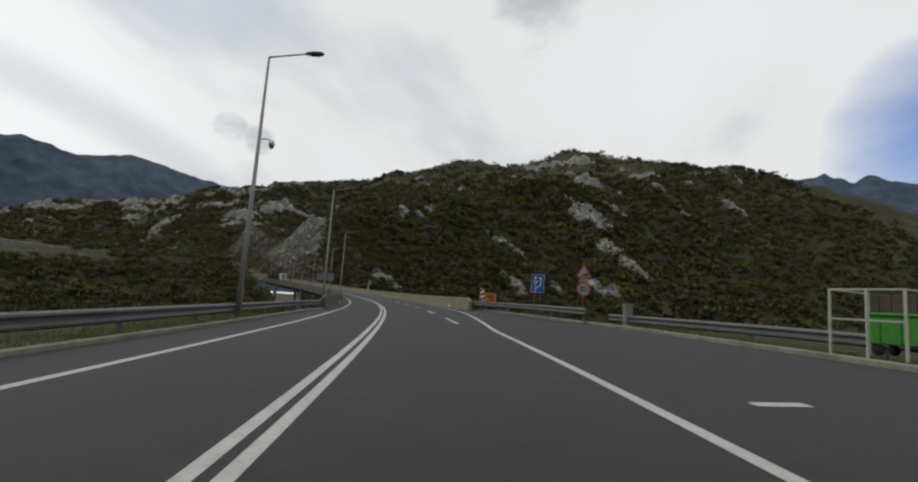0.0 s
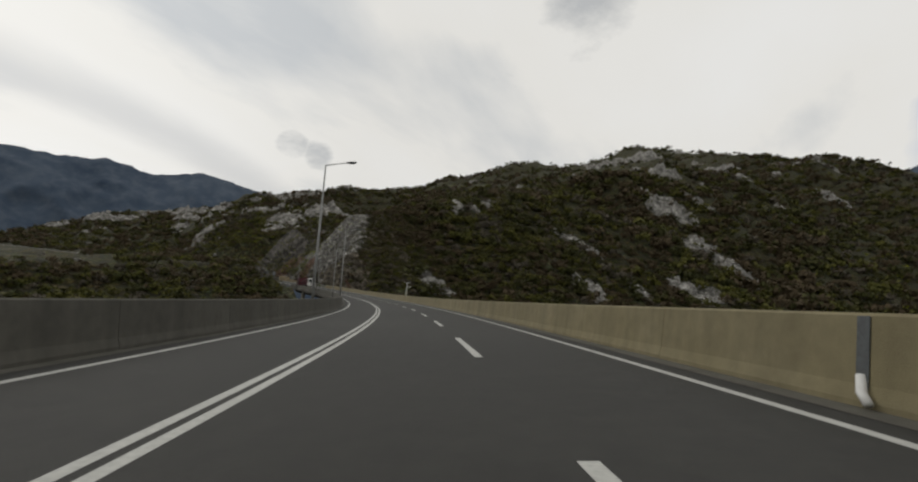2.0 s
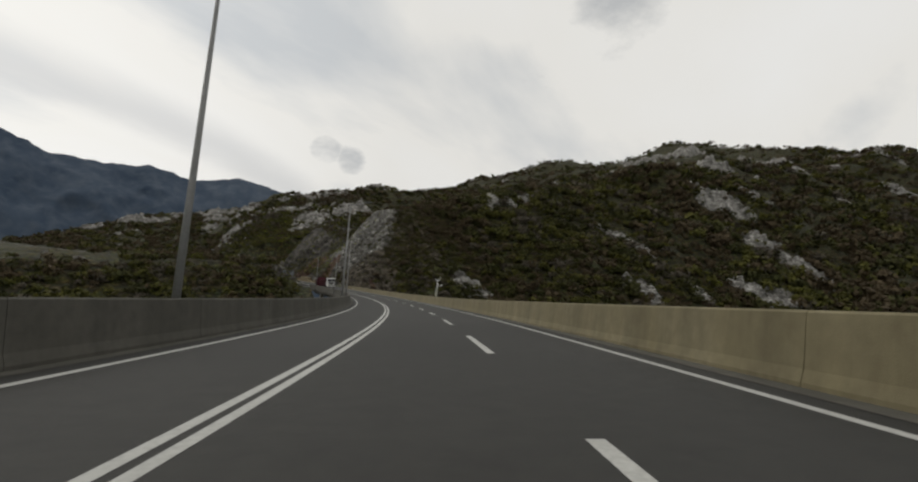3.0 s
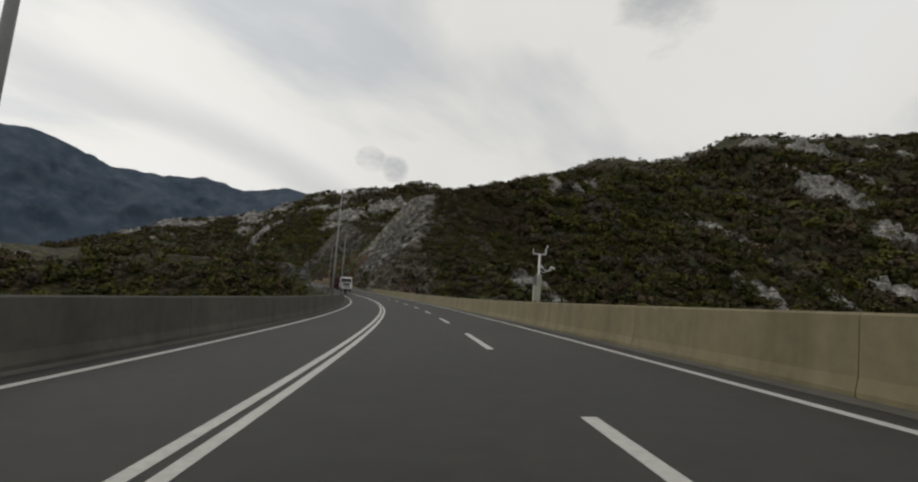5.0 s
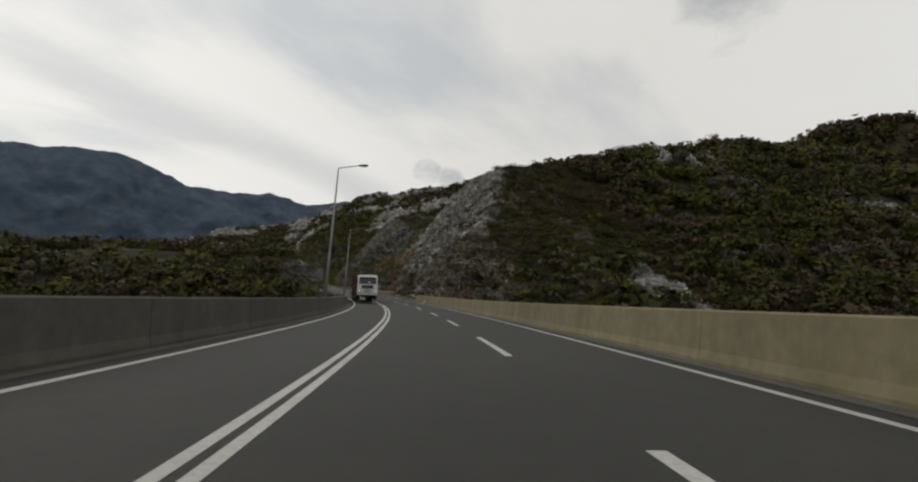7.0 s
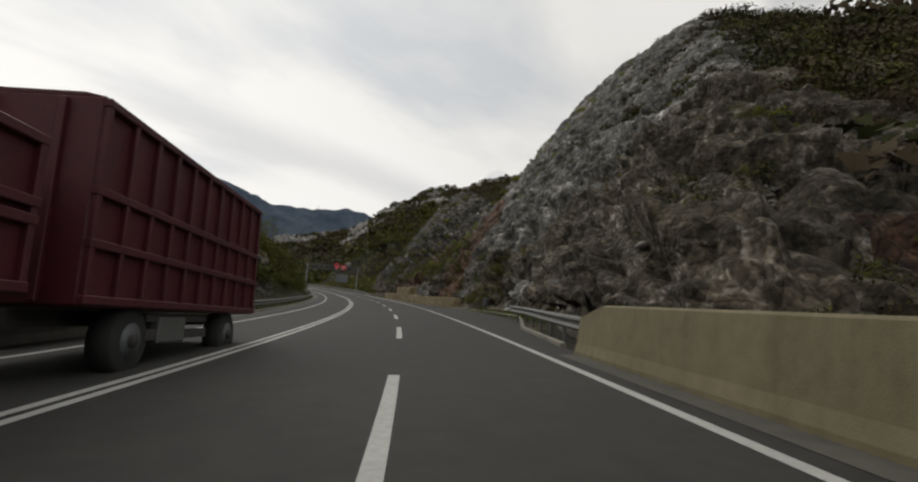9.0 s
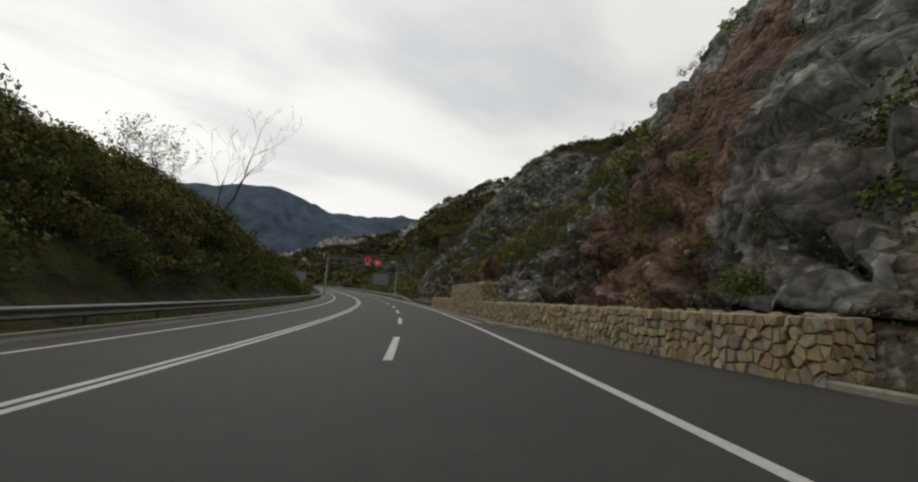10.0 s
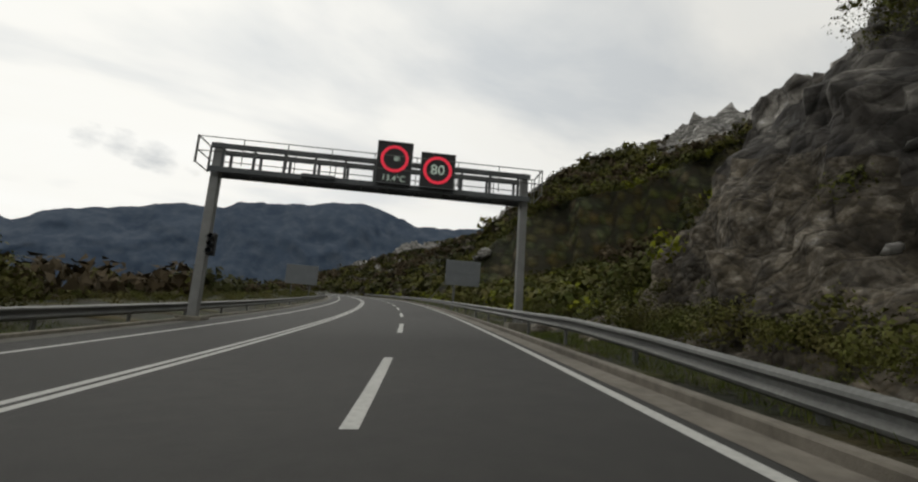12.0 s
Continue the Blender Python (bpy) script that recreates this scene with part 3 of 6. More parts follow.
def spot(s, v, h=0.0, turn=0.0):
    """An upright pose beside the road; its y axis points up the road, turned left by turn degrees."""
    x, y, z = at(s, v, h)
    return pose(x, y, z, 0, 0, math.degrees(np.interp(s, S, PSI)) + turn)


# ---- helpers for meshes ----
def as_mesh(name, verts, faces, material, smooth=False):
    me = bpy.data.meshes.new(name)
    verts = np.asarray(verts, np.float32)
    if isinstance(faces, np.ndarray):
        n, k = faces.shape
        me.vertices.add(len(verts))
        me.vertices.foreach_set("co", verts.ravel())
        me.loops.add(n * k)
        me.loops.foreach_set("vertex_index", faces.astype(np.int32).ravel())
        me.polygons.add(n)
        me.polygons.foreach_set("loop_start", np.arange(0, n * k, k, dtype=np.int32))
        me.update(calc_edges=True)
        me.validate()
    else:
        me.from_pydata(verts.tolist(), [], faces)
    if smooth:
        me.polygons.foreach_set("use_smooth", np.ones(len(me.polygons), bool))
    for m in material if isinstance(material, (list, tuple)) else [material]:
        me.materials.append(m)
    return me


def thing(name, label, category, m=None, group="", kind=""):
    """An Empty that carries the parts of a thing."""
    ob = tagged(new(name), label, category, group, kind)
    ob.empty_display_size = 0.2
    if m is not None:
        ob.matrix_basis = m
    return ob


def part(name, data, parent, label="", m=None):
    ob = new(name, data)
    ob.parent = parent
    if m is not None:
        ob.matrix_basis = m
    return tagged(ob, label)


def solid(name, data, label, category, kind="", group="", m=None):
    ob = tagged(new(name, data), label, category, group, kind)
    if m is not None:
        ob.matrix_basis = m
    return ob


def from_bm(name, bm, material, smooth=False):
    me = bpy.data.meshes.new(name)
    bm.normal_update()
    bm.to_mesh(me)
    bm.free()
    if smooth:
        me.polygons.foreach_set("use_smooth", np.ones(len(me.polygons), bool))
    me.materials.append(material)
    return me


def boxes(name, material, items, bevel=0.0):
    """One mesh of boxes: (centre, size[, Euler degrees])."""
    bm = bmesh.new()
    for c, size, *turn in items:
        m = pose(*c, *(turn[0] if turn else (0, 0, 0))) @ Matrix.Diagonal((*size, 1))
        bmesh.ops.create_cube(bm, size=1, matrix=m)
    if bevel:
        bmesh.ops.bevel(bm, geom=bm.edges[:], offset=bevel, segments=1, affect="EDGES")
    return from_bm(name, bm, material)


def tube(name, material, pts, radii, sides=10, caps=True):
    """A round bar along points, with a radius at each."""
    pts = [Vector(p) for p in pts]
    bm = bmesh.new()
    rings = []
    for i, p in enumerate(pts):
        d = (pts[min(i + 1, len(pts) - 1)] - pts[max(i - 1, 0)]).normalized()
        q = d.to_track_quat("Z", "Y")
        r = radii[i] if isinstance(radii, (list, tuple)) else radii
        rings.append([bm.verts.new(p + q @ Vector((r * math.cos(a), r * math.sin(a), 0))) for a in np.linspace(0, 2 * math.pi, sides, endpoint=False)])
    for a, b in zip(rings, rings[1:]):
        for k in range(sides):
            bm.faces.new((a[k], a[(k + 1) % sides], b[(k + 1) % sides], b[k]))
    if caps:
        bm.faces.new(rings[0][::-1])
        bm.faces.new(rings[-1])
    return from_bm(name, bm, material, True)


def sweep(name, material, profile, s0, s1, step=2.0, shift=None, closed=True, smooth=False, sink=None):
    """A profile of (v, h) carried along the road from s0 to s1; shift(s) moves it sideways, sink(s) lowers it."""
    n = max(2, int(round((s1 - s0) / step)) + 1)
    ss = np.linspace(s0, s1, n)
    k = len(profile)
    pv, ph = np.array(profile, float).T
    off = np.array([shift(s) for s in ss])[:, None] if shift else 0.0
    down = np.array([sink(s) for s in ss])[:, None] if sink else 0.0
    verts = at(ss[:, None], pv[None] + off, ph[None] - down).reshape(-1, 3)
    faces = []
    for i in range(n - 1):
        for j in range(k if closed else k - 1):
            a, b = i * k + j, i * k + (j + 1) % k
            faces.append((a, b, b + k, a + k))
    if closed:
        faces += [tuple(range(k))[::-1], tuple(range((n - 1) * k, n * k))]
    me = as_mesh(name, verts, faces, material, smooth)
    bm = bmesh.new()
    bm.from_mesh(me)
    bmesh.ops.recalc_face_normals(bm, faces=bm.faces[:])
    bm.to_mesh(me)
    bm.free()
    return me


# ---- numbers like rock: smooth, ridged and cellular noise ----
def hashed(i, j, k, seed):
    n = (i.astype(np.int64) * 374761393 + j.astype(np.int64) * 668265263 + k.astype(np.int64) * 2147483647 + seed * 974711) & 0xFFFFFFFF
    n = ((n ^ (n >> 13)) * 1274126177) & 0xFFFFFFFF
    n = ((n ^ (n >> 16)) * 2246822519) & 0xFFFFFFFF
    return ((n ^ (n >> 15)) & 0xFFFFFF) / float(0xFFFFFF)


def smooth_noise(p, seed=0):
    f = np.floor(p)
    u = p - f
    u = u * u * (3 - 2 * u)
    i = f.astype(np.int64)
    out = 0
    for a in (0, 1):
        for b in (0, 1):
            for c in (0, 1):
                w = (u[:, 0] if a else 1 - u[:, 0]) * (u[:, 1] if b else 1 - u[:, 1]) * (u[:, 2] if c else 1 - u[:, 2])
                out = out + w * hashed(i[:, 0] + a, i[:, 1] + b, i[:, 2] + c, seed)
    return out * 2 - 1


def fbm(p, octaves=4, seed=0, ridged=False):
    out, amp = 0, 1.0
    for o in range(octaves):
        n = smooth_noise(p * 2.03**o, seed + o)
        out = out + amp * ((1 - 2 * np.abs(n)) if ridged else n)
        amp *= 0.5
    return out / 1.9


def cells(p, seed=0):
    """For cells round scattered points: the lean of a flat facet, the gap to the next one, and a number for each cell."""
    i = np.floor(p).astype(np.int64)
    best = np.full(len(p), 9.0)
    second = best.copy()
    ident = np.zeros(len(p))
    tilt = np.zeros(len(p))
    for a in (-1, 0, 1):
        for b in (-1, 0, 1):
            for c in (-1, 0, 1):
                q = i + (a, b, c)
                pt = q + np.stack([hashed(q[:, 0], q[:, 1], q[:, 2], seed + m) for m in (1, 2, 3)], -1)
                d = np.sqrt(((p - pt) ** 2).sum(1))
                near = d < best
                second = np.where(near, best, np.minimum(second, d))
                ident = np.where(near, hashed(q[:, 0], q[:, 1], q[:, 2], seed + 7), ident)
                lean = sum((p[:, m] - pt[:, m]) * (hashed(q[:, 0], q[:, 1], q[:, 2], seed + 20 + m) * 2 - 1) for m in range(3))
                tilt = np.where(near, lean, tilt)
                best = np.where(near, d, best)
    return tilt, second - best, ident


def grid_faces(n, m):
    a = (np.arange(n - 1)[:, None] * m + np.arange(m - 1)[None]).ravel()
    return np.stack([a, a + 1, a + m + 1, a + m], 1)

# ---- the edges of the carriageway, by distance ----
EDGE_R = [(-120, 9.9), (12, 9.9), (22, 9.7), (28, 9.0), (36, 8.6), (41, 8.0), (43.4, 6.85), (233, 6.85), (240, 7.6), (246, 9.2), (250, 10.2), (256, 10.25), (265, 9.1), (272, 8.4), (280, 6.85), (290, 6.62), (720, 6.62)]
EDGE_L = [(-120, -4.6), (34, -4.75), (37, -4.05), (236, -4.05), (244, -4.8), (720, -4.8)]


def edge(pairs, s):
    return float(np.interp(s, *zip(*pairs)))



# ---- the ground and the hills ----
def table(x, *pairs):
    xs, ys = zip(*pairs)
    return np.interp(x, xs, ys)


def blend(x, a, b):
    u = np.clip((x - a) / (b - a), 0, 1)
    return u * u * (3 - 2 * u)


def softmin(a, b, k):
    return np.minimum(a, b) - k * np.exp(-np.abs(a - b) / k) * 0.5


def bay(s):
    """How far the lay-by pushes the foot of the cutting outwards."""
    return table(s, (236, 0), (249, 2.6), (258, 2.6), (276, 0.0))


def right_height(s, v):
    """Height of the hillside right of the road, over the road."""
    s, v = np.broadcast_arrays(np.asarray(s, float), np.asarray(v, float))
    v = v - bay(s) - 1.1 * blend(s, 326, 336) * (1 - blend(s, 356, 366))
    cliff = table(v, (8.5, 0.0), (9.6, 0.2), (11.5, 4.5), (18, 14.5), (33, 34), (60, 38.5), (100, 50), (200, 81), (560, 184), (900, 296), (1000, 310), (1500, 150))
    cap = table(s, (316, 21.5), (326, 25), (334, 27), (341, 29.5)) + 0.32 * (v - 33)
    cliff = np.where(s > 312, softmin(cliff, cap, 1.2), cliff)
    ledge = table(v, (8.5, 0.0), (9.6, 0.2), (10.8, 3.0), (16, 7.0), (24, 15.0), (33, 23.5), (60, 34), (200, 81), (560, 184), (900, 296), (1000, 310), (1500, 150))
    dip = blend(s, 281.5, 291) * (1 - blend(s, 316, 325))
    cliff = cliff * (1 - dip) + ledge * dip
    slope = table(v, (8.0, -0.3), (12, 0.4), (30, 5.0), (60, 17), (134, 52), (200, 78), (560, 190), (900, 296), (1000, 310), (1500, 150))
    far = blend(s, 340, 352)
    h = cliff * (1 - far) + slope * far
    front = 2 + 0.1 * v + 0.00008 * v * v + (s - 234) * (0.8 + 0.0014 * v)
    front = front + 1.6 * np.exp(-((v - 37) / 13) ** 2)
    h = h * (1 + (table(s, (240, -0.14), (310, -0.05), (350, 0.05), (390, 0.08), (450, 0.05), (560, 0.0)) * blend(v, 350, 800)))
    h = softmin(h, front, 2.2)
    h = np.maximum(h, -17 + 0.02 * v)
    land = -0.25 - 0.03 * np.maximum(v - 16, 0)
    return h + (land - h) * (1 - blend(s, 30, 52)) * (s < 150)


def left_height(s, v):
    s, w = np.broadcast_arrays(np.asarray(s, float), -np.asarray(v, float))
    bank = table(w, (5.2, -0.1), (7.0, 0.2), (9.0, 4.0), (12, 6.6), (20, 6.8), (30, 6.2), (80, 2.5), (160, -12), (300, -22))
    low = table(w, (5.2, -0.1), (9.0, 0.3), (14, 0.4), (30, -2.0), (90, -12), (300, -25))
    far = blend(s, 292, 338)
    h = bank * (1 - far) + low * far
    h = np.minimum(h, (s - 236) * 0.35)
    h = np.maximum(h, -17)
    land = -0.15 - 0.10 * np.maximum(w - 8, 0)
    return h + (np.maximum(land, -17) - h) * (1 - blend(s, 32, 50)) * (s < 150)


def knoll(x, y, cx, cy, r, height):
    return height * np.exp(-((x - cx) ** 2 + (y - cy) ** 2) / (r * r))


def ridges(x, y, z):
    """The far skyline: two knobs on the crest, a lower saddle, and a nearer ridge up the valley."""
    z = z + knoll(x, y, 345, 1110, 95, 34) + knoll(x, y, 75, 1150, 85, 30) - knoll(x, y, 330, 720, 190, 10) - knoll(x, y, 85, 390, 60, 8)
    z = z - knoll(x, y, -42, 287, 20, 0.8) + knoll(x, y, -12, 303, 15, 3.0) - knoll(x, y, -88, 299, 9, 2.5)
    az, d = np.degrees(np.arctan2(-x, y + 0.0)), np.hypot(x, y)
    z = z - 28 * blend(az, 4, 9) * blend(d, 650, 800)
    near = np.interp(az, (6, 10, 12.5, 15.7, 19.5, 22, 24.6, 27, 30), (54, 106, 107, 111, 104, 97, 93, 80, 52))
    return np.where((az > 4) & (az < 32) & (d > 400) & (d < 760), np.maximum(z, near - 0.42 * np.abs(d - 545)), z)


def hillside(s, v, side):
    """Places on the hills, with their humps and ledges."""
    h = (right_height if side > 0 else left_height)(s, v)
    p = at(s, v, 0)
    p = p + np.stack([0 * h, 0 * h, h], -1)
    if side > 0:
        p[..., 2] = ridges(p[..., 0], p[..., 1], p[..., 2])
    out = np.clip((np.abs(v) - 9) / 40, 0.0, 1.0)
    q = p.reshape(-1, 3)
    big = fbm(q * (1 / 45, 1 / 45, 1 / 60), 4, 3).reshape(h.shape)
    mid = fbm(q * (1 / 13, 1 / 13, 1 / 13), 4, 9, True).reshape(h.shape)
    p[..., 2] += out * (big * np.clip(np.abs(v) * 0.06, 0, 16) + mid * np.clip(np.abs(v) * 0.03, 0, 2.8))
    return p


def hill(name, side, label):
    ss = np.concatenate([np.arange(-118, 200, 6.0), np.arange(200, 400, 2.5), np.arange(400, 715, 5.0)])
    vv = np.concatenate([np.arange(8.2, 60, 1.3), np.geomspace(60, 1500, 100)]) if side > 0 else -np.concatenate([np.arange(5.2, 40, 1.2), np.geomspace(40, 280, 36)])
    start = np.array([edge(EDGE_R, s) + 0.18 if side > 0 else edge(EDGE_L, s) - 0.18 for s in ss])[:, None]
    sg, vg = ss[:, None] + 0 * vv[None], start + vv[None] - vv[0]
    p = hillside(sg, vg, side)
    fine = (sg > 230) & (sg < 353) & (vg > 9.7 + bay(sg)) & (vg < 45) if side > 0 else (sg > 243) & (sg < 271) & (vg < -7.6) & (vg > -17)
    p[..., 2] -= (2.4 if side > 0 else 1.6) * fine
    f = grid_faces(len(ss), len(vv))
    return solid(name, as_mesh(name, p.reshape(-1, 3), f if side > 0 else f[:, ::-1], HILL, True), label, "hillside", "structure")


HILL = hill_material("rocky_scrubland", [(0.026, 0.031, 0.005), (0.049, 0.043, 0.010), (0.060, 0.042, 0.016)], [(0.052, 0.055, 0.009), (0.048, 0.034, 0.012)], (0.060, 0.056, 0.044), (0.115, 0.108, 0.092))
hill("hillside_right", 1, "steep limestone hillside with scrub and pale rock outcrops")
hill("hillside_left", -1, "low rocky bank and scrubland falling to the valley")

gr = np.concatenate([[0, 60], np.geomspace(120, 4700, 40)])
ga = np.linspace(0, 2 * math.pi, 97)
gx, gy = gr[:, None] * np.sin(ga)[None], gr[:, None] * np.cos(ga)[None]
gz = -26 + 6 * fbm(np.stack([gx.ravel() / 300, gy.ravel() / 300, 0 * gx.ravel()], -1), 3).reshape(gx.shape)
VALLEY = material("valley_green", [(0.05, 0.06, 0.035), (0.085, 0.09, 0.05), (0.04, 0.05, 0.035)], (0.01, 0.08), (0.9, 1.0), 0.4, 0.5, depth=0.5)
solid("ground", as_mesh("ground", np.stack([gx, gy, gz], -1).reshape(-1, 3), grid_faces(len(gr), len(ga)), VALLEY, True), "green valley floor reaching to the mountains", "ground", "structure")

# the mountains round the valley: elevation of the crest by bearing (left is positive)
CREST = [(-180, 9), (-120, 10), (-70, 12), (-52, 12.8), (-47.5, 13.4), (-46, 14.2), (-44.8, 13.6), (-42.8, 14.6), (-40.5, 14.2), (-37.7, 14.9), (-35.7, 15.6), (-30, 14), (-10, 11), (10, 9.5), (25, 11.4), (28, 11.9),
         (31.2, 12.6), (35.6, 11.5), (39.6, 12.5), (41, 11.9), (43.7, 11.9), (47.5, 11.7), (51, 13.0), (54, 13.8), (57, 13.5), (61, 12.8), (66.6, 12.2), (68.2, 11.4), (72.5, 11.1), (76.5, 10.0), (81.6, 8.7), (84.4, 7.2),
         (87, 8.4), (95, 10), (120, 9), (180, 9)]
# slate tones shifted to blue-grey: the haze of distance is in the colour
MOUNTAIN = material("hazy_mountain", [(0.030, 0.049, 0.080), (0.048, 0.069, 0.102), (0.088, 0.108, 0.138)], (0.0025, 0.013), (0.9, 1.0), 0.0, 0.1, spread=(0.42, 0.66))
ma_ = np.radians(np.linspace(-180, 180, 961))
me_ = np.linspace(0, 1, 36)
top = np.radians(np.interp(np.degrees(ma_), *zip(*CREST)))
jag = fbm(np.stack([ma_ * 70, 0 * ma_, 0 * ma_], -1), 5, 31) * 0.004
dist = 3500 + 800 * me_[None] + 0 * ma_[:, None]
lift = np.tan(top + jag)[:, None] * 4300 * (me_[None] ** 0.85)
mx, my = -np.sin(ma_)[:, None] * dist, np.cos(ma_)[:, None] * dist
rel = fbm(np.stack([mx / 210, my / 210, lift / 520], -1).reshape(-1, 3), 4, 40, True).reshape(mx.shape)
k_ = 1 - 0.022 * rel * np.sin(me_ * math.pi)[None]
solid("backdrop", as_mesh("backdrop", np.stack([mx * k_ - 60, my * k_ + 150, lift - 10], -1).reshape(-1, 3), grid_faces(len(ma_), len(me_)), MOUNTAIN, True), "mountain range beyond the valley with haze in its blue-grey colour", "mountains", "structure")

# ---- the road ----
ss = np.concatenate([np.arange(-118, 30, 4.0), np.arange(30, 300, 1.0), np.arange(300, 716, 3.0)])
cols = np.linspace(0, 1, 9)
ev = np.array([[edge(EDGE_L, s) - 0.02, edge(EDGE_R, s) + 0.02] for s in ss])
vv = ev[:, :1] + (ev[:, 1:] - ev[:, :1]) * cols[None]
solid("road", as_mesh("road", at(ss[:, None], vv, 0).reshape(-1, 3), grid_faces(len(ss), 9), ASPHALT, True), "worn grey asphalt carriageway curving uphill to the left", "road", "structure")


def band(name, v0, v1, s0, s1, lift=0.004, step=1.5, shift=None, material_=None):
    n = max(2, int((s1 - s0) / step) + 1)
    q = np.linspace(s0, s1, n)
    o = np.array([shift(a) for a in q]) if shift else 0 * q
    return as_mesh(name, at(q[:, None], np.stack([o + v0, o + v1], 1), lift).reshape(-1, 3), grid_faces(n, 2), material_ or PAINT)


LINE_R = [(-120, 3.2), (1.9, 3.39), (9.3, 3.66), (18.6, 3.95), (27.9, 4.78), (37.2, 5.55), (50, 5.87), (140, 5.87), (214, 6.0), (720, 6.0)]
solid("centre_line_left", band("centre_line_left", -0.18, -0.05, -118, 712), "solid white half of the double centre line", "road marking", "structure")
solid("centre_line_right", band("centre_line_right", 0.05, 0.18, -118, 712), "solid white half of the double centre line", "road marking", "structure")
solid("edge_line_left", band("edge_line_left", -0.08, 0.08, -118, 712, shift=lambda s: -3.02), "solid white edge line", "road marking", "structure")
solid("edge_line_right", band("edge_line_right", -0.075, 0.075, -118, 712, shift=lambda s: edge(LINE_R, s)), "solid white edge line bending outwards", "road marking", "structure")
ends = [16.36 + 10.948 * k for k in range(1, 17)] + [204.9] + [240.24 + 10.948 * k for k in range(-2, 42)]
for e in ends:
    solid("lane_dash", band("lane_dash", 3.162 - 0.08, 3.162 + 0.08, e - 4.8, e), "white dash between the two climbing lanes", "road marking", group="lane dashes")
solid("bay_dash", band("bay_dash", 4.85, 5.5, 7.72, 7.92), "short white mark at the lay-by", "road marking")

# ---- parapets of the bridge, in cast lengths ----
def parapet(name, side, s0, s1, face, label, mat):
    root = thing(name, label, "parapet", kind="structure")
    n = int(round((s1 - s0) / 6.0))
    for k in range(n):
        a, b = s0 + (s1 - s0) * k / n + 0.007, s0 + (s1 - s0) * (k + 1) / n - 0.007
        prof = [(face - side * 0.05, -0.05), (face - side * 0.05, 0.07), (face, 0.24), (face + side * 0.06, 0.98), (face + side * 0.09, 1.01), (face + side * 0.25, 1.01), (face + side * 0.28, 0.98), (face + side * 0.28, -0.9), (face, -0.9)]
        part("panel", sweep("panel", mat, prof, a, b, 1.5), root)
    def end_block(name, q0, q1, low):
        rows = [((face - side * 0.05), -0.05), ((face - side * 0.05), 0.07), (face, 0.24), (face + side * 0.06, 1.01), (face + side * 0.28, 1.01), (face + side * 0.28, -0.9)]
        ring = np.concatenate([at(np.full(6, q), np.array([r[0] for r in rows]), np.array([min(r[1], cap) for r in rows])) for q, cap in ((q0, 1.01), (q1, low))])
        faces = [(5, 4, 3, 2, 1, 0), (6, 7, 8, 9, 10, 11)] + [(k, (k + 1) % 6, 6 + (k + 1) % 6, 6 + k) for k in range(6)]
        me = as_mesh(name, ring, faces, mat)
        bm = bmesh.new()
        bm.from_mesh(me)
        bmesh.ops.recalc_face_normals(bm, faces=bm.faces[:])
        bm.to_mesh(me)
        bm.free()
        part(name, me, root)

    end_block("end_block", s0, s0 - (1.5 if side > 0 else 0.5), 0.78)
    if side > 0:
        end_block("end_block", s1, s1 + 1.2, 0.74)
    for q in (50.9, 223.9) if side > 0 else (51.2,):  # drain slots
        part("drain_slot", boxes("drain_slot", DARK_STEEL, [((0, 0, 0.5), (0.012, 0.16, 0.8), (0, side * 4.5, 0))], 0.003), root, "dark drain slot", spot(q, face + side * 0.014, 0.08))
        part("drain_spout", tube("drain_spout", WHITE, [(0, 0, 0.34), (-side * 0.06, -0.06, 0.16), (-side * 0.12, -0.2, 0.06)], [0.05, 0.055, 0.05], 8), root, "pale plastic drain spout", spot(q, face - side * 0.02, 0))
    for q, h, size in ((s0 + 0.35, 0.86, (0.02, 0.10, 0.13)), (s0 + 1.0, 0.68, (0.02, 0.035, 0.10))) if side > 0 else ():
        part("reflector", boxes("reflector", BLACK, [((0, 0, 0), size)], 0.004), root, m=spot(q, face + 0.045 - (0.86 - h) * 0.1, h))
    return root


parapet("parapet_right", 1, 43.2, 230.9, 6.78, "long sand-coloured concrete bridge parapet with open joints", CONCRETE)
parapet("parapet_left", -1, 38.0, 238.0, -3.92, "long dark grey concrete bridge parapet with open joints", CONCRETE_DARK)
for nm, a, b, side in (("gutter_left", -4.0, -3.55, -1), ("gutter_right", 6.35, 6.8, 1)):
    solid(nm, band(nm, a, b, 44 if side > 0 else 38, 232, 0.006, material_=CONCRETE_DARK), "stained concrete gutter strip along the parapet", "gutter", "structure")
# dark concrete over the whole deck stands in for the shade beneath it
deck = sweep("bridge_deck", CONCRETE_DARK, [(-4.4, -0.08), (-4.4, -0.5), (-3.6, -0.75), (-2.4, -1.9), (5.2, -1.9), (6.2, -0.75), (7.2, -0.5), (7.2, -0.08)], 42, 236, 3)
bridge = solid("bridge_deck", deck, "haunched concrete bridge deck on pale piers, dark with painted underside shade", "bridge", "structure")
for q in (55, 96, 137, 179, 221):
    for v in (-3.2, 5.2):
        part("pier", tube("pier", CONCRETE_GREY, [(0, 0, -24), (0, 0, -3), (0, 0, -0.7)], [0.75, 0.6, 0.6], 14), bridge, "pale concrete pier", spot(q, v, 0))

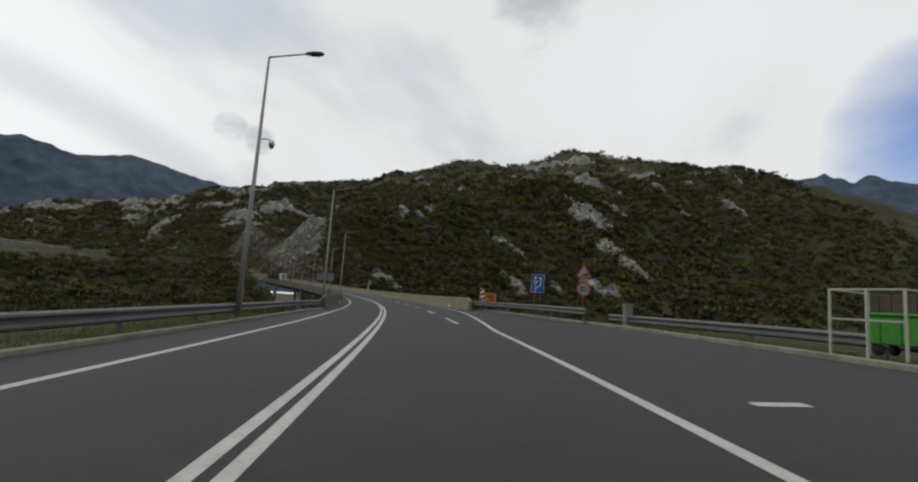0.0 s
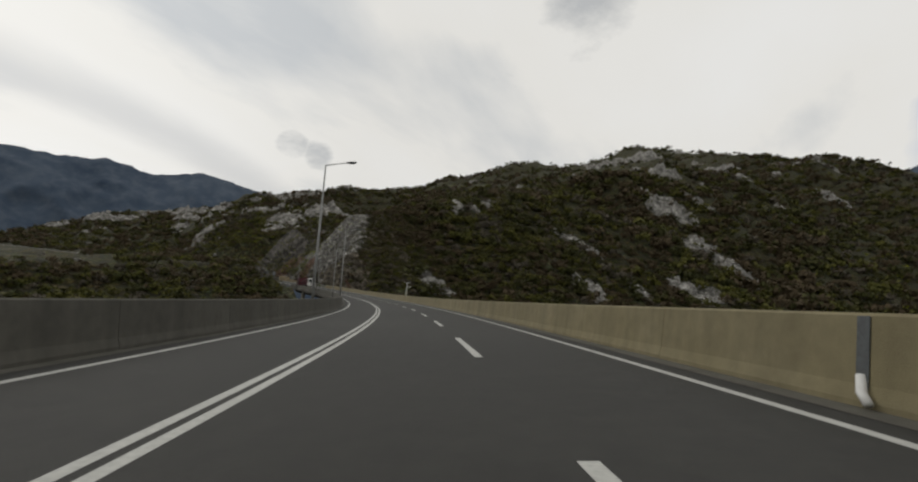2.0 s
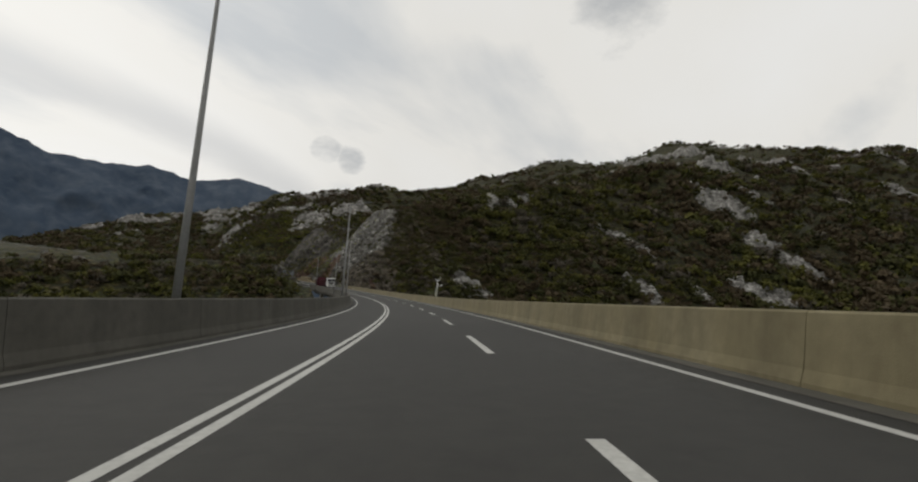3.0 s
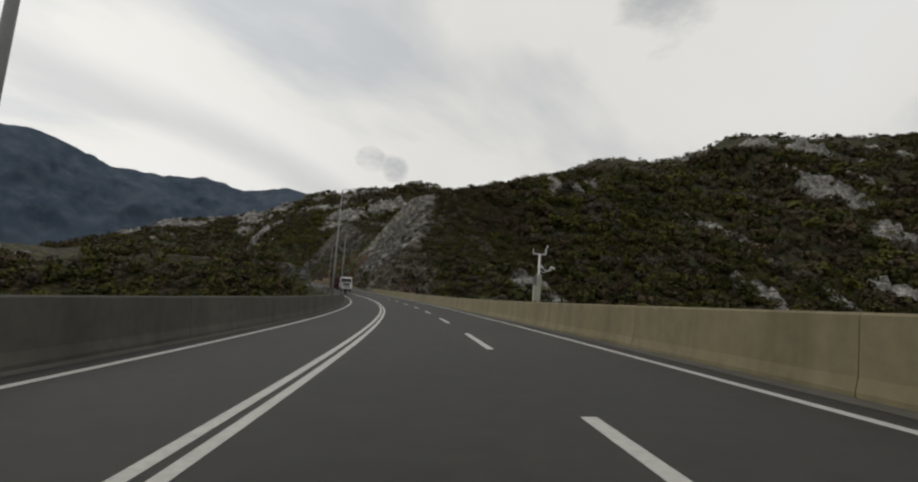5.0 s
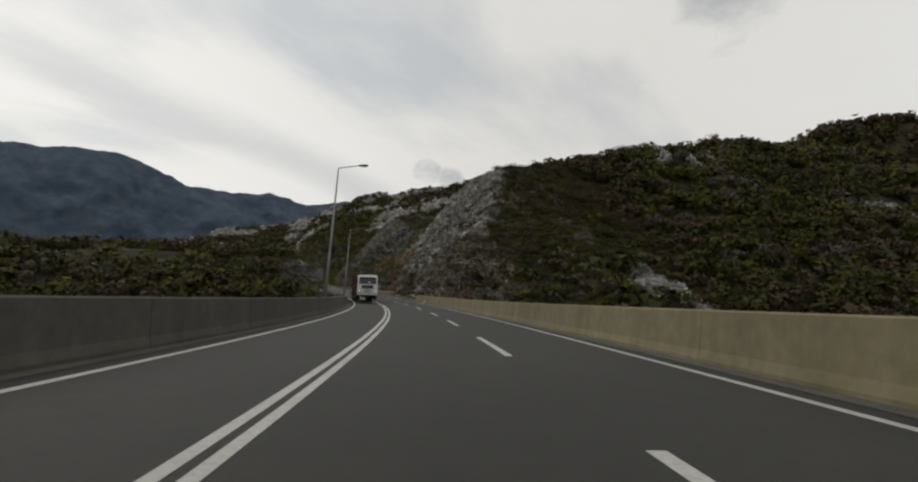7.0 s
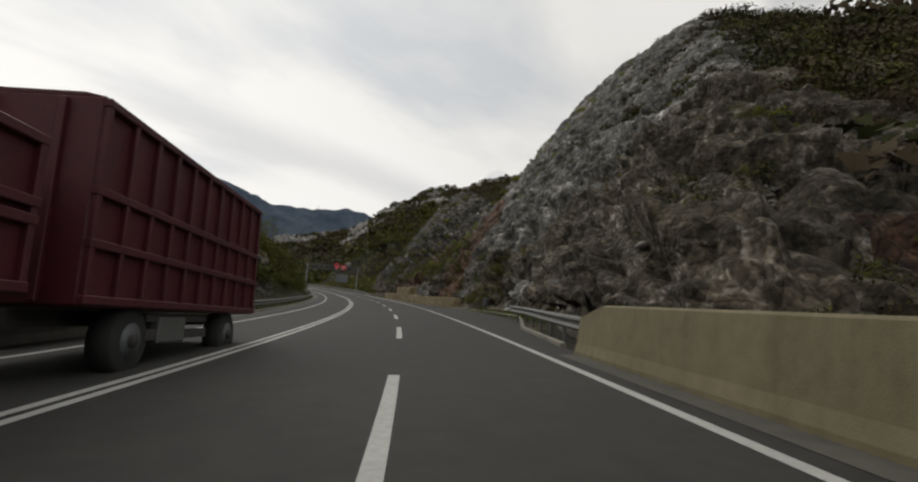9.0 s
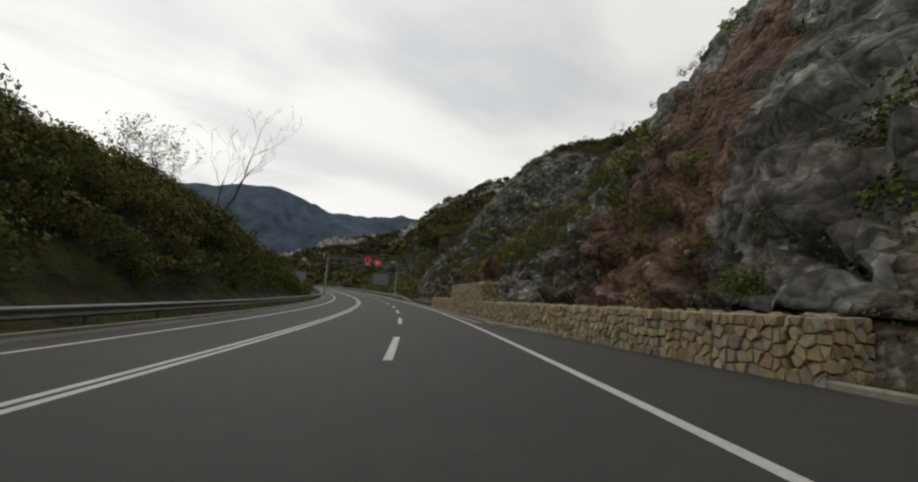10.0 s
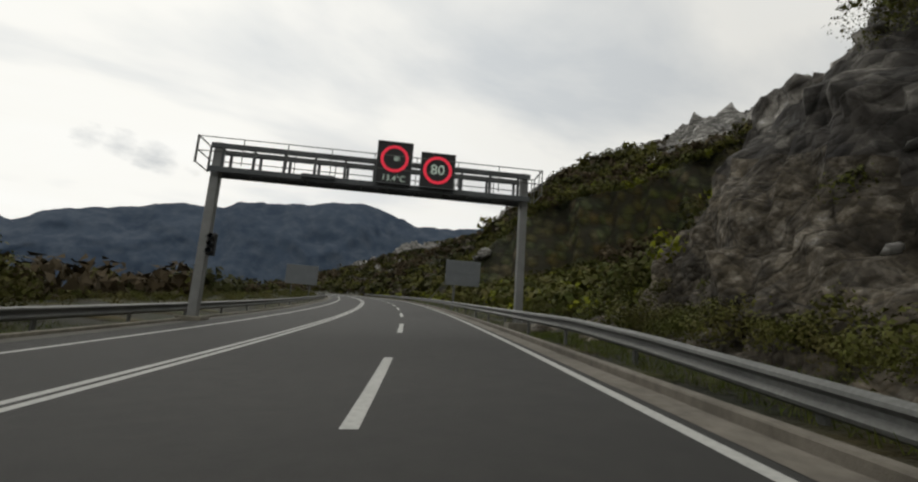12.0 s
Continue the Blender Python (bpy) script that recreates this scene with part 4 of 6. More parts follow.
# ---- bare rock faces beside the road ----
def planted(s, v):
    """One on the planted front of the spur, nought on the cut face."""
    over = 0.00008 * v * v + 2 + 0.1 * v + (s - 234) * (0.8 + 0.0014 * v)
    return np.clip((1.35 * (v - 8.5 - bay(s)) - over) / 4, 0, 1) * np.clip((v - 21) / 6, 0, 1)


def rock_face(name, side, s0, s1, v0, v1, step, mats, label, tall):
    """A cut face: ledges, blocks and cracks over the line of the slope."""
    vd = np.linspace(v0, v1, 400)
    mid = (s0 + s1) / 2
    hd = (right_height if side > 0 else left_height)(mid + 0 * vd, vd)
    arc = np.concatenate([[0], np.cumsum(np.hypot(np.diff(vd), np.diff(hd)))])
    vv = np.interp(np.arange(0, arc[-1], step), arc, vd)
    ss = np.arange(s0, s1, step)
    sg, vg = np.meshgrid(ss, vv, indexing="ij")
    vg = vg + (bay(sg) * np.clip((v1 - vg) / (v1 - v0), 0, 1) if side > 0 else 0)
    p = hillside(sg, vg, side)
    du = np.gradient(p, axis=1)
    dv = np.gradient(p, axis=0)
    nrm = np.cross(dv, du) * (-side)
    nrm /= np.linalg.norm(nrm, axis=-1, keepdims=True) + 1e-9
    nrm *= np.sign(nrm[..., 2:3] + 1e-6)
    q = p.reshape(-1, 3)
    a = np.interp(sg.ravel(), S, PSI)
    loc = np.stack([sg.ravel(), vg.ravel() * 0.8 + 0.45 * (q[:, 2] - q[:, 2].min()), q[:, 2] - 0.35 * sg.ravel()], -1)
    warp = np.stack([fbm(loc / 3.0, 3, 60 + k) for k in range(3)], -1) * 0.6
    lean, gap, ident = cells((loc + warp) / np.array((4.2, 3.0, 2.0)), 5)
    lean2, gap2, ident2 = cells((loc + warp * 0.6) / np.array((1.5, 1.1, 0.7)), 11)
    large = fbm(loc / 9.0, 3, 21, True)
    rise = q[:, 2] - at(sg, vg, 0)[..., 2].ravel()
    lean_s = sg.ravel() - 0.22 * rise  # ribs and slabs run up the face, leaning forward
    ribs = fbm(np.stack([lean_s / 3.4, rise / 17, vg.ravel() / 30], -1), 4, 33, True)
    flakes = fbm(np.stack([lean_s / 0.9, rise / 4.5, vg.ravel() / 9], -1), 3, 37, True)
    rubble = np.clip(fbm(loc / 11.0, 2, 77) * 2.2 + 0.55, 0, 1) * np.clip(1.4 - (q[:, 2] - q[:, 2].min()) / tall, 0.15, 1)
    nose = np.exp(-((sg - 287) / 4.5) ** 2 - ((vg - 10.5) / 3) ** 2)  # a bare grey buttress between the earth slopes
    if side > 0:
        scree = np.exp(-((sg - 306) / 9) ** 2 - ((vg - 13) / 8) ** 2)
        rubble = np.maximum(rubble, 0.9 * np.maximum(nose, scree).ravel())
    slab = np.clip(1.15 - rubble, 0.25, 1)
    d = 0.45 * large + slab * (0.95 * ribs + 0.28 * flakes) + 0.9 * (ident - 0.5) * (0.3 + rubble) + (0.35 + 0.4 * rubble) * lean - 0.35 * np.exp(-gap / 0.06) + (0.35 + rubble) * (0.5 * (ident2 - 0.5) + 0.45 * lean2 - 0.2 * np.exp(-gap2 / 0.10)) + 0.10 * fbm(loc / 0.6, 3, 15)
    rim = np.minimum.reduce([(sg - s0) / 2.5, (s1 - sg) / 2.5, (np.abs(vg) - (bay(sg) if side > 0 else 0) - abs(v0)) / 0.9 + 0.05, (abs(v1) - np.abs(vg)) / 2.5])
    k = np.clip(rim, 0, 1).ravel()
    over = (p[..., 2] - at(sg, vg, 0)[..., 2]).ravel() - table(sg.ravel(), (227, 60), (239, 40), (247, 15), (255, 8), (264, 6), (268, 7), (284, 7), (292, 7), (360, 5))
    d = (d - d.mean()) * (1 - 0.3 * np.clip(over / 5, 0, 1)) + 0.15 + (0.55 * (1 - blend(sg, 262, 274)).ravel() * (1 - planted(sg, vg).ravel()) if side > 0 else 0.0)
    q = q + nrm.reshape(-1, 3) * (d * k)[:, None]
    q[:, 2] -= 1.2 * (1 - np.clip(np.minimum((sg - s0) / 2.5, np.minimum((s1 - sg) / 2.5, (abs(v1) - np.abs(vg)) / 2.5)), 0, 1)).ravel()
    f = grid_faces(len(ss), len(vv))
    me = as_mesh(name, q, f if side > 0 else f[:, ::-1], mats)
    red = 1.3 * np.exp(-((sg - 276) / 5) ** 2 - ((vg - 12.5) / 4) ** 2) + 1.35 * np.exp(-((sg - 306) / 9) ** 2 - ((vg - 15.5) / 8) ** 2)
    red = red - 1.5 * nose + 0.6 * np.exp(-((sg - 232) / 5) ** 2 - ((vg - 14.5) / 1.6) ** 2)
    red = (red.ravel() + 0.5 * fbm(loc / 4.0, 3, 90)) if side > 0 else 0 * sg.ravel()
    soil = fbm(loc / 6.0, 4, 120) + (1.2 * planted(sg, vg).ravel() if side > 0 else 0)
    if side > 0:
        apron = (p[..., 2] - at(sg, vg, 0)[..., 2]) - table(sg, (227, 60), (239, 40), (247, 15), (255, 8), (264, 6), (268, 7), (284, 7), (292, 7), (360, 5))
        soil = soil + 0.45 * np.clip(-apron / 2, -0.6, 1).ravel() + 0.5 * (1 - blend(sg, 241, 252)).ravel() - 1.5 * nose.ravel()
    # more of the darker limestone up the road and low on the face
    dark_rock = blend(sg, 296, 318).ravel() + (0.9 * np.clip(-apron / 3, 0, 1) * blend(sg, 262, 272) - 0.75 * nose).ravel() + 0.5 * fbm(loc / 5.0, 4, 140) if side > 0 else 0.6 + 0.5 * fbm(loc / 5.0, 4, 140)
    index = np.where(red > 0.55, 1, np.where(soil > 0.40, 2, np.where(dark_rock > 0.5, 3, 0)))
    me.polygons.foreach_set("material_index", index[f[:, 0]].astype(np.int32))
    return solid(name, me, label, "rock face", "structure")


rock_face("rock_face_right", 1, 227, 357, 8.3, 46, 0.24, [SLAB, EARTH, RUBBLE, DARK_SLAB], "tall grey limestone road cutting with scree and red earth", 30)
rock_face("rock_face_left", -1, 241, 274, -7.0, -19, 0.33, [SLAB, EARTH, RUBBLE, DARK_SLAB], "low dark rock cutting along the guardrail", 9)

# ---- scrub, boulders and grass that nobody could count ----
rng = np.random.default_rng(7)


def scatter(n, s0, s1, v0, v1, side, keep=None, power=1.0):
    s = rng.uniform(s0, s1, n)
    v = v0 + (v1 - v0) * rng.uniform(0, 1, n) ** power
    if keep is not None:
        mask = keep(s, v)
        s, v = s[mask], v[mask]
    return s, v


def patchy(limit, scale, seed, more=True):
    def keep(s, v):
        p = at(s, v, 0) / scale
        p[:, 2] = 0
        n = fbm(p, 3, seed)
        return n > limit if more else n < limit
    return keep


def spread(n, s0, s1, v0, v1, size):
    return [(a, b, size * k) for a, b, k in zip(rng.uniform(s0, s1, n), v0 + (v1 - v0) * rng.uniform(0, 1, n) ** 0.8, rng.uniform(0.5, 1.3, n))]


CRAGS = [(269, 285, 18), (238, 252, 13), (226, 250, 11), (222, 196, 10), (217, 206, 8), (225, 131, 9), (267, 472, 8), (268, 622, 16), (257, 157, 8), (246, 161, 6), (270, 86, 5), (279, 116, 6),
         (232, 47, 5), (228, 54, 5), (413, 792, 36), (387, 772, 38), (294, 349, 16), (326, 691, 22), (304, 772, 20), (277, 114, 5), (266, 82, 3), (224, 163, 5), (269, 327, 10), (268, 99, 4)]
CRAGS_UPROAD = [(420, 71, 12), (420, 108, 15), (385, 65, 9), (385, 116, 12), (469, 48, 12), (349, 136, 12), (412, 103, 14), (404, 59, 8)]
CRAG_LIST = CRAGS + CRAGS_UPROAD + spread(44, 400, 690, 50, 190, 12) + spread(12, 225, 420, 60, 400, 6) + spread(26, 280, 640, 430, 960, 16)
CRAG_AT = hillside(np.array([c[0] for c in CRAG_LIST], float), np.array([c[1] for c in CRAG_LIST], float), 1)[:, :2]
CRAG_R = np.array([c[2] * (0.75 if c[1] > 200 or c[0] < 340 else 0.35) for c in CRAG_LIST])


def tufts(centres, radii, leaves, size, squash=0.8, up=0.0, corners=4):
    """Bushes of several rounded lobes, each clad in small leaves that face outwards; a list of four- or three-cornered leaves."""
    n, lobes = len(centres), 6
    w = rng.normal(size=(n, lobes, 3))
    w[..., 2] = np.abs(w[..., 2]) * 0.7
    w /= np.linalg.norm(w, axis=-1, keepdims=True)
    w *= rng.uniform(0.35, 0.68, (n, lobes, 1))
    which = rng.integers(0, lobes, (n, leaves))
    d = rng.normal(size=(n, leaves, 3))
    d[..., 2] += 0.35
    d /= np.linalg.norm(d, axis=-1, keepdims=True)
    lobe = np.take_along_axis(w, which[..., None].repeat(3, -1), 1)
    reach = rng.uniform(0.36, 0.6, (n, lobes))
    r = np.take_along_axis(reach, which, 1) * rng.uniform(0.55, 1.08, (n, leaves)) ** 0.7
    c = centres[:, None] + (lobe + d * r[..., None]) * radii[:, None, None] * (1, 1, squash)
    c[..., 2] += radii[:, None] * squash * 0.3 + up
    out = d + 0.28 * rng.normal(size=(n, leaves, 3))
    out /= np.linalg.norm(out, axis=-1, keepdims=True)
    a = np.cross(out, rng.normal(size=(n, leaves, 3)))
    a /= np.linalg.norm(a, axis=-1, keepdims=True) + 1e-9
    b = np.cross(out, a)
    h = (radii[:, None] * size * rng.uniform(0.6, 1.3, (n, leaves)))[..., None]
    if corners == 3:
        return np.stack([c - a * h, c + a * h * 0.6 - b * h * 0.9, c + a * h * 0.6 + b * h * 0.9], 2).reshape(-1, 3)
    return np.stack([c - a * h, c - b * h * 0.55, c + a * h, c + b * h * 0.55], 2).reshape(-1, 3)


def as_stuff(name, quads, mat, label, category, corners=4, index=None):
    f = np.arange(len(quads)).reshape(-1, corners)
    me = as_mesh(name, quads, f, mat)
    if index is not None:
        me.polygons.foreach_set("material_index", index.astype(np.int32))
    return solid(name, me, label, category, "stuff")


def bushes(zones, corners=4):
    """Bushes in several stretches of the hills, and the kind of each one's leaves."""
    out, kinds = [], []
    for n, s0, s1, v0, v1, side, r0, r1, leaves, size, keep in zones:
        s, v = scatter(n, s0, s1, v0, v1, side, keep)
        p = hillside(s, v, side)
        p[:, 2] += np.where((np.abs(v) < 40) & (s > 228) & (s < 356), 0.3, 0.0)
        if side > 0:
            bare = (np.hypot(p[:, None, 0] - CRAG_AT[None, :, 0], p[:, None, 1] - CRAG_AT[None, :, 1]) < CRAG_R[None]).any(1) & (rng.uniform(0, 1, len(s)) < 0.85) & (v > 44)
            s, v, p = s[~bare], v[~bare], p[~bare]
        out.append(tufts(p, rng.uniform(r0, r1, len(s)) * rng.uniform(0.6, 1.1, len(s)), leaves, size, corners=corners))
        stand = fbm(p / 32.0, 3, 410) + rng.normal(size=len(s)) * 0.28
        kinds.append(np.repeat(np.digitize(stand, (-0.12, 0.16, 0.46)), leaves))
    return np.concatenate(out), np.array([1, 0, 2, 3])[np.concatenate(kinds)]


dense, thin = patchy(-0.30, 38.0, 200), patchy(0.02, 30.0, 210)


def on_front(s, v):
    return planted(s, v) > 0.35


leaf_at, leaf_kind = bushes([
    (1900, 212, 345, 56, 150, 1, 2.2, 4.8, 120, 0.14, None),
    (420, 222, 300, 36, 60, 1, 1.1, 2.4, 420, 0.055, None),
    (1500, 204, 420, 46, 165, 1, 1.4, 3.4, 80, 0.16, dense),
    (1500, 205, 400, 150, 300, 1, 3.0, 6.2, 90, 0.16, None),
    (2600, 226, 290, 20, 62, 1, 0.8, 1.9, 130, 0.085, on_front),
    (1700, 185, 245, -150, -8, -1, 1.2, 3.0, 60, 0.17, None),
    (1300, 227, 268, 11, 40, 1, 0.35, 0.95, 110, 0.085, patchy(-0.02, 8.0, 205)),
    (700, 236, 300, -30, -7.5, -1, 0.4, 1.2, 130, 0.08, None),
    (700, 150, 236, 16, 60, 1, 1.2, 2.8, 60, 0.19, None),
    (2700, 200, 560, 165, 420, 1, 3.0, 6.2, 50, 0.21, dense),
    (3000, 180, 690, 420, 1000, 1, 4.0, 8.5, 40, 0.23, dense),
    (1500, 40, 235, 40, 600, 1, 2.0, 5.0, 40, 0.23, None),
    (3600, 170, 330, 220, 950, 1, 4.0, 8.0, 44, 0.23, None),
    (1000, 229, 262, 20, 44, 1, 0.5, 1.4, 100, 0.11, patchy(-0.3, 8.0, 206)),
    (3000, 420, 705, 9, 165, 1, 2.0, 4.6, 44, 0.22, dense),
    (1000, 286, 350, 32, 60, 1, 0.7, 1.8, 80, 0.14, None),
    (1200, 352, 480, 26, 130, 1, 1.4, 3.2, 90, 0.14, None),
    (2000, 232, 420, -110, -14, -1, 1.2, 3.2, 70, 0.15, dense),
    (900, 150, 240, -160, -14, -1, 1.2, 3.2, 40, 0.23, dense),
    (700, -60, 45, -120, -9, -1, 0.7, 1.8, 50, 0.18, thin),
    (600, -40, 40, 20, 150, 1, 0.7, 1.8, 50, 0.18, None),
], 3)
as_stuff("hill_scrub", leaf_at, SCRUB, "dark olive and brown Mediterranean scrub covering the hills", "scrub", 3, leaf_kind)
as_stuff("ledge_scrub", bushes([
    (1700, 350, 430, 10.5, 60, 1, 0.8, 2.2, 60, 0.15, patchy(-0.4, 20.0, 220)),
    (80, 266, 300, -12.5, -7.8, -1, 0.8, 1.6, 460, 0.05, None),
    (480, 230, 284, 13, 46, 1, 0.25, 0.8, 140, 0.07, patchy(0.06, 7.0, 230)),
    (150, 230, 250, 14, 27, 1, 0.3, 0.8, 170, 0.06, patchy(0.0, 4.0, 231)),
    (800, 287, 326, 10.5, 36, 1, 0.6, 1.3, 240, 0.052, patchy(-0.16, 9.0, 235)),
    (300, 324, 358, 10.0, 40, 1, 0.6, 1.3, 260, 0.05, patchy(0.02, 6.0, 238)),
    (160, 243, 320, -17, -8, -1, 0.3, 0.9, 110, 0.10, patchy(0.0, 6.0, 240)),
    (620, 263, 345, -15, -7.2, -1, 0.9, 2.1, 380, 0.05, None),
    (520, 335, 480, -14, -7.0, -1, 0.3, 0.8, 180, 0.06, None),
    (120, 265.5, 290, 10.2, 14.0, 1, 0.6, 1.2, 300, 0.05, None),
    (46, 331.5, 343, 8.7, 10.6, 1, 0.6, 1.2, 420, 0.045, None),
    (120, 320, 358, 9.6, 12, 1, 0.4, 0.8, 150, 0.08, None),
    (600, 342, 374, 12, 75, 1, 0.9, 2.0, 160, 0.075, None),
    (60, 262.5, 268, 10.4, 13.2, 1, 0.6, 1.3, 300, 0.055, None),
], 3)[0], BRUSH, "olive brushwood on the rock ledges and along the guardrail", "brushwood", 3)
as_stuff("spring_scrub", bushes([
    (500, 230, 420, 46, 200, 1, 0.8, 2.0, 60, 0.16, patchy(0.16, 22.0, 250)),
    (700, 200, 560, 170, 700, 1, 1.5, 3.6, 34, 0.21, patchy(0.18, 40.0, 255)),
    (420, 229, 286, 12, 44, 1, 0.25, 0.7, 150, 0.085, patchy(0.14, 7.0, 260)),
    (360, 266, 350, 11, 40, 1, 0.5, 1.1, 150, 0.085, patchy(0.08, 8.0, 262)),
    (1300, 346, 520, 9.5, 70, 1, 0.6, 1.7, 60, 0.14, patchy(-0.05, 18.0, 270)),
    (120, 342, 372, 12, 60, 1, 0.7, 1.6, 110, 0.10, None),
    (70, 276, 345, -15, -8, -1, 0.5, 1.2, 240, 0.07, patchy(0.05, 8.0, 280)),
    (300, 240, 420, -60, -14, -1, 0.6, 1.6, 60, 0.15, patchy(0.1, 20.0, 285)),
], 3)[0], SPRING, "yellow-green shrubs in fresh leaf", "shrubs", 3)


def boulders(places):
    """Angular blocks: squashed balls cut by a few flat planes."""
    shapes = []
    for fine in (1, 2):
        bm = bmesh.new()
        bmesh.ops.create_icosphere(bm, subdivisions=fine, radius=1)
        shapes.append((np.array([v.co[:] for v in bm.verts]), np.array([[v.index for v in f.verts] for f in bm.faces])))
        bm.free()
    vs, fs, k = [], [], 0
    for s, v, radii, side in places:
        for c, r in zip(hillside(s, v, side), radii):
            base, tri = shapes[1] if r > 1.2 else shapes[0]
            p = base.copy()
            for _ in range(9):
                d = rng.normal(size=3)
                d /= np.linalg.norm(d)
                over = np.maximum(p @ d - rng.uniform(0.22, 0.62), 0)
                p -= over[:, None] * d
            p *= rng.uniform(0.6, 1.5, 3) * (1, 1, 0.75)
            t = rng.uniform(0, 6.3)
            p = p @ np.array([[math.cos(t), math.sin(t), 0], [-math.sin(t), math.cos(t), 0], [0.25, 0, 1]])
            vs.append(c + p * r - (0, 0, 0.15 * r))
            fs.append(tri + k)
            k += len(base)
    return np.concatenate(vs), np.concatenate(fs)


rocky = patchy(0.10, 34.0, 300)


def loose(n, s0, s1, v0, v1, side, r0, r1, keep=None):
    s, v = scatter(n, s0, s1, v0, v1, side, keep)
    return s, v, rng.uniform(r0, r1, len(s)) * rng.uniform(0.5, 1.2, len(s)), side


def outcrops(places, n=30):
    """Bedrock that breaks through the slope: ragged patches of tilted, stepped slabs drawn out along the strike."""
    u, w = np.meshgrid(np.linspace(-1, 1, n), np.linspace(-1, 1, n), indexing="ij")
    vs = []
    for a, b, size in places:
        size = size * 1.25
        s, v = a + (0.9 * u + 0.35 * w) * size / (1 + b / 420), np.maximum(b + (0.62 * w - 0.6 * u) * size, 38)
        p = hillside(s, v, 1)
        q = p.reshape(-1, 3) / size
        warp = np.stack([fbm(q * 2.2, 3, 500 + k) for k in range(3)], -1) * 0.25
        lean, gap, ident = cells((q + warp) * np.array((3.2, 3.2, 5.5)), 510)
        lean2, gap2, ident2 = cells((q + warp) * np.array((8.0, 8.0, 13.0)), 520)
        r2 = (u * u + w * w).ravel()
        h = 0.20 * (1 - 1.5 * r2) + 0.30 * fbm(q * 1.9 + a, 3, 530) + 0.20 * (ident - 0.5) + 0.16 * lean + 0.06 * (ident2 - 0.5) + 0.08 * lean2 - 0.04 * np.exp(-gap / 0.08)
        h = np.where(r2 > 0.85, np.minimum(h, -0.08), h)
        p[..., 2] += (size * h).reshape(u.shape)
        vs.append(p.reshape(-1, 3))
    f = grid_faces(n, n)
    return np.concatenate(vs), np.concatenate([f + k * n * n for k in range(len(vs))])


ov, of_ = outcrops(CRAG_LIST)
solid("outcrops", as_mesh("outcrops", ov, of_, OUTCROP), "pale grey limestone bedrock breaking through the scrub", "outcrops", "stuff")
bv, bf = boulders([
    loose(30, 224, 234, 40, 56, 1, 0.6, 1.6),
    loose(160, 236, 420, -100, -16, -1, 0.6, 1.8, rocky),
    loose(140, 350, 560, 12, 60, 1, 0.6, 1.6, rocky),
    loose(300, 400, 700, 20, 180, 1, 1.0, 3.0, rocky),
    loose(110, 284, 326, 12, 45, 1, 0.3, 0.9),
    loose(2600, 228, 268, 10.2, 26, 1, 0.10, 0.36),
    loose(260, 322, 357, 9.8, 20, 1, 0.12, 0.45),
    loose(300, 268, 322, 9.4, 17, 1, 0.10, 0.35),
])
solid("boulders", as_mesh("boulders", bv, bf, OUTCROP), "pale grey limestone boulders and fallen stones among the scrub", "boulders", "stuff")


def grass(zones):
    out = []
    for n, s0, s1, a, b, h in zones:
        s, v = rng.uniform(s0, s1, n), rng.uniform(a, b, n)
        pts = hillside(s, v, 1 if a > 0 else -1)
        t = rng.uniform(0, 6.3, n)
        w = 0.007 * np.stack([np.cos(t), np.sin(t), 0 * t], -1)
        lean = rng.normal(size=(n, 3)) * (0.05, 0.05, 0)
        tip = np.stack([0 * t, 0 * t, h * rng.uniform(0.5, 1.3, n)], -1) + lean
        out.append(np.stack([pts - w, pts + w, pts + w * 0.3 + tip, pts - w * 0.3 + tip], 1).reshape(-1, 3))
    return np.concatenate(out)


as_stuff("verge_grass", grass([(13000, 4, 30, 10.1, 14.5, 0.10), (16000, 234, 282, 9.3, 13.0, 0.12), (22000, 246, 268, 10.35, 12.3, 0.20), (18000, 240, 345, -7.5, -5.0, 0.14), (18000, 310, 350, 7.3, 10.5, 0.13), (8000, 345, 420, 7.3, 10.5, 0.15), (9000, 5, 36, -8, -4.9, 0.14)]), GRASS, "short rough grass along the kerbs", "grass")


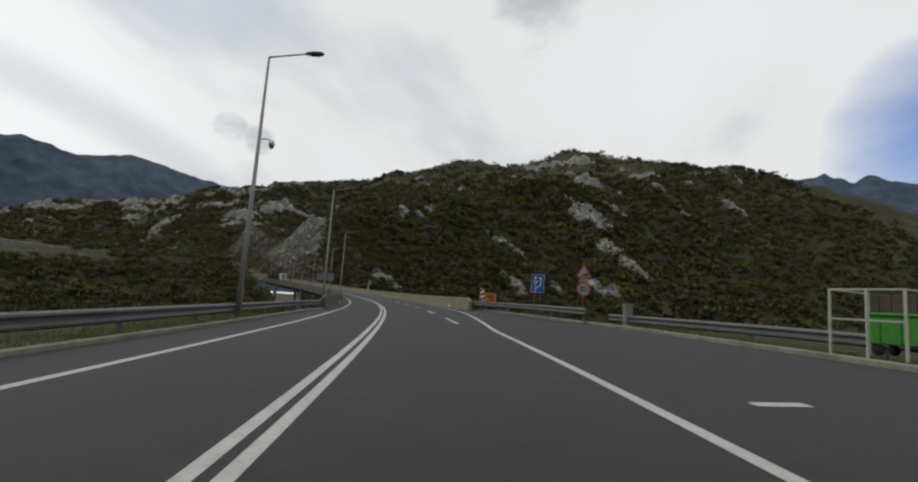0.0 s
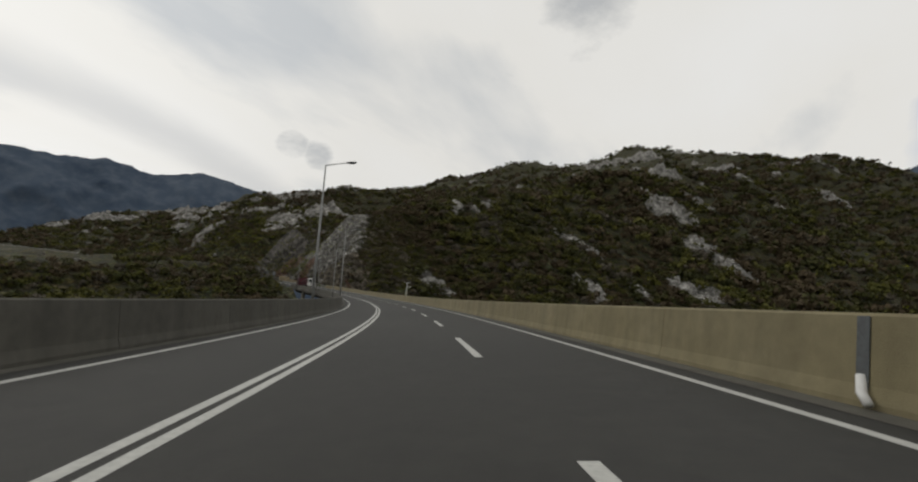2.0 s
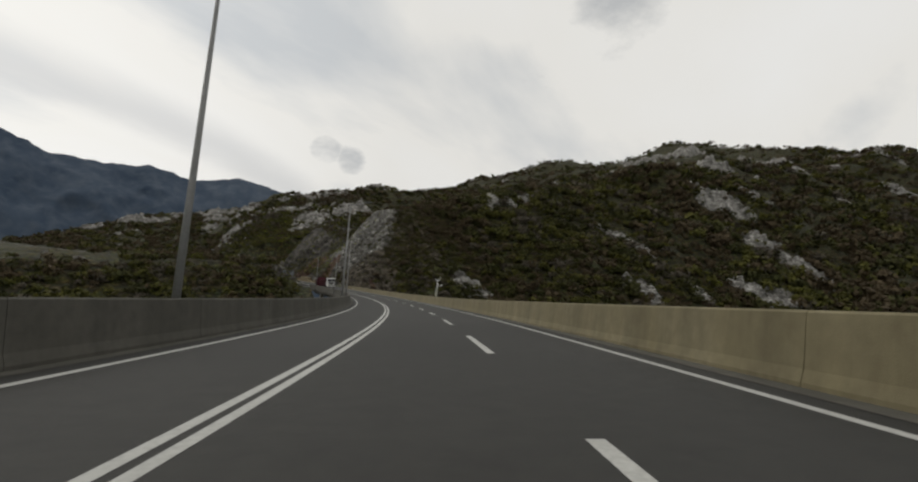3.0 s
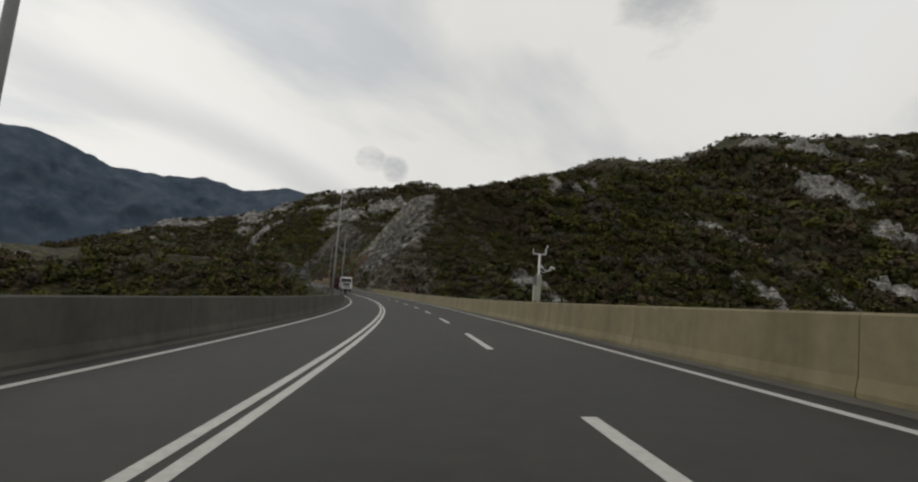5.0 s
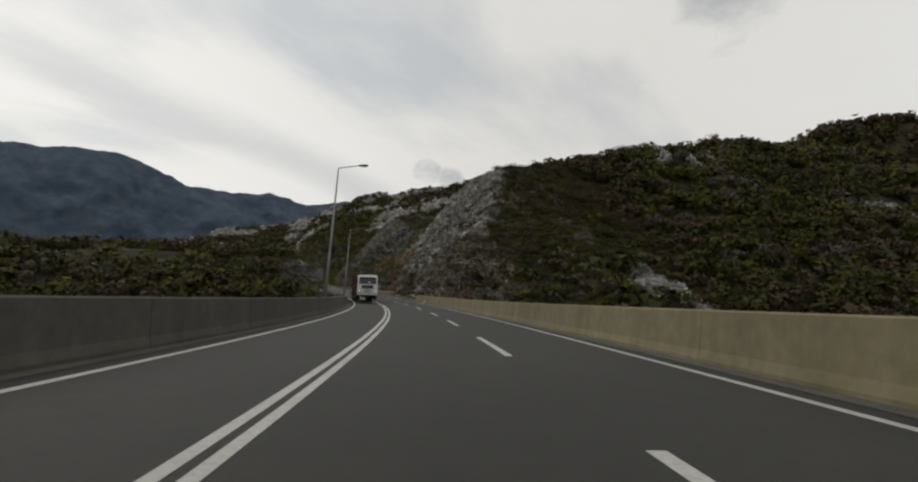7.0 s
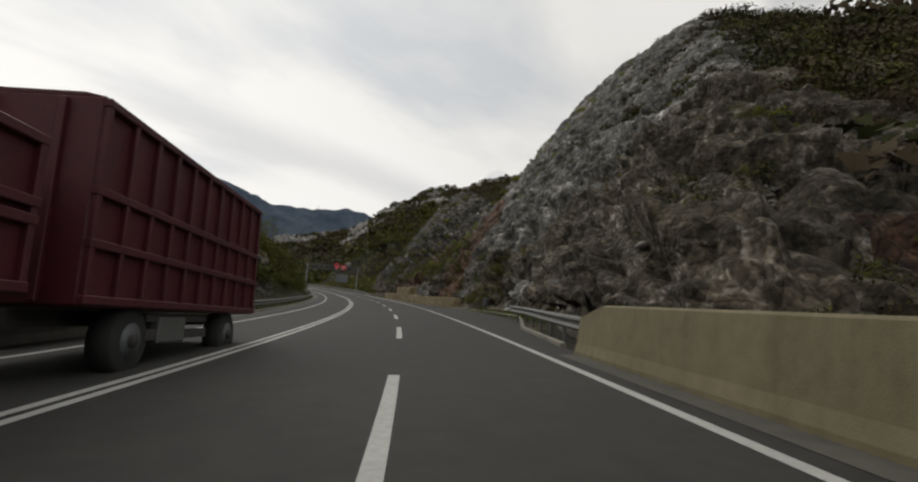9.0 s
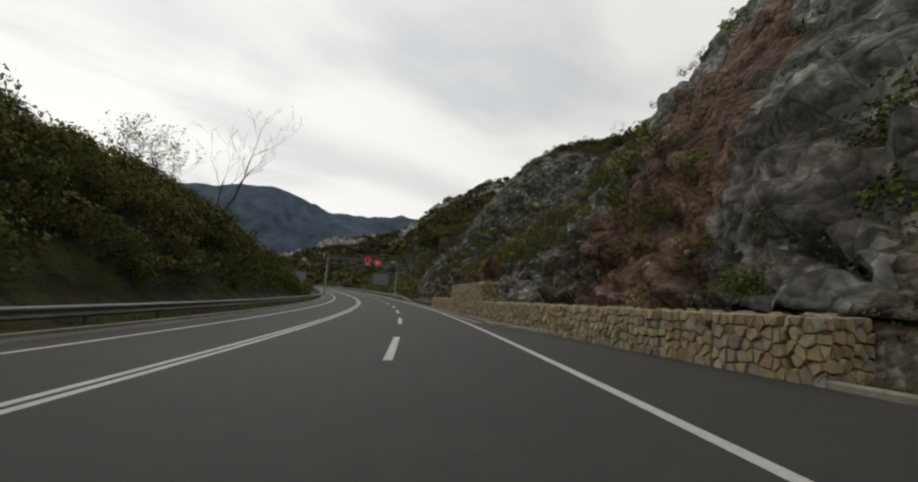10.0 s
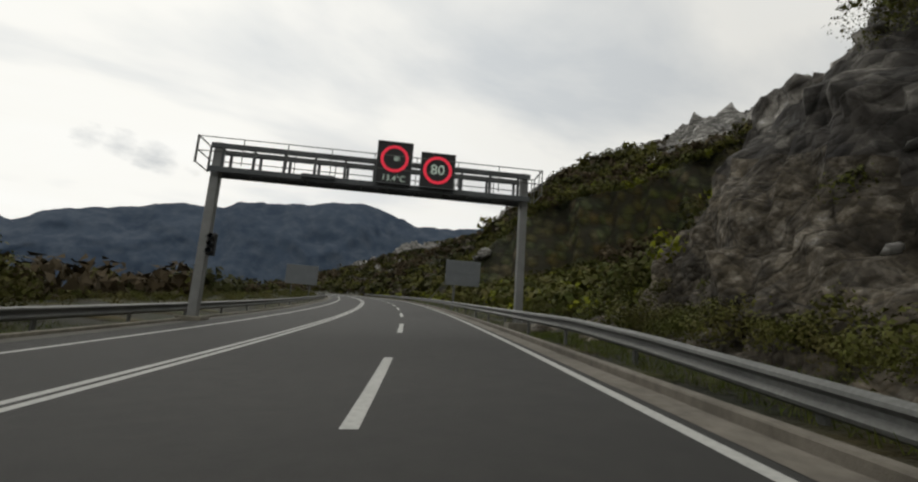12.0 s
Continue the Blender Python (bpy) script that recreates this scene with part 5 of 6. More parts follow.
def bare_tree(name, m, height, seed, label, category="tree", leaves=0, stems=1):
    """A leafless tree: a tapered trunk that forks again and again."""
    r = random.Random(seed)
    root = thing(name, label, category, m)
    trunk, twigs, tips = [], [], []

    def grow(p, d, length, rad, depth):
        pts, rads = [p], [rad]
        for i in range(4):
            d = (d + Vector((r.gauss(0, 0.13), r.gauss(0, 0.13), r.gauss(0.03, 0.08)))).normalized()
            p = p + d * length / 4
            pts.append(p)
            rads.append(rad * (1 - 0.13 * (i + 1)))
        (trunk if depth == 0 else twigs).append((pts, rads))
        if depth < (5 if height > 5.5 else 4):
            for _ in range(3 if depth < 2 else 2):
                side = Vector((r.gauss(0, 1), r.gauss(0, 1), r.gauss(0.25, 0.4))).normalized()
                grow(pts[r.choice((2, 3, 4))], (d * 0.9 + side * 0.75).normalized(), length * r.uniform(0.55, 0.8), rads[-1] * 0.65, depth + 1)
        else:
            tips.append(p)

    for k in range(stems):
        a = 2.4 * k
        tilt = 0.45 if stems > 1 else 0.08
        grow(Vector((0, 0, -0.3)), Vector((tilt * math.cos(a), tilt * math.sin(a), 1)).normalized(), height * 0.36, height * (0.018 if stems == 1 else 0.012), 0)
    for nm, rows, sides in (("trunk", trunk, 8), ("crown", twigs, 4)):
        vs, fs = [], []
        for pts, rads in rows:
            k = len(vs)
            for i, (q, rad) in enumerate(zip(pts, rads)):
                dd = (pts[min(i + 1, len(pts) - 1)] - pts[max(i - 1, 0)]).normalized().to_track_quat("Z", "Y")
                vs += [tuple(q + dd @ Vector((max(rad, 0.006) * math.cos(t), max(rad, 0.006) * math.sin(t), 0))) for t in np.linspace(0, 2 * math.pi, sides, endpoint=False)]
            for i in range(len(pts) - 1):
                fs += [(k + i * sides + j, k + i * sides + (j + 1) % sides, k + (i + 1) * sides + (j + 1) % sides, k + (i + 1) * sides + j) for j in range(sides)]
        part(nm, as_mesh(nm, vs, fs, BARK, True), root)
    if leaves:
        c = np.array([t[:] for t in tips])
        q = tufts(c, np.full(len(c), height * 0.06), leaves, 0.2)
        part("foliage", as_mesh("foliage", q, np.arange(len(q)).reshape(-1, 4), SPRING), root, "sparse pale green new leaves")
    return root


def on_hill(s, v, sink=0.2):
    x, y, z = hillside(np.array([float(s)]), np.array([float(v)]), 1 if v > 0 else -1)[0]
    return pose(x, y, z - sink)


bare_tree("bare_tree", on_hill(292.4, -9.2), 10.5, 3, "leafless grey tree above the guardrail")
bare_tree("bare_tree", on_hill(304, -11.5), 5.0, 8, "small leafless tree in brushwood", leaves=5)
bare_tree("bare_tree", on_hill(309, -13.0), 4.5, 5, "small tree with first leaves in brushwood", leaves=6)
bare_tree("bare_tree", on_hill(288.5, -11.6), 6.0, 12, "spreading many-stemmed tree with first leaves above the brushwood", leaves=3, stems=4)
bare_tree("bare_tree", on_hill(318, 33.5), 5.5, 17, "leafless tree on the skyline above the cutting")
bare_tree("bare_tree", on_hill(322, 36), 5.0, 19, "leafless tree on the skyline above the cutting")
bare_tree("bare_tree", on_hill(346, 24), 4.0, 23, "thin leafless tree on the crag")
bare_tree("bare_tree", on_hill(331, 20), 3.5, 29, "small leafless tree on the crag")

# ---- kerbs, guardrails ----
def kerb(name, pairs, side, s0, s1, mat, label, wide=0.16, high=0.12, gap=0.0):
    prof = [(side * gap, -0.15), (side * gap, high - 0.02), (side * (gap + 0.02), high), (side * (gap + wide), high), (side * (gap + wide), -0.15)]
    return solid(name, sweep(name, mat, prof, s0, s1, 1.0, lambda s: edge(pairs, s)), label, "kerb", "structure")


kerb("kerb_layby", EDGE_R, 1, -60, 43, CONCRETE_GREY, "pale worn concrete kerb round the lay-by")
kerb("kerb_bay", EDGE_R, 1, 233.5, 281, CONCRETE_GREY, "pale worn concrete kerb round the lay-by", 0.14, 0.1)
kerb("kerb_right", EDGE_R, 1, 281, 560, CHANNEL, "low concrete kerb along the gutter", 0.14, 0.12)
kerb("kerb_near_left", EDGE_L, -1, -60, 37.5, CONCRETE_GREY, "low concrete kerb in front of the guardrail", 0.14, 0.1)
kerb("kerb_left", EDGE_L, -1, 243, 560, CONCRETE_GREY, "low concrete kerb in front of the guardrail", 0.14, 0.1)
solid("channel_right", band("channel_right", -0.42, -0.01, 281, 480, 0.006, shift=lambda s: edge(EDGE_R, s), material_=CHANNEL), "stained concrete drainage channel beside the edge line", "gutter", "structure")
solid("channel_left", band("channel_left", -4.78, -4.2, 244, 480, 0.006, material_=CONCRETE_DARK), "concrete drainage channel beside the edge line", "gutter", "structure")

W_BEAM = [(0.0, 0.74), (0.075, 0.70), (0.085, 0.66), (0.012, 0.60), (0.012, 0.55), (0.085, 0.49), (0.075, 0.45), (0.0, 0.41), (-0.006, 0.415), (0.066, 0.455), (0.075, 0.487), (0.002, 0.545), (0.002, 0.605), (0.075, 0.663), (0.066, 0.697), (-0.006, 0.735)]


def guardrail(name, pairs, side, s0, s1, label, drop=0.0, pitch=4.0, ramp=None):
    """A W-beam rail on posts; the beam bulges to the road."""
    root = thing(name, label, "guardrail")
    n = max(1, int(round((s1 - s0) / pitch)))
    prof = [(-side * (a - 0.02), b - drop) for a, b in W_BEAM]
    for k in range(n):
        a, b = s0 + (s1 - s0) * k / n, s0 + (s1 - s0) * (k + 1) / n + (0.15 if k < n - 1 else 0)
        part("beam", sweep("beam", GALVANISED, prof, a, b, 1.0, lambda s: edge(pairs, s), sink=ramp), root)
        p = spot(a + 0.3, edge(pairs, a + 0.3) + side * 0.10, -drop - (ramp(a + 0.3) if ramp else 0))
        part("post", POST, root, m=p)
        part("spacer", SPACER, root, m=p)
    return root


def channel_section(name, w, d, t, z0, z1, mat):
    return boxes(name, mat, [((0, -d / 2 + t / 2, (z0 + z1) / 2), (w, t, z1 - z0)), ((-w / 2 + t / 2, 0, (z0 + z1) / 2), (t, d, z1 - z0)), ((w / 2 - t / 2, 0, (z0 + z1) / 2), (t, d, z1 - z0))])


POST = channel_section("post", 0.06, 0.12, 0.008, -0.5, 0.72, GALVANISED)
SPACER = boxes("spacer", GALVANISED, [((0, 0, 0.575), (0.10, 0.10, 0.22))], 0.01)
RAIL_L = [(-120, -5.2), (30, -5.2), (37.5, -4.25), (239, -4.25), (246, -5.25), (720, -5.25)]
guardrail("guardrail", RAIL_L, -1, -30, 38.0, "galvanised W-beam guardrail running into the bridge parapet", 0.12)
guardrail("guardrail", RAIL_L, -1, 238.0, 470, "long galvanised W-beam guardrail along the outer edge", 0.1)
RAIL_A = [(24.2, 9.22), (28, 8.95), (36, 8.5), (43.6, 6.95)]
guardrail("guardrail", RAIL_A, 1, 24.3, 43.4, "galvanised W-beam guardrail joined to the sandy parapet")
RAIL_B = [(-6, 13.8), (8, 12.9), (16, 12.0), (20, 11.35), (24.8, 10.45)]
guardrail("guardrail", RAIL_B, 1, -6, 24.6, "low galvanised guardrail behind the grass strip", 0.25)
RAIL_C = [(232, 6.95), (238, 7.8), (243, 8.6), (247.4, 9.0)]
guardrail("guardrail", RAIL_C, 1, 232.4, 247.2, "short galvanised guardrail leading off the parapet", 0.0, 2.0)
RAIL_D = [(320, 7.6), (331, 7.38), (700, 7.35)]
RAMP = [(325.5, 0.72), (333.6, 0.34), (335, 0.275), (337.7, 0.15), (341.5, 0.05), (720, 0.05)]
guardrail("guardrail", RAIL_D, 1, 326.0, 470, "long galvanised W-beam guardrail ramped up from the verge", 0.0, ramp=lambda s: edge(RAMP, s))

# ---- street lamps on the bridge ----
def street_lamp(s, v, base, label, flip=1):
    root = thing("street_lamp", label, "street lamp", spot(s, v, 0), "street lamps along the bridge")
    part("base_plate", boxes("base_plate", GALVANISED, [((0, 0, base), (0.36, 0.36, 0.03))], 0.005), root)
    part("pole", tube("pole", POLE, [(0, 0, base), (0, 0, 3.5), (0, 0, 10.2)], [0.105, 0.088, 0.045], 12), root)
    part("door", boxes("door", POLE, [((0.098, 0, base + 0.9), (0.02, 0.09, 0.4))], 0.004), root)
    part("arm", tube("arm", POLE, [(0, 0, 10.18), (0.12, 0, 10.22), (1.45, 0, 10.52)], [0.04, 0.034, 0.03], 8), root)
    head = part("head", tube("head", DARK_STEEL, [(0, 0, 0), (0.1, 0, 0.01), (0.4, 0, 0.04), (0.65, 0, 0.06), (0.73, 0, 0.07)], [0.045, 0.10, 0.13, 0.11, 0.04], 10), root)
    head.scale, head.location, head.rotation_euler = (1, 1.15, 0.62), (1.35, 0, 10.51), (0, radians(-4), 0)
    part("lens", boxes("lens", GLASS, [((0.41, 0, -0.08), (0.34, 0.16, 0.03))], 0.01), head)
    return root


for s, v, base in ((21.6, -5.08, 0.1), (46.8, -5.07, -0.35), (79.8, -4.33, -0.1), (116.9, -4.33, -0.1), (153.8, -4.33, -0.1), (189.8, -4.33, -0.1), (226.5, -4.33, -0.1)):
    street_lamp(s, v, base, "tall grey street lamp with one short arm behind the parapet" if s > 30 else "tall grey street lamp with one short arm behind the guardrail")
cam_ = thing("dome_camera", "white and black dome camera on a lamp post bracket", "traffic camera", spot(21.6, -5.08, 6.72))
part("bracket", tube("bracket", WHITE, [(0.09, 0, 0.15), (0.3, 0, 0.2), (0.48, 0, 0.12)], 0.03, 8), cam_)
part("housing", tube("housing", WHITE, [(0.48, 0, -0.05), (0.48, 0, 0.12), (0.48, 0, 0.15)], [0.12, 0.10, 0.03], 12), cam_)
part("dome", tube("dome", GLASS, [(0.48, 0, -0.05), (0.48, 0, -0.13), (0.48, 0, -0.18)], [0.115, 0.09, 0.03], 12), cam_)
for dx in (-0.36, 0.36):
    sg_ = thing("traffic_sign", "grey back of a traffic sign clamped to a lamp post", "traffic sign", spot(46.75, -5.07 + dx * 1.15, 2.5))
    part("plate", boxes("plate", PLATE, [((0, 0.12, 0), (0.62, 0.02, 0.62))], 0.02), sg_)
    part("clamp", boxes("clamp", GALVANISED, [((-dx * 0.5, 0.10, 0.15), (0.5, 0.03, 0.04)), ((-dx * 0.5, 0.10, -0.15), (0.5, 0.03, 0.04))]), sg_)


# ---- writing ----
def lettering(name, text, size, mat, spread=1.0):
    cu = bpy.data.curves.new(name, "FONT")
    cu.body, cu.size, cu.align_x, cu.align_y, cu.extrude, cu.space_character = text, size, "CENTER", "CENTER", 0.002, spread
    tmp = bpy.data.objects.new(name, cu)
    scene.collection.objects.link(tmp)
    me = bpy.data.meshes.new_from_object(tmp.evaluated_get(bpy.context.evaluated_depsgraph_get()))
    bpy.data.objects.remove(tmp)
    me.materials.clear()
    me.materials.append(mat)
    return me


UPRIGHT = pose(0, 0, 0, 90, 0, 0)  # faces towards -y, to those driving up


def disc(name, mat, r0, r1, y, n=40, thick=0.004):
    bm = bmesh.new()
    rows = []
    for r, yy in ((r0, y), (r1, y), (r1, y + thick), (r0, y + thick)):
        rows.append([bm.verts.new((r * math.cos(a), yy, r * math.sin(a))) for a in np.linspace(0, 2 * math.pi, n, endpoint=False)])
    for a, b in zip(rows, rows[1:] + rows[:1]):
        for k in range(n):
            bm.faces.new((a[k], a[(k + 1) % n], b[(k + 1) % n], b[k]))
    bmesh.ops.remove_doubles(bm, verts=bm.verts[:], dist=1e-5)
    bmesh.ops.recalc_face_normals(bm, faces=bm.faces[:])
    return from_bm(name, bm, mat)


def flat(name, mat, outline, y, thick=0.006):
    """A flat plate with the given outline of (x, z)."""
    bm = bmesh.new()
    f = bm.faces.new([bm.verts.new((x, y, z)) for x, z in outline])
    e = bmesh.ops.extrude_face_region(bm, geom=[f])
    bmesh.ops.translate(bm, verts=[v for v in e["geom"] if isinstance(v, bmesh.types.BMVert)], vec=(0, thick, 0))
    bmesh.ops.recalc_face_normals(bm, faces=bm.faces[:])
    return from_bm(name, bm, mat)


def grown(outline, k):
    return [(x * k, z * k) for x, z in outline]


sign = thing("hill_and_speed_sign", "steep climb triangle over a round 80 limit on one post", "traffic sign", spot(25.5, 9.56, 0.1, -2))
part("post", tube("post", GALVANISED, [(0, 0.04, -0.3), (0, 0.04, 2.82)], 0.032, 10), sign)
tri_ = [(-0.45, -0.26), (0.45, -0.26), (0.0, 0.52)]
tri_o = part("triangle", flat("triangle", RED, tri_, 0.0, 0.015), sign, "red-edged warning triangle", pose(0, 0, 2.31))
part("face", flat("face", SIGN_FACE, grown(tri_, 0.72), -0.004), tri_o)
part("slope_mark", flat("slope_mark", BLACK, [(-0.22, -0.14), (0.22, -0.14), (0.22, 0.03)], -0.008), tri_o)
limit = part("limit_disc", disc("limit_disc", RED, 0.0, 0.36, 0.0, thick=0.015), sign, "red-ringed speed limit disc", pose(0, 0, 1.52))
part("face", disc("face", SIGN_FACE, 0.0, 0.29, -0.005), limit)
part("number", lettering("number", "80", 0.40, BLACK), limit, m=pose(0, -0.01, 0.0) @ UPRIGHT)

lane = thing("lane_sign", "tall blue sign with white lane arrows on two posts", "traffic sign", spot(33.0, 9.6, 0, -3))
for x in (-0.18, 0.2):
    part("post", tube("post", GALVANISED, [(x, 0.05, -0.3), (x, 0.05, 2.65)], 0.032, 10), lane)
part("board", boxes("board", BLUE, [((0, 0, 2.08), (0.84, 0.02, 1.2))], 0.008), lane)
part("edging", boxes("edging", WHITE, [((-0.405, -0.012, 2.08), (0.015, 0.004, 1.17)), ((0.405, -0.012, 2.08), (0.015, 0.004, 1.17)), ((0, -0.012, 2.66), (0.82, 0.004, 0.015)), ((0, -0.012, 1.50), (0.82, 0.004, 0.015))]), lane)
part("bent_arrow", boxes("bent_arrow", WHITE, [((-0.16, -0.014, 1.66), (0.05, 0.005, 0.24)), ((0.01, -0.014, 1.86), (0.05, 0.005, 0.40), (0, 58, 0)), ((0.18, -0.014, 2.14), (0.05, 0.005, 0.44))]), lane)
part("arrow_head", flat("arrow_head", WHITE, [(0.10, 2.34), (0.26, 2.34), (0.18, 2.52)], -0.017), lane)
part("straight_arrow", boxes("straight_arrow", WHITE, [((-0.16, -0.014, 1.95), (0.05, 0.005, 0.1)), ((-0.16, -0.014, 2.36), (0.05, 0.005, 0.1))]), lane)
part("arrow_head", flat("arrow_head", WHITE, [(-0.24, 2.40), (-0.08, 2.40), (-0.16, 2.55)], -0.017), lane)
ring = part("limit_ring", disc("limit_ring", WHITE, 0.105, 0.13, -0.018), lane, m=pose(-0.16, 0, 2.16))
part("number", lettering("number", "50", 0.15, WHITE), ring, m=pose(0, -0.02, 0) @ UPRIGHT)
part("lane_dashes", boxes("lane_dashes", WHITE, [((0.02, -0.014, z), (0.02, 0.005, 0.1)) for z in (2.22, 2.4, 2.58)]), lane)

chev = thing("hazard_board", "red and white striped hazard board beside the parapet", "traffic sign", spot(41.2, 7.75, 0.1, -2))
part("post", tube("post", GALVANISED, [(0, 0.04, -0.3), (0, 0.04, 1.5)], 0.03, 8), chev)
part("board", boxes("board", WHITE, [((0, 0, 1.18), (0.3, 0.02, 0.98))], 0.006), chev)
for z in (0.80, 1.18, 1.56):
    part("stripe", flat("stripe", RED, [(-0.149, z - 0.13), (0.149, z + 0.04), (0.149, z + 0.10 if z > 1.5 else z + 0.22), (-0.149, z + 0.05)], -0.016), chev)
works = thing("orange_sign", "orange roadside notice with unreadable dark lettering", "traffic sign", spot(41.15, 8.4, 0.1, -2))
for x in (-0.3, 0.3):
    part("post", tube("post", GALVANISED, [(x, 0.04, -0.3), (x, 0.04, 1.3)], 0.028, 8), works)
part("board", boxes("board", ORANGE, [((0, 0, 1.0), (0.95, 0.02, 0.66))], 0.01), works)
part("text_bars", boxes("text_bars", BLACK, [((-0.02, -0.013, 1.21), (0.62, 0.004, 0.06)), ((0, -0.013, 1.02), (0.72, 0.004, 0.11)), ((0.12, -0.013, 0.82), (0.4, 0.004, 0.11))]), works)

blk = thing("concrete_post", "squat weathered concrete marker block by the kerb", "marker post", spot(23.3, 10.75, 0.04))
part("shaft", boxes("shaft", CONCRETE_GREY, [((0, 0, 0.4), (0.34, 0.3, 0.95))], 0.03), blk)
part("cap", boxes("cap", CONCRETE_GREY, [((0, 0, 0.90), (0.40, 0.36, 0.08))], 0.02), blk)

# the rubbish store by the lay-by
cage = thing("bin_shelter", "open steel frame shelter with a brown plank wall", "bin shelter", spot(11.8, 11.15, 0.06, 17))
for x in (0.0, 1.5):
    for y in (0.0, 0.7, 1.45):
        part("upright", boxes("upright", CREAM, [((x, y, 0.72), (0.05, 0.05, 1.5))], 0.004), cage)
for z in (1.45, 0.78):
    part("side_bar", boxes("side_bar", CREAM, [((0, 0.72, z), (0.04, 1.45, 0.04))]), cage)
part("back_bar", boxes("back_bar", CREAM, [((0.75, 1.45, 1.45), (1.5, 0.04, 0.04)), ((0.75, 0.0, 1.45), (1.5, 0.04, 0.04))]), cage)
for k in range(6):
    part("board", boxes("board", TIMBER, [((1.53, 0.12 + 0.25 * k, 0.95), (0.03, 0.23, 1.0))], 0.004), cage)
part("awning", boxes("awning", PLATE, [((1.9, -0.7, 1.58), (1.6, 1.2, 0.1))], 0.01), cage)
box_ = thing("waste_container", "bright green wheeled waste container with a lid", "waste container", spot(12.35, 11.85, 0.06, 17))
part("body", boxes("body", GREEN, [((0, 0, 0.55), (0.75, 1.15, 0.62))], 0.03), box_)
part("lid", boxes("lid", GREEN, [((0, 0, 0.90), (0.82, 1.22, 0.07))], 0.02), box_)
for y in (-0.38, 0, 0.38):
    part("rib", boxes("rib", GREEN, [((-0.385, y, 0.55), (0.03, 0.05, 0.58))]), box_)
for x in (-0.3, 0.3):
    for y in (-0.45, 0.45):
        part("wheel", tube("wheel", TYRE, [(x - 0.03, y, 0.12), (x + 0.03, y, 0.12)], 0.12, 12), box_)

# ---- weather station behind the parapet ----
wx = thing("weather_station", "cream road weather station with sensors on a mast", "weather station", spot(132.5, 7.27, 0.0, 0))
part("mast", tube("mast", WHITE, [(0, 0, -0.9), (0, 0, 1.6), (0, 0, 3.25)], [0.07, 0.06, 0.048], 12), wx)
part("lower_cabinet", boxes("lower_cabinet", CREAM, [((-0.08, -0.02, 1.40), (0.31, 0.28, 0.72))], 0.015), wx)
part("upper_cabinet", boxes("upper_cabinet", CREAM, [((0.0, -0.02, 2.03), (0.21, 0.22, 0.5))], 0.015), wx)
part("side_unit", boxes("side_unit", PLATE, [((-0.17, 0.0, 1.98), (0.10, 0.2, 0.42))], 0.01), wx)
part("crossbar", boxes("crossbar", WHITE, [((0, 0, 3.24), (0.62, 0.05, 0.05))], 0.008), wx)
part("wind_cups", tube("wind_cups", WHITE, [(-0.30, 0, 3.24), (-0.30, 0, 3.36), (-0.30, 0, 3.48)], [0.05, 0.025, 0.02], 8), wx)
vane = part("wind_vane", tube("wind_vane", WHITE, [(0.30, 0, 3.24), (0.30, 0, 3.40), (0.30, 0, 3.55)], [0.05, 0.035, 0.02], 8), wx)
part("vane_fin", boxes("vane_fin", WHITE, [((0.36, 0, 3.62), (0.06, 0.015, 0.14))]), vane)
part("sensor_arm", tube("sensor_arm", WHITE, [(0.04, 0, 2.45), (0.25, 0, 2.40), (0.62, 0, 2.55)], 0.022, 8), wx)
part("sensor_arm", tube("sensor_arm", WHITE, [(0.10, 0, 2.62), (0.32, 0, 2.50), (0.62, 0, 2.52)], 0.020, 8), wx)
part("sensor_hood", tube("sensor_hood", WHITE, [(0.48, 0, 2.58), (0.60, 0, 2.64), (0.74, 0, 2.60)], [0.03, 0.085, 0.05], 10), wx)
part("sensor_eye", tube("sensor_eye", WHITE, [(0.08, 0, 2.68), (0.2, 0, 2.62)], [0.055, 0.045], 10), wx)

# ---- sign boards seen from behind ----
def back_board(s, v, w, h, top, label, turn=0, posts=(0.0,)):
    root = thing("direction_board", label, "road sign", spot(s, v, 0, turn))
    part("board", boxes("board", PLATE, [((0, 0, top - h / 2), (w, 0.05, h))], 0.015), root)
    for x in posts:
        part("post", boxes("post", GALVANISED, [((x, 0.09, (top - 0.3) / 2 - 0.4), (0.22 if len(posts) == 1 else 0.12, 0.12, top + 0.5))], 0.01), root)
    for k in range(3):
        part("stiffener", boxes("stiffener", PLATE, [((0, -0.04, top - h * (k + 0.5) / 3), (w * 0.96, 0.03, 0.06))]), root)
    return root


back_board(377.5, 9.6, 3.5, 2.5, 4.65, "large grey back of a direction board on one leg", 0, (-0.8,))
back_board(399.5, -8.3, 4.2, 2.6, 4.6, "large grey back of a direction board in scrub", 0, (-1.2, 1.2))
back_board(250, -9.8, 4.6, 2.6, 5.2, "blue-grey direction board on the rocky bank", 12, (-1.2, 1.2))

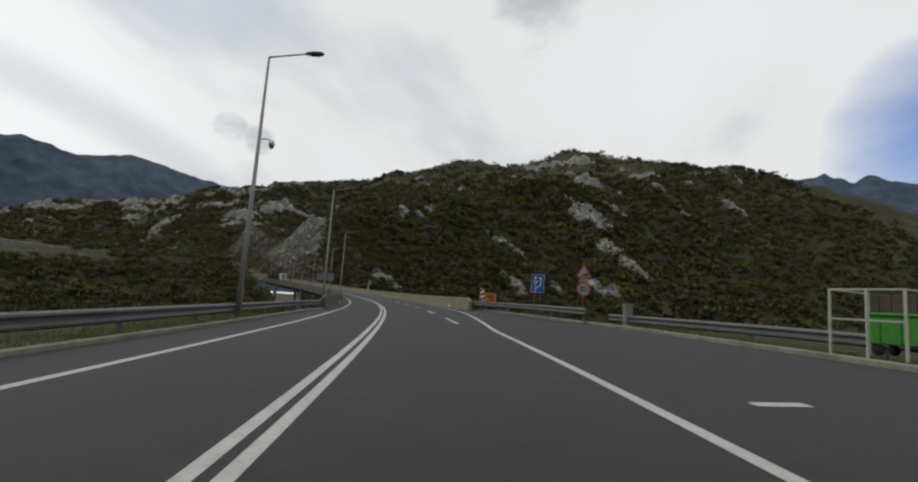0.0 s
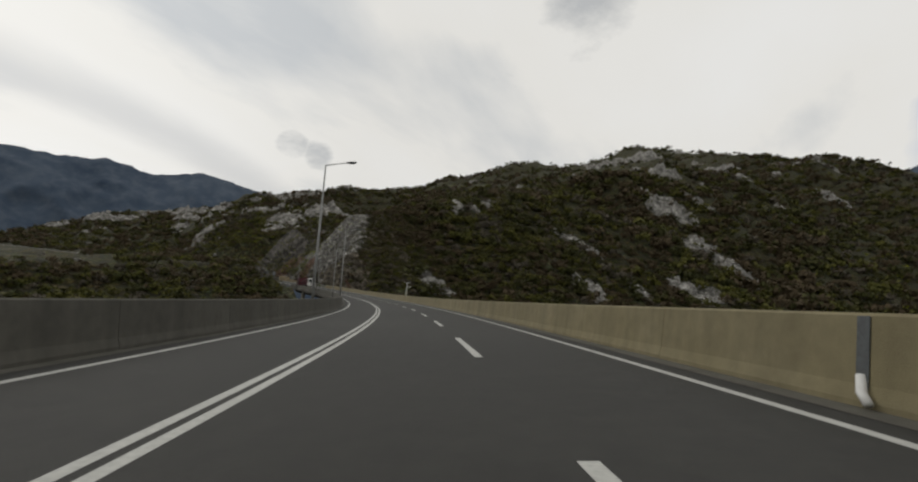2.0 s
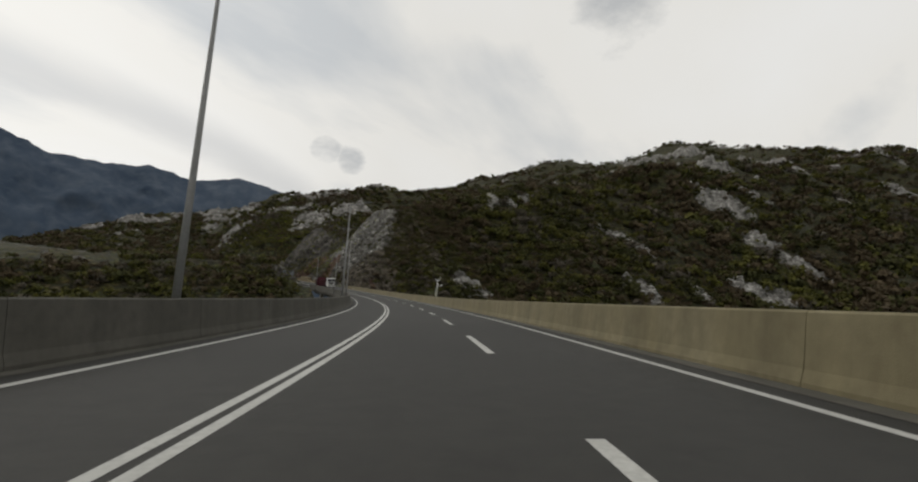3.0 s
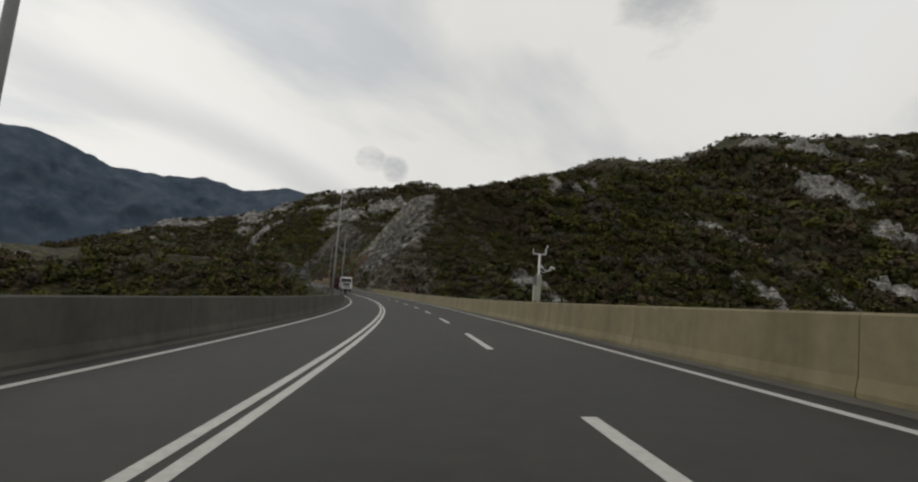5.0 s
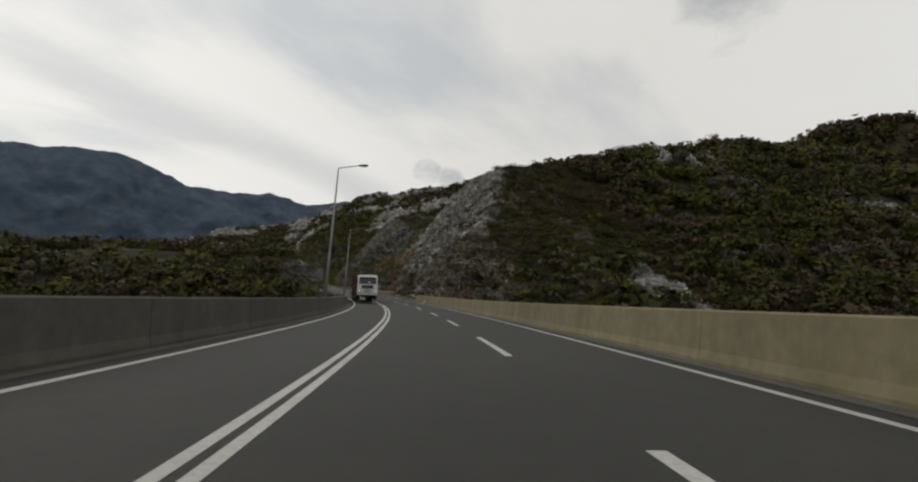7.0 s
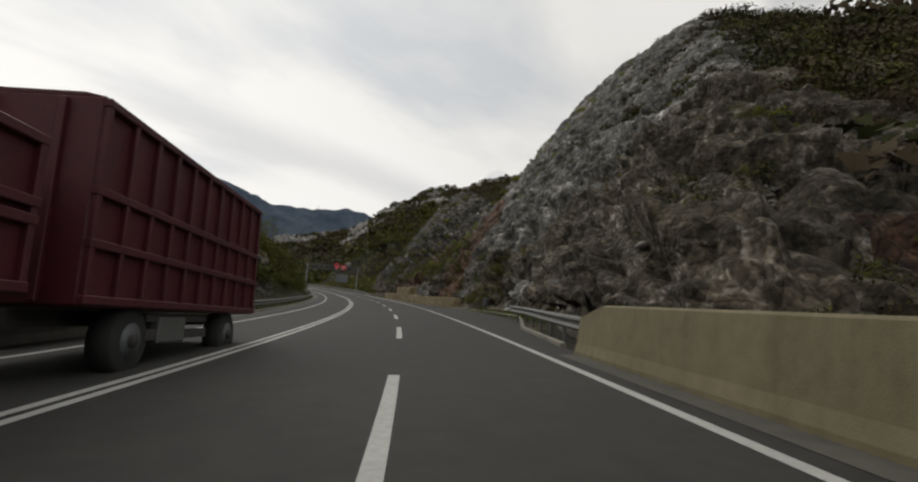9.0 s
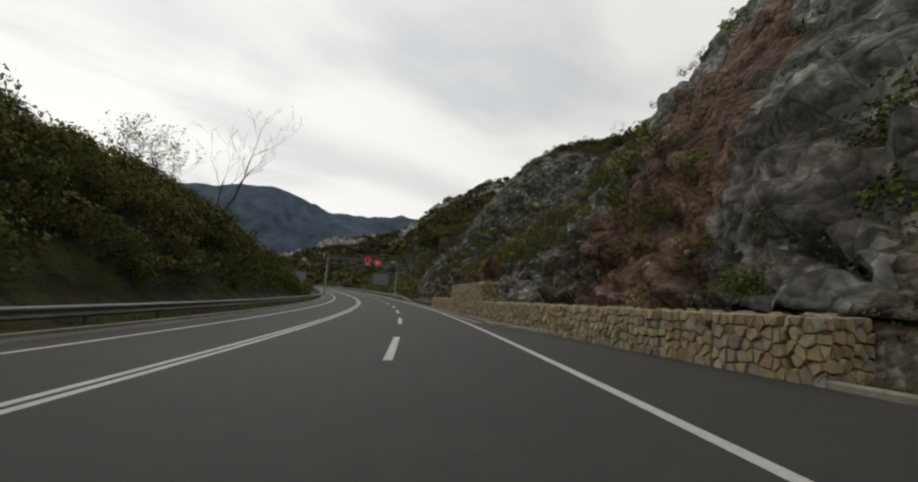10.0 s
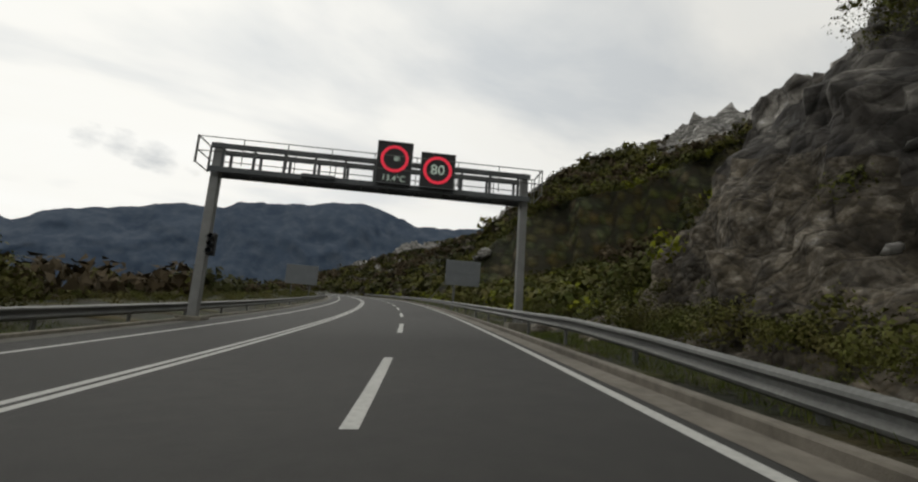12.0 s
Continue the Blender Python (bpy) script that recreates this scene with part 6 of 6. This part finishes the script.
# ---- the gantry over the road ----
gan = thing("sign_gantry", "grey steel lattice gantry spanning the carriageway", "gantry", spot(349.2, 0, 0))
zl, zr = at(349.2, -4.6)[2] - at(349.2, 0)[2], at(349.2, 7.75)[2] - at(349.2, 0)[2]
for x, z, w in ((-4.62, zl, 0.34), (7.75, zr, 0.30)):
    part("column", boxes("column", POLE, [((x, 0, (z - 0.6 + 6.75) / 2), (w, 0.34, 6.75 - z + 0.6))], 0.02), gan)
    part("footing", boxes("footing", CONCRETE_GREY, [((x, 0, z - 0.2), (0.9, 0.9, 0.7))], 0.03), gan)
for y in (-0.42, 0.42):
    for z, t in ((6.52, 0.20), (5.56, 0.22)):
        part("chord", boxes("chord", DARK_STEEL, [((1.56, y, z), (12.7, 0.12, t))], 0.01), gan)
    for k in range(11):
        part("strut", boxes("strut", DARK_STEEL, [((-4.3 + 1.17 * k, y, 6.04), (0.10, 0.08, 1.0))]), gan)
for k in range(12):
    part("cross_tie", boxes("cross_tie", DARK_STEEL, [((-4.5 + 1.1 * k, 0, 5.54), (0.06, 0.84, 0.06))]), gan)
part("walkway", boxes("walkway", GALVANISED, [((1.56, 0, 5.68), (12.4, 0.62, 0.03))]), gan)
for z in (6.78, 6.2):
    for y in (-0.62, 0.62):
        part("handrail", boxes("handrail", GALVANISED, [((1.56, y, z), (13.6, 0.03, 0.03))]), gan)
for k in range(9):
    for y in (-0.62, 0.62):
        part("rail_post", boxes("rail_post", GALVANISED, [((-5.2 + 1.68 * k, y, 6.25), (0.03, 0.03, 1.06))]), gan)
for x in (-5.25, 8.36):
    part("end_cage", boxes("end_cage", GALVANISED, [((x, y, 6.25), (0.04, 0.04, 1.1)) for y in (-0.62, 0.62)] + [((x, 0, z), (0.04, 1.24, 0.04)) for z in (5.75, 6.25, 6.80)]), gan)
part("light_box", boxes("light_box", DARK_STEEL, [((-0.6, -0.5, 5.62), (1.3, 0.2, 0.16))], 0.02), gan)


def matrix_sign(x, z, w, h, label):
    root = thing("matrix_sign", label, "variable sign", spot(349.2, 0, 0) @ pose(x, -0.62, z))
    part("case", boxes("case", BLACK, [((0, 0.12, 0), (w, 0.26, h))], 0.02), root)
    part("rim", boxes("rim", DARK_STEEL, [((0, -0.015, h / 2), (w + 0.04, 0.05, 0.04)), ((0, -0.015, -h / 2), (w + 0.04, 0.05, 0.04)), ((-w / 2, -0.015, 0), (0.04, 0.05, h)), ((w / 2, -0.015, 0), (0.04, 0.05, h))]), root)
    for dx in (-w / 2 + 0.08, w / 2 - 0.08):
        part("hanger", boxes("hanger", DARK_STEEL, [((dx, 0.3, -h / 2 - 0.05), (0.06, 0.2, 0.3))]), root)
    return root


ms = matrix_sign(2.3, 6.48, 1.38, 1.72, "black LED sign lit with a red no-overtaking ring and a temperature")
part("lit_ring", disc("lit_ring", LED_RED, 0.44, 0.56, -0.03), ms, "lit red ring", pose(0, 0, 0.16))
part("lorry_mark", boxes("lorry_mark", LED_GREEN, [((0.10, -0.03, 0.10), (0.20, 0.006, 0.03)), ((0.10, -0.03, 0.17), (0.20, 0.006, 0.03)), ((0.10, -0.03, 0.24), (0.20, 0.006, 0.03)), ((0.0, -0.03, 0.17), (0.03, 0.006, 0.16))]), ms)
part("temperature", lettering("temperature", "13.4°C", 0.34, LED_GREEN), ms, "lit temperature reading", pose(0.02, -0.03, -0.66) @ UPRIGHT)
ms = matrix_sign(4.05, 6.32, 1.36, 1.44, "black LED sign lit with a red-ringed 80 limit")
part("lit_ring", disc("lit_ring", LED_RED, 0.46, 0.58, -0.03), ms, "lit red ring", pose(0, 0, 0.02))
part("number", lettering("number", "80", 0.58, LED_GREEN), ms, "lit number", pose(0, -0.03, 0.02) @ UPRIGHT)
tl = thing("traffic_light", "black three-lamp signal head on a gantry column", "traffic light", spot(349.2, -4.25, 2.85))
part("case", boxes("case", BLACK, [((0, -0.28, 0), (0.3, 0.2, 0.86))], 0.03), tl)
for z in (-0.27, 0.0, 0.27):
    part("visor", tube("visor", BLACK, [(0, -0.38, z), (0, -0.56, z + 0.01)], [0.115, 0.105], 14, False), tl)
    part("lens", disc("lens", GLASS, 0.0, 0.10, -0.39), tl, m=pose(0, 0, z))
part("bracket", boxes("bracket", DARK_STEEL, [((-0.15, -0.12, 0.3), (0.3, 0.16, 0.05)), ((-0.15, -0.12, -0.3), (0.3, 0.16, 0.05))]), tl)

# litter bin in the lay-by
lb = thing("litter_bin", "dark slatted litter bin with pale lid in grass", "litter bin", spot(261.3, 10.9, 0.05))
part("drum", tube("drum", DARK_STEEL, [(0, 0, 0.05), (0, 0, 0.78)], [0.22, 0.24], 14), lb)
part("lid", tube("lid", PLATE, [(0, 0, 0.86), (0, 0, 0.92), (0, 0, 0.95)], [0.30, 0.28, 0.05], 14), lb)
part("stand", boxes("stand", GALVANISED, [((0.25, 0, 0.45), (0.05, 0.05, 0.95)), ((-0.25, 0, 0.45), (0.05, 0.05, 0.95))]), lb)
for k in range(10):
    a = 2 * math.pi * k / 10
    part("slat", boxes("slat", DARK_STEEL, [((0.25 * math.cos(a), 0.25 * math.sin(a), 0.42), (0.06, 0.015, 0.68), (0, 0, math.degrees(a) + 90))]), lb)

# ---- the lorry and its trailer, coming down ----
lorry = thing("lorry", "white cab lorry with red tipper bodies and a trailer", "lorry", spot(227.9, -1.72, 0.0, 0) @ pose(0, 0, 0, 0, -2.6, 0))


def tyre(name, x, y, r, w, parent):
    t = part("wheel", tube("wheel", TYRE, [(x - w / 2, y, r), (x - w / 2 + 0.03, y, r), (x + w / 2 - 0.03, y, r), (x + w / 2, y, r)], [r * 0.86, r, r, r * 0.86], 24), parent)
    part("rim", tube("rim", DARK_STEEL, [(x - w / 2 - 0.01, y, r), (x + w / 2 + 0.01, y, r)], [r * 0.52, r * 0.52], 18), t)
    part("hub", tube("hub", CHASSIS, [(x - w / 2 - 0.06, y, r), (x + w / 2 + 0.06, y, r)], [r * 0.2, r * 0.2], 12), t)


def tipper_body(y0, y1, z0, z1, parent, peak=0.0):
    """A ribbed open body: walls, posts and rails, with a covered top."""
    x0, x1 = -1.25, 1.25
    body = part("tipper_body", boxes("tipper_body", TRAILER, [((0, (y0 + y1) / 2, (z0 + z1) / 2), (x1 - x0, y1 - y0, z1 - z0))], 0.03), parent, "dark red tipper body")
    n = int((y1 - y0) / 0.62)
    for side in (x0 - 0.03, x1 + 0.03):
        for k in range(n + 1):
            part("rib", boxes("rib", TRAILER, [((side, y0 + 0.06 + (y1 - y0 - 0.12) * k / n, (z0 + z1) / 2), (0.08, 0.09, z1 - z0 - 0.04))], 0.012), body)
        for z in (z0 + 0.08, (z0 + z1) / 2 + 0.1, z0 + 0.75, z1 - 0.08):
            part("side_rail", boxes("side_rail", TRAILER, [((side, (y0 + y1) / 2, z), (0.10, y1 - y0, 0.11))], 0.012), body)
    for x in (-0.8, 0, 0.8):
        part("front_rib", boxes("front_rib", TRAILER, [((x, y0 - 0.03, (z0 + z1) / 2), (0.09, 0.08, z1 - z0 - 0.1))], 0.012), body)
    part("cover", flat("cover", TRAILER, [(x0, 0), (x1, 0), (x1 - 0.25, 0.05 + peak), (x0 + 0.25, 0.05 + peak)], y0 + 0.02, y1 - y0 - 0.04), body, "dark red tarpaulin", pose(0, 0, z1))


tipper_body(0.4, 6.75, 0.92, 3.50, lorry)
tipper_body(-9.3, -0.45, 1.0, 2.66, lorry)
part("trailer_frame", boxes("trailer_frame", CHASSIS, [((-0.45, 3.3, 0.78), (0.14, 6.4, 0.22)), ((0.45, 3.3, 0.78), (0.14, 6.4, 0.22)), ((0, -0.6, 0.6), (0.16, 1.6, 0.14))]), lorry)
part("lorry_frame", boxes("lorry_frame", CHASSIS, [((-0.45, -6.1, 0.82), (0.14, 10.2, 0.24)), ((0.45, -6.1, 0.82), (0.14, 10.2, 0.24))]), lorry)
for y, z, size in ((3.2, 0.55, (0.04, 2.2, 0.16)), (3.2, 0.8, (0.04, 2.2, 0.1)), (-4.9, 0.55, (0.05, 2.4, 0.4))):
    part("side_guard", boxes("side_guard", CHASSIS, [((1.18, y, z), size)]), lorry)
part("tool_box", boxes("tool_box", GALVANISED, [((1.05, 2.9, 0.62), (0.35, 0.9, 0.4))], 0.02), lorry)
for y in (1.75, 5.45):
    part("mudguard", boxes("mudguard", CHASSIS, [((1.0, y, 0.97), (0.5, 1.1, 0.04))]), lorry)
for y in (1.75, 5.45, -2.4, -3.7, -10.0):
    for x in (-1.02, 1.02):
        tyre("wheel", x, y, 0.48, 0.34, lorry)
def extruded(name, mat, outline, x0, x1, bevel=0.0):
    """A side outline of (y, z) carried across the lorry, with softened edges."""
    bm = bmesh.new()
    f = bm.faces.new([bm.verts.new((x0, y, z)) for y, z in outline])
    e = bmesh.ops.extrude_face_region(bm, geom=[f])
    bmesh.ops.translate(bm, verts=[v for v in e["geom"] if isinstance(v, bmesh.types.BMVert)], vec=(x1 - x0, 0, 0))
    bmesh.ops.recalc_face_normals(bm, faces=bm.faces[:])
    if bevel:
        bmesh.ops.bevel(bm, geom=bm.edges[:], offset=bevel, segments=2, affect="EDGES")
    return from_bm(name, bm, mat)


def panel(name, mat, corners, thick=0.02):
    """A flat four-cornered plate with a little thickness towards the cab."""
    bm = bmesh.new()
    f = bm.faces.new([bm.verts.new(c) for c in corners])
    bm.normal_update()
    n = f.normal.copy()
    e = bmesh.ops.extrude_face_region(bm, geom=[f])
    bmesh.ops.translate(bm, verts=[v for v in e["geom"] if isinstance(v, bmesh.types.BMVert)], vec=n * -thick)
    bmesh.ops.recalc_face_normals(bm, faces=bm.faces[:])
    return from_bm(name, bm, mat)


cab = part("cab", extruded("cab", CAB, [(-11.36, 1.02), (-11.40, 1.30), (-11.36, 1.86), (-11.10, 2.66), (-10.98, 2.86), (-10.70, 2.96), (-9.70, 2.92), (-9.60, 2.80), (-9.60, 0.95), (-10.55, 0.95), (-10.75, 1.02)], -1.2, 1.2, 0.06), lorry, "white lorry cab with dark grille")
part("windscreen", panel("windscreen", GLASS, [(-1.06, -11.365, 1.92), (1.06, -11.365, 1.92), (1.0, -11.135, 2.62), (-1.0, -11.135, 2.62)]), cab)
part("sun_visor", boxes("sun_visor", GLASS, [((0, -11.20, 2.66), (2.02, 0.16, 0.10), (-20, 0, 0))], 0.02), cab, "dark tinted sun visor")
part("roof_edge", extruded("roof_edge", CAB, [(-11.12, 2.74), (-11.02, 2.90), (-10.75, 3.02), (-9.9, 2.99), (-9.9, 2.90)], -1.08, 1.08, 0.02), cab)
for x in (-0.5, 0.5):
    part("wiper", boxes("wiper", BLACK, [((x, -11.39, 1.93), (0.85, 0.03, 0.025), (0, 4 if x > 0 else -4, 0))]), cab)
part("paper", boxes("paper", WHITE, [((0.16, -11.34, 2.10), (0.14, 0.012, 0.2), (-18, 0, 0))]), cab, "white card behind the windscreen")
part("grille", boxes("grille", BLACK, [((0, -11.40, 1.56), (1.40, 0.05, 0.36))], 0.02), cab, "black radiator grille")
for z in (1.46, 1.56, 1.66):
    part("grille_bar", boxes("grille_bar", CHASSIS, [((0, -11.43, z), (1.34, 0.02, 0.02))]), cab)
part("badge", boxes("badge", GALVANISED, [((0, -11.435, 1.60), (0.42, 0.012, 0.07))], 0.01), cab)
part("step_bar", boxes("step_bar", BLACK, [((0, -11.42, 1.27), (1.35, 0.05, 0.07))], 0.015), cab)
bumper = part("bumper", extruded("bumper", CAB, [(-11.46, 0.62), (-11.50, 0.80), (-11.46, 1.16), (-11.34, 1.22), (-10.95, 1.22), (-10.95, 0.52), (-11.36, 0.50)], -1.22, 1.22, 0.04), cab, "white moulded bumper")
for z in (1.05, 0.86):
    part("air_slot", boxes("air_slot", BLACK, [((0, -11.485, z), (0.98, 0.03, 0.10))], 0.01), bumper)
part("number_plate", boxes("number_plate", WHITE, [((0, -11.50, 0.70), (0.5, 0.012, 0.11))]), bumper)
for x in (-0.93, 0.93):
    part("lamp_housing", boxes("lamp_housing", BLACK, [((x, -11.475, 1.03), (0.42, 0.05, 0.2))], 0.02), bumper)
    part("headlight", boxes("headlight", HEADLIGHT, [((x * 1.03, -11.50, 1.03), (0.19, 0.02, 0.12))], 0.015), bumper, "lit headlight")
    part("fog_lamp", boxes("fog_lamp", CHASSIS, [((x, -11.475, 0.78), (0.36, 0.03, 0.1))], 0.015), bumper)
    side = 1 if x > 0 else -1
    part("wheel_arch", extruded("wheel_arch", CAB, [(-10.72, 0.98), (-10.52, 1.20), (-10.0, 1.24), (-9.62, 1.12), (-9.60, 0.98), (-9.72, 0.96), (-10.05, 1.10), (-10.45, 1.06), (-10.60, 0.95)], side * 0.86, side * 1.24, 0.02), cab)
    part("side_window", panel("side_window", GLASS, [(side * 1.206, -11.00, 1.98), (side * 1.206, -10.30, 1.98), (side * 1.206, -10.30, 2.60), (side * 1.206, -10.86, 2.60)]), cab)
    part("door_seam", boxes("door_seam", CHASSIS, [((side * 1.203, -10.18, 1.80), (0.01, 0.015, 1.6)), ((side * 1.203, -11.10, 1.60), (0.01, 0.015, 0.9))]), cab)
    part("door_handle", boxes("door_handle", BLACK, [((side * 1.215, -10.32, 1.70), (0.03, 0.16, 0.05))], 0.01), cab)
    arm = part("mirror", boxes("mirror", BLACK, [((side * 1.42, -11.20, 2.22), (0.16, 0.12, 0.52))], 0.03), cab)
    part("mirror_arm", tube("mirror_arm", BLACK, [(side * 1.2, -11.1, 2.5), (side * 1.36, -11.2, 2.5)], 0.02, 8), arm)
    part("mirror_arm", tube("mirror_arm", BLACK, [(side * 1.2, -11.15, 1.9), (side * 1.36, -11.2, 1.96)], 0.02, 8), arm)


# ---- gabion walls of fitted stone ----
def clip(poly, n, d):
    out = []
    for i, p in enumerate(poly):
        q = poly[(i + 1) % len(poly)]
        a, b = p @ n - d, q @ n - d
        if a <= 0:
            out.append(p)
        if a * b < 0:
            out.append(p + (q - p) * (a / (a - b)))
    return out


def cell_stones(length, height, size, seed):
    """Many-sided stones that fill a strip, cage by cage: lists of (u, h) corners."""
    r = np.random.default_rng(seed)
    pts = []
    rows = max(2, int(round(height / size)))
    for j in range(rows):
        x = 0.0
        while x < length:
            w = size * r.uniform(0.55, 1.75)
            pts.append((x + w / 2, (j + 0.5 + r.uniform(-0.38, 0.38)) * height / rows))
            x += w
    pts = np.array(pts)
    out = []
    for i, c in enumerate(pts):
        cage = math.floor(c[0] / 1.5)
        a, b = max(cage * 1.5, 0) + 0.012, min(cage * 1.5 + 1.5, length) - 0.012
        poly = [np.array(q) for q in ((a, 0.0), (b, 0.0), (b, height), (a, height))]
        near = np.argsort(((pts - c) ** 2).sum(1))[1:16]
        for k in near:
            d = pts[k] - c
            poly = clip(poly, d, ((pts[k] + c) / 2) @ d)
            if len(poly) < 3:
                break
        if len(poly) >= 3:
            out.append(np.array(poly))
    return out


def stone_mesh(poly, place, r, deep=0.22):
    """One stone: a chamfered, slightly tilted block; place maps (u, h, out) into the world."""
    c = poly.mean(0)
    n = len(poly)
    bulge, tilt = r.uniform(0.0, 0.05), r.normal(size=2) * 0.10
    rings = []
    for shrink, out in ((0.006, -deep), (0.008, -0.03), (0.030, 0.012 + bulge)):
        q = c + (poly - c) * np.maximum(0.3, 1 - shrink / (np.linalg.norm(poly - c, axis=1, keepdims=True) + 1e-6))
        o = np.full(n, out) + (((q - c) @ tilt) + r.normal(size=n) * 0.008 if out > 0 else 0)
        rings.append(place(q[:, 0], q[:, 1], o))
    verts = np.concatenate(rings)
    faces = [(k * n + i, k * n + (i + 1) % n, (k + 1) * n + (i + 1) % n, (k + 1) * n + i) for k in (0, 1) for i in range(n)] + [tuple(range(2 * n, 3 * n))]
    return verts, faces


def gabion(name, line, h0, height, depth, size, seed, label, whole):
    """A stone-filled cage wall along points (s, v); stones inside the stretch whole(s) are parts."""
    r = np.random.default_rng(seed)
    line = np.array(line, float)
    seg = np.concatenate([[0], np.cumsum(np.hypot(*np.diff(line, axis=0).T))])
    root = thing(name, label, "gabion wall")
    rest_v, rest_f, k, count = [], [], 0, 0

    def at_u(u):
        return np.interp(u, seg, line[:, 0]), np.interp(u, seg, line[:, 1])

    def place(u, h, o):
        s, v = at_u(u)
        s2, v2 = at_u(np.asarray(u) + 0.05)
        t = np.stack([s2 - s, v2 - v], -1) + 1e-9
        t /= np.linalg.norm(t, axis=-1, keepdims=True)
        return at(s + o * t[..., 1], v - o * t[..., 0], h0 + h)

    stones = cell_stones(seg[-1], height, size, seed)
    for poly in stones:
        vs, fs = stone_mesh(poly, place, r)
        s = at_u(poly[:, 0].mean())[0]
        if whole(s) and count < 300:
            me = as_mesh("stone", vs, fs, STONE)
            part("stone", me, root)
            count += 1
        else:
            rest_v += vs.tolist()
            rest_f += [tuple(i + k for i in f) for f in fs]
            k += len(vs)
    if rest_v:
        tagged(part("stone_fill", as_mesh("stone_fill", rest_v, rest_f, STONE), root), kind="stuff")
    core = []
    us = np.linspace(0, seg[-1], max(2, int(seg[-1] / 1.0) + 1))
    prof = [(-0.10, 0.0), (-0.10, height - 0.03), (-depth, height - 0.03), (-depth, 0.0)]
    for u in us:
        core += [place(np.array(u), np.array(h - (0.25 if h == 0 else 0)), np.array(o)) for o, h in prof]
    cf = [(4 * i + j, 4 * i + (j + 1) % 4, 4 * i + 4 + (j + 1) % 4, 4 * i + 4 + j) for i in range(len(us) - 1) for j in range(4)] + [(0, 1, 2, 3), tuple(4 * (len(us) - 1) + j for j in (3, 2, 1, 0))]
    # dark core behind the stones, painted as the shade in their gaps
    part("core", as_mesh("core", np.array(core), cf, CORE_SHADE), root, "inner core coloured dark for the shade between stones")
    top_v, top_f, k = [], [], 0
    for _ in range(int(seg[-1] * depth * 9)):
        u, o = r.uniform(0.1, seg[-1] - 0.1), -r.uniform(0.05, depth)
        n = 6
        a = np.sort(r.uniform(0, 2 * math.pi, n))
        rad = r.uniform(0.08, 0.2)
        ring = place(u + rad * np.cos(a), np.full(n, height - 0.05), o + rad * np.sin(a) * 0.8)
        lid = place(u + 0.6 * rad * np.cos(a), height + r.uniform(-0.01, 0.05) + 0 * a, o + 0.6 * rad * np.sin(a) * 0.8)
        top_v += ring.tolist() + lid.tolist()
        top_f += [(k + i, k + (i + 1) % n, k + n + (i + 1) % n, k + n + i) for i in range(n)] + [tuple(range(k + n, k + 2 * n))]
        k += 2 * n
    tagged(part("top_stones", as_mesh("top_stones", top_v, top_f, STONE), root), kind="stuff")
    return root


LOWER = [(266.2, 9.9), (266.0, 9.0), (272, 8.25), (280, 7.32), (308.5, 7.2), (308.7, 8.3)]
gabion("gabion_wall", LOWER, -0.02, 0.95, 0.95, 0.175, 41, "low honey-coloured stone gabion wall along the gutter", lambda s: 272 < s < 296)
UPPER = [(285.5, 8.35), (285.4, 7.34), (297.1, 7.30), (297.2, 8.3)]
gabion("gabion_wall", UPPER, 0.94, 1.02, 0.95, 0.165, 43, "upper tier of honey-coloured stone gabions", lambda s: True)
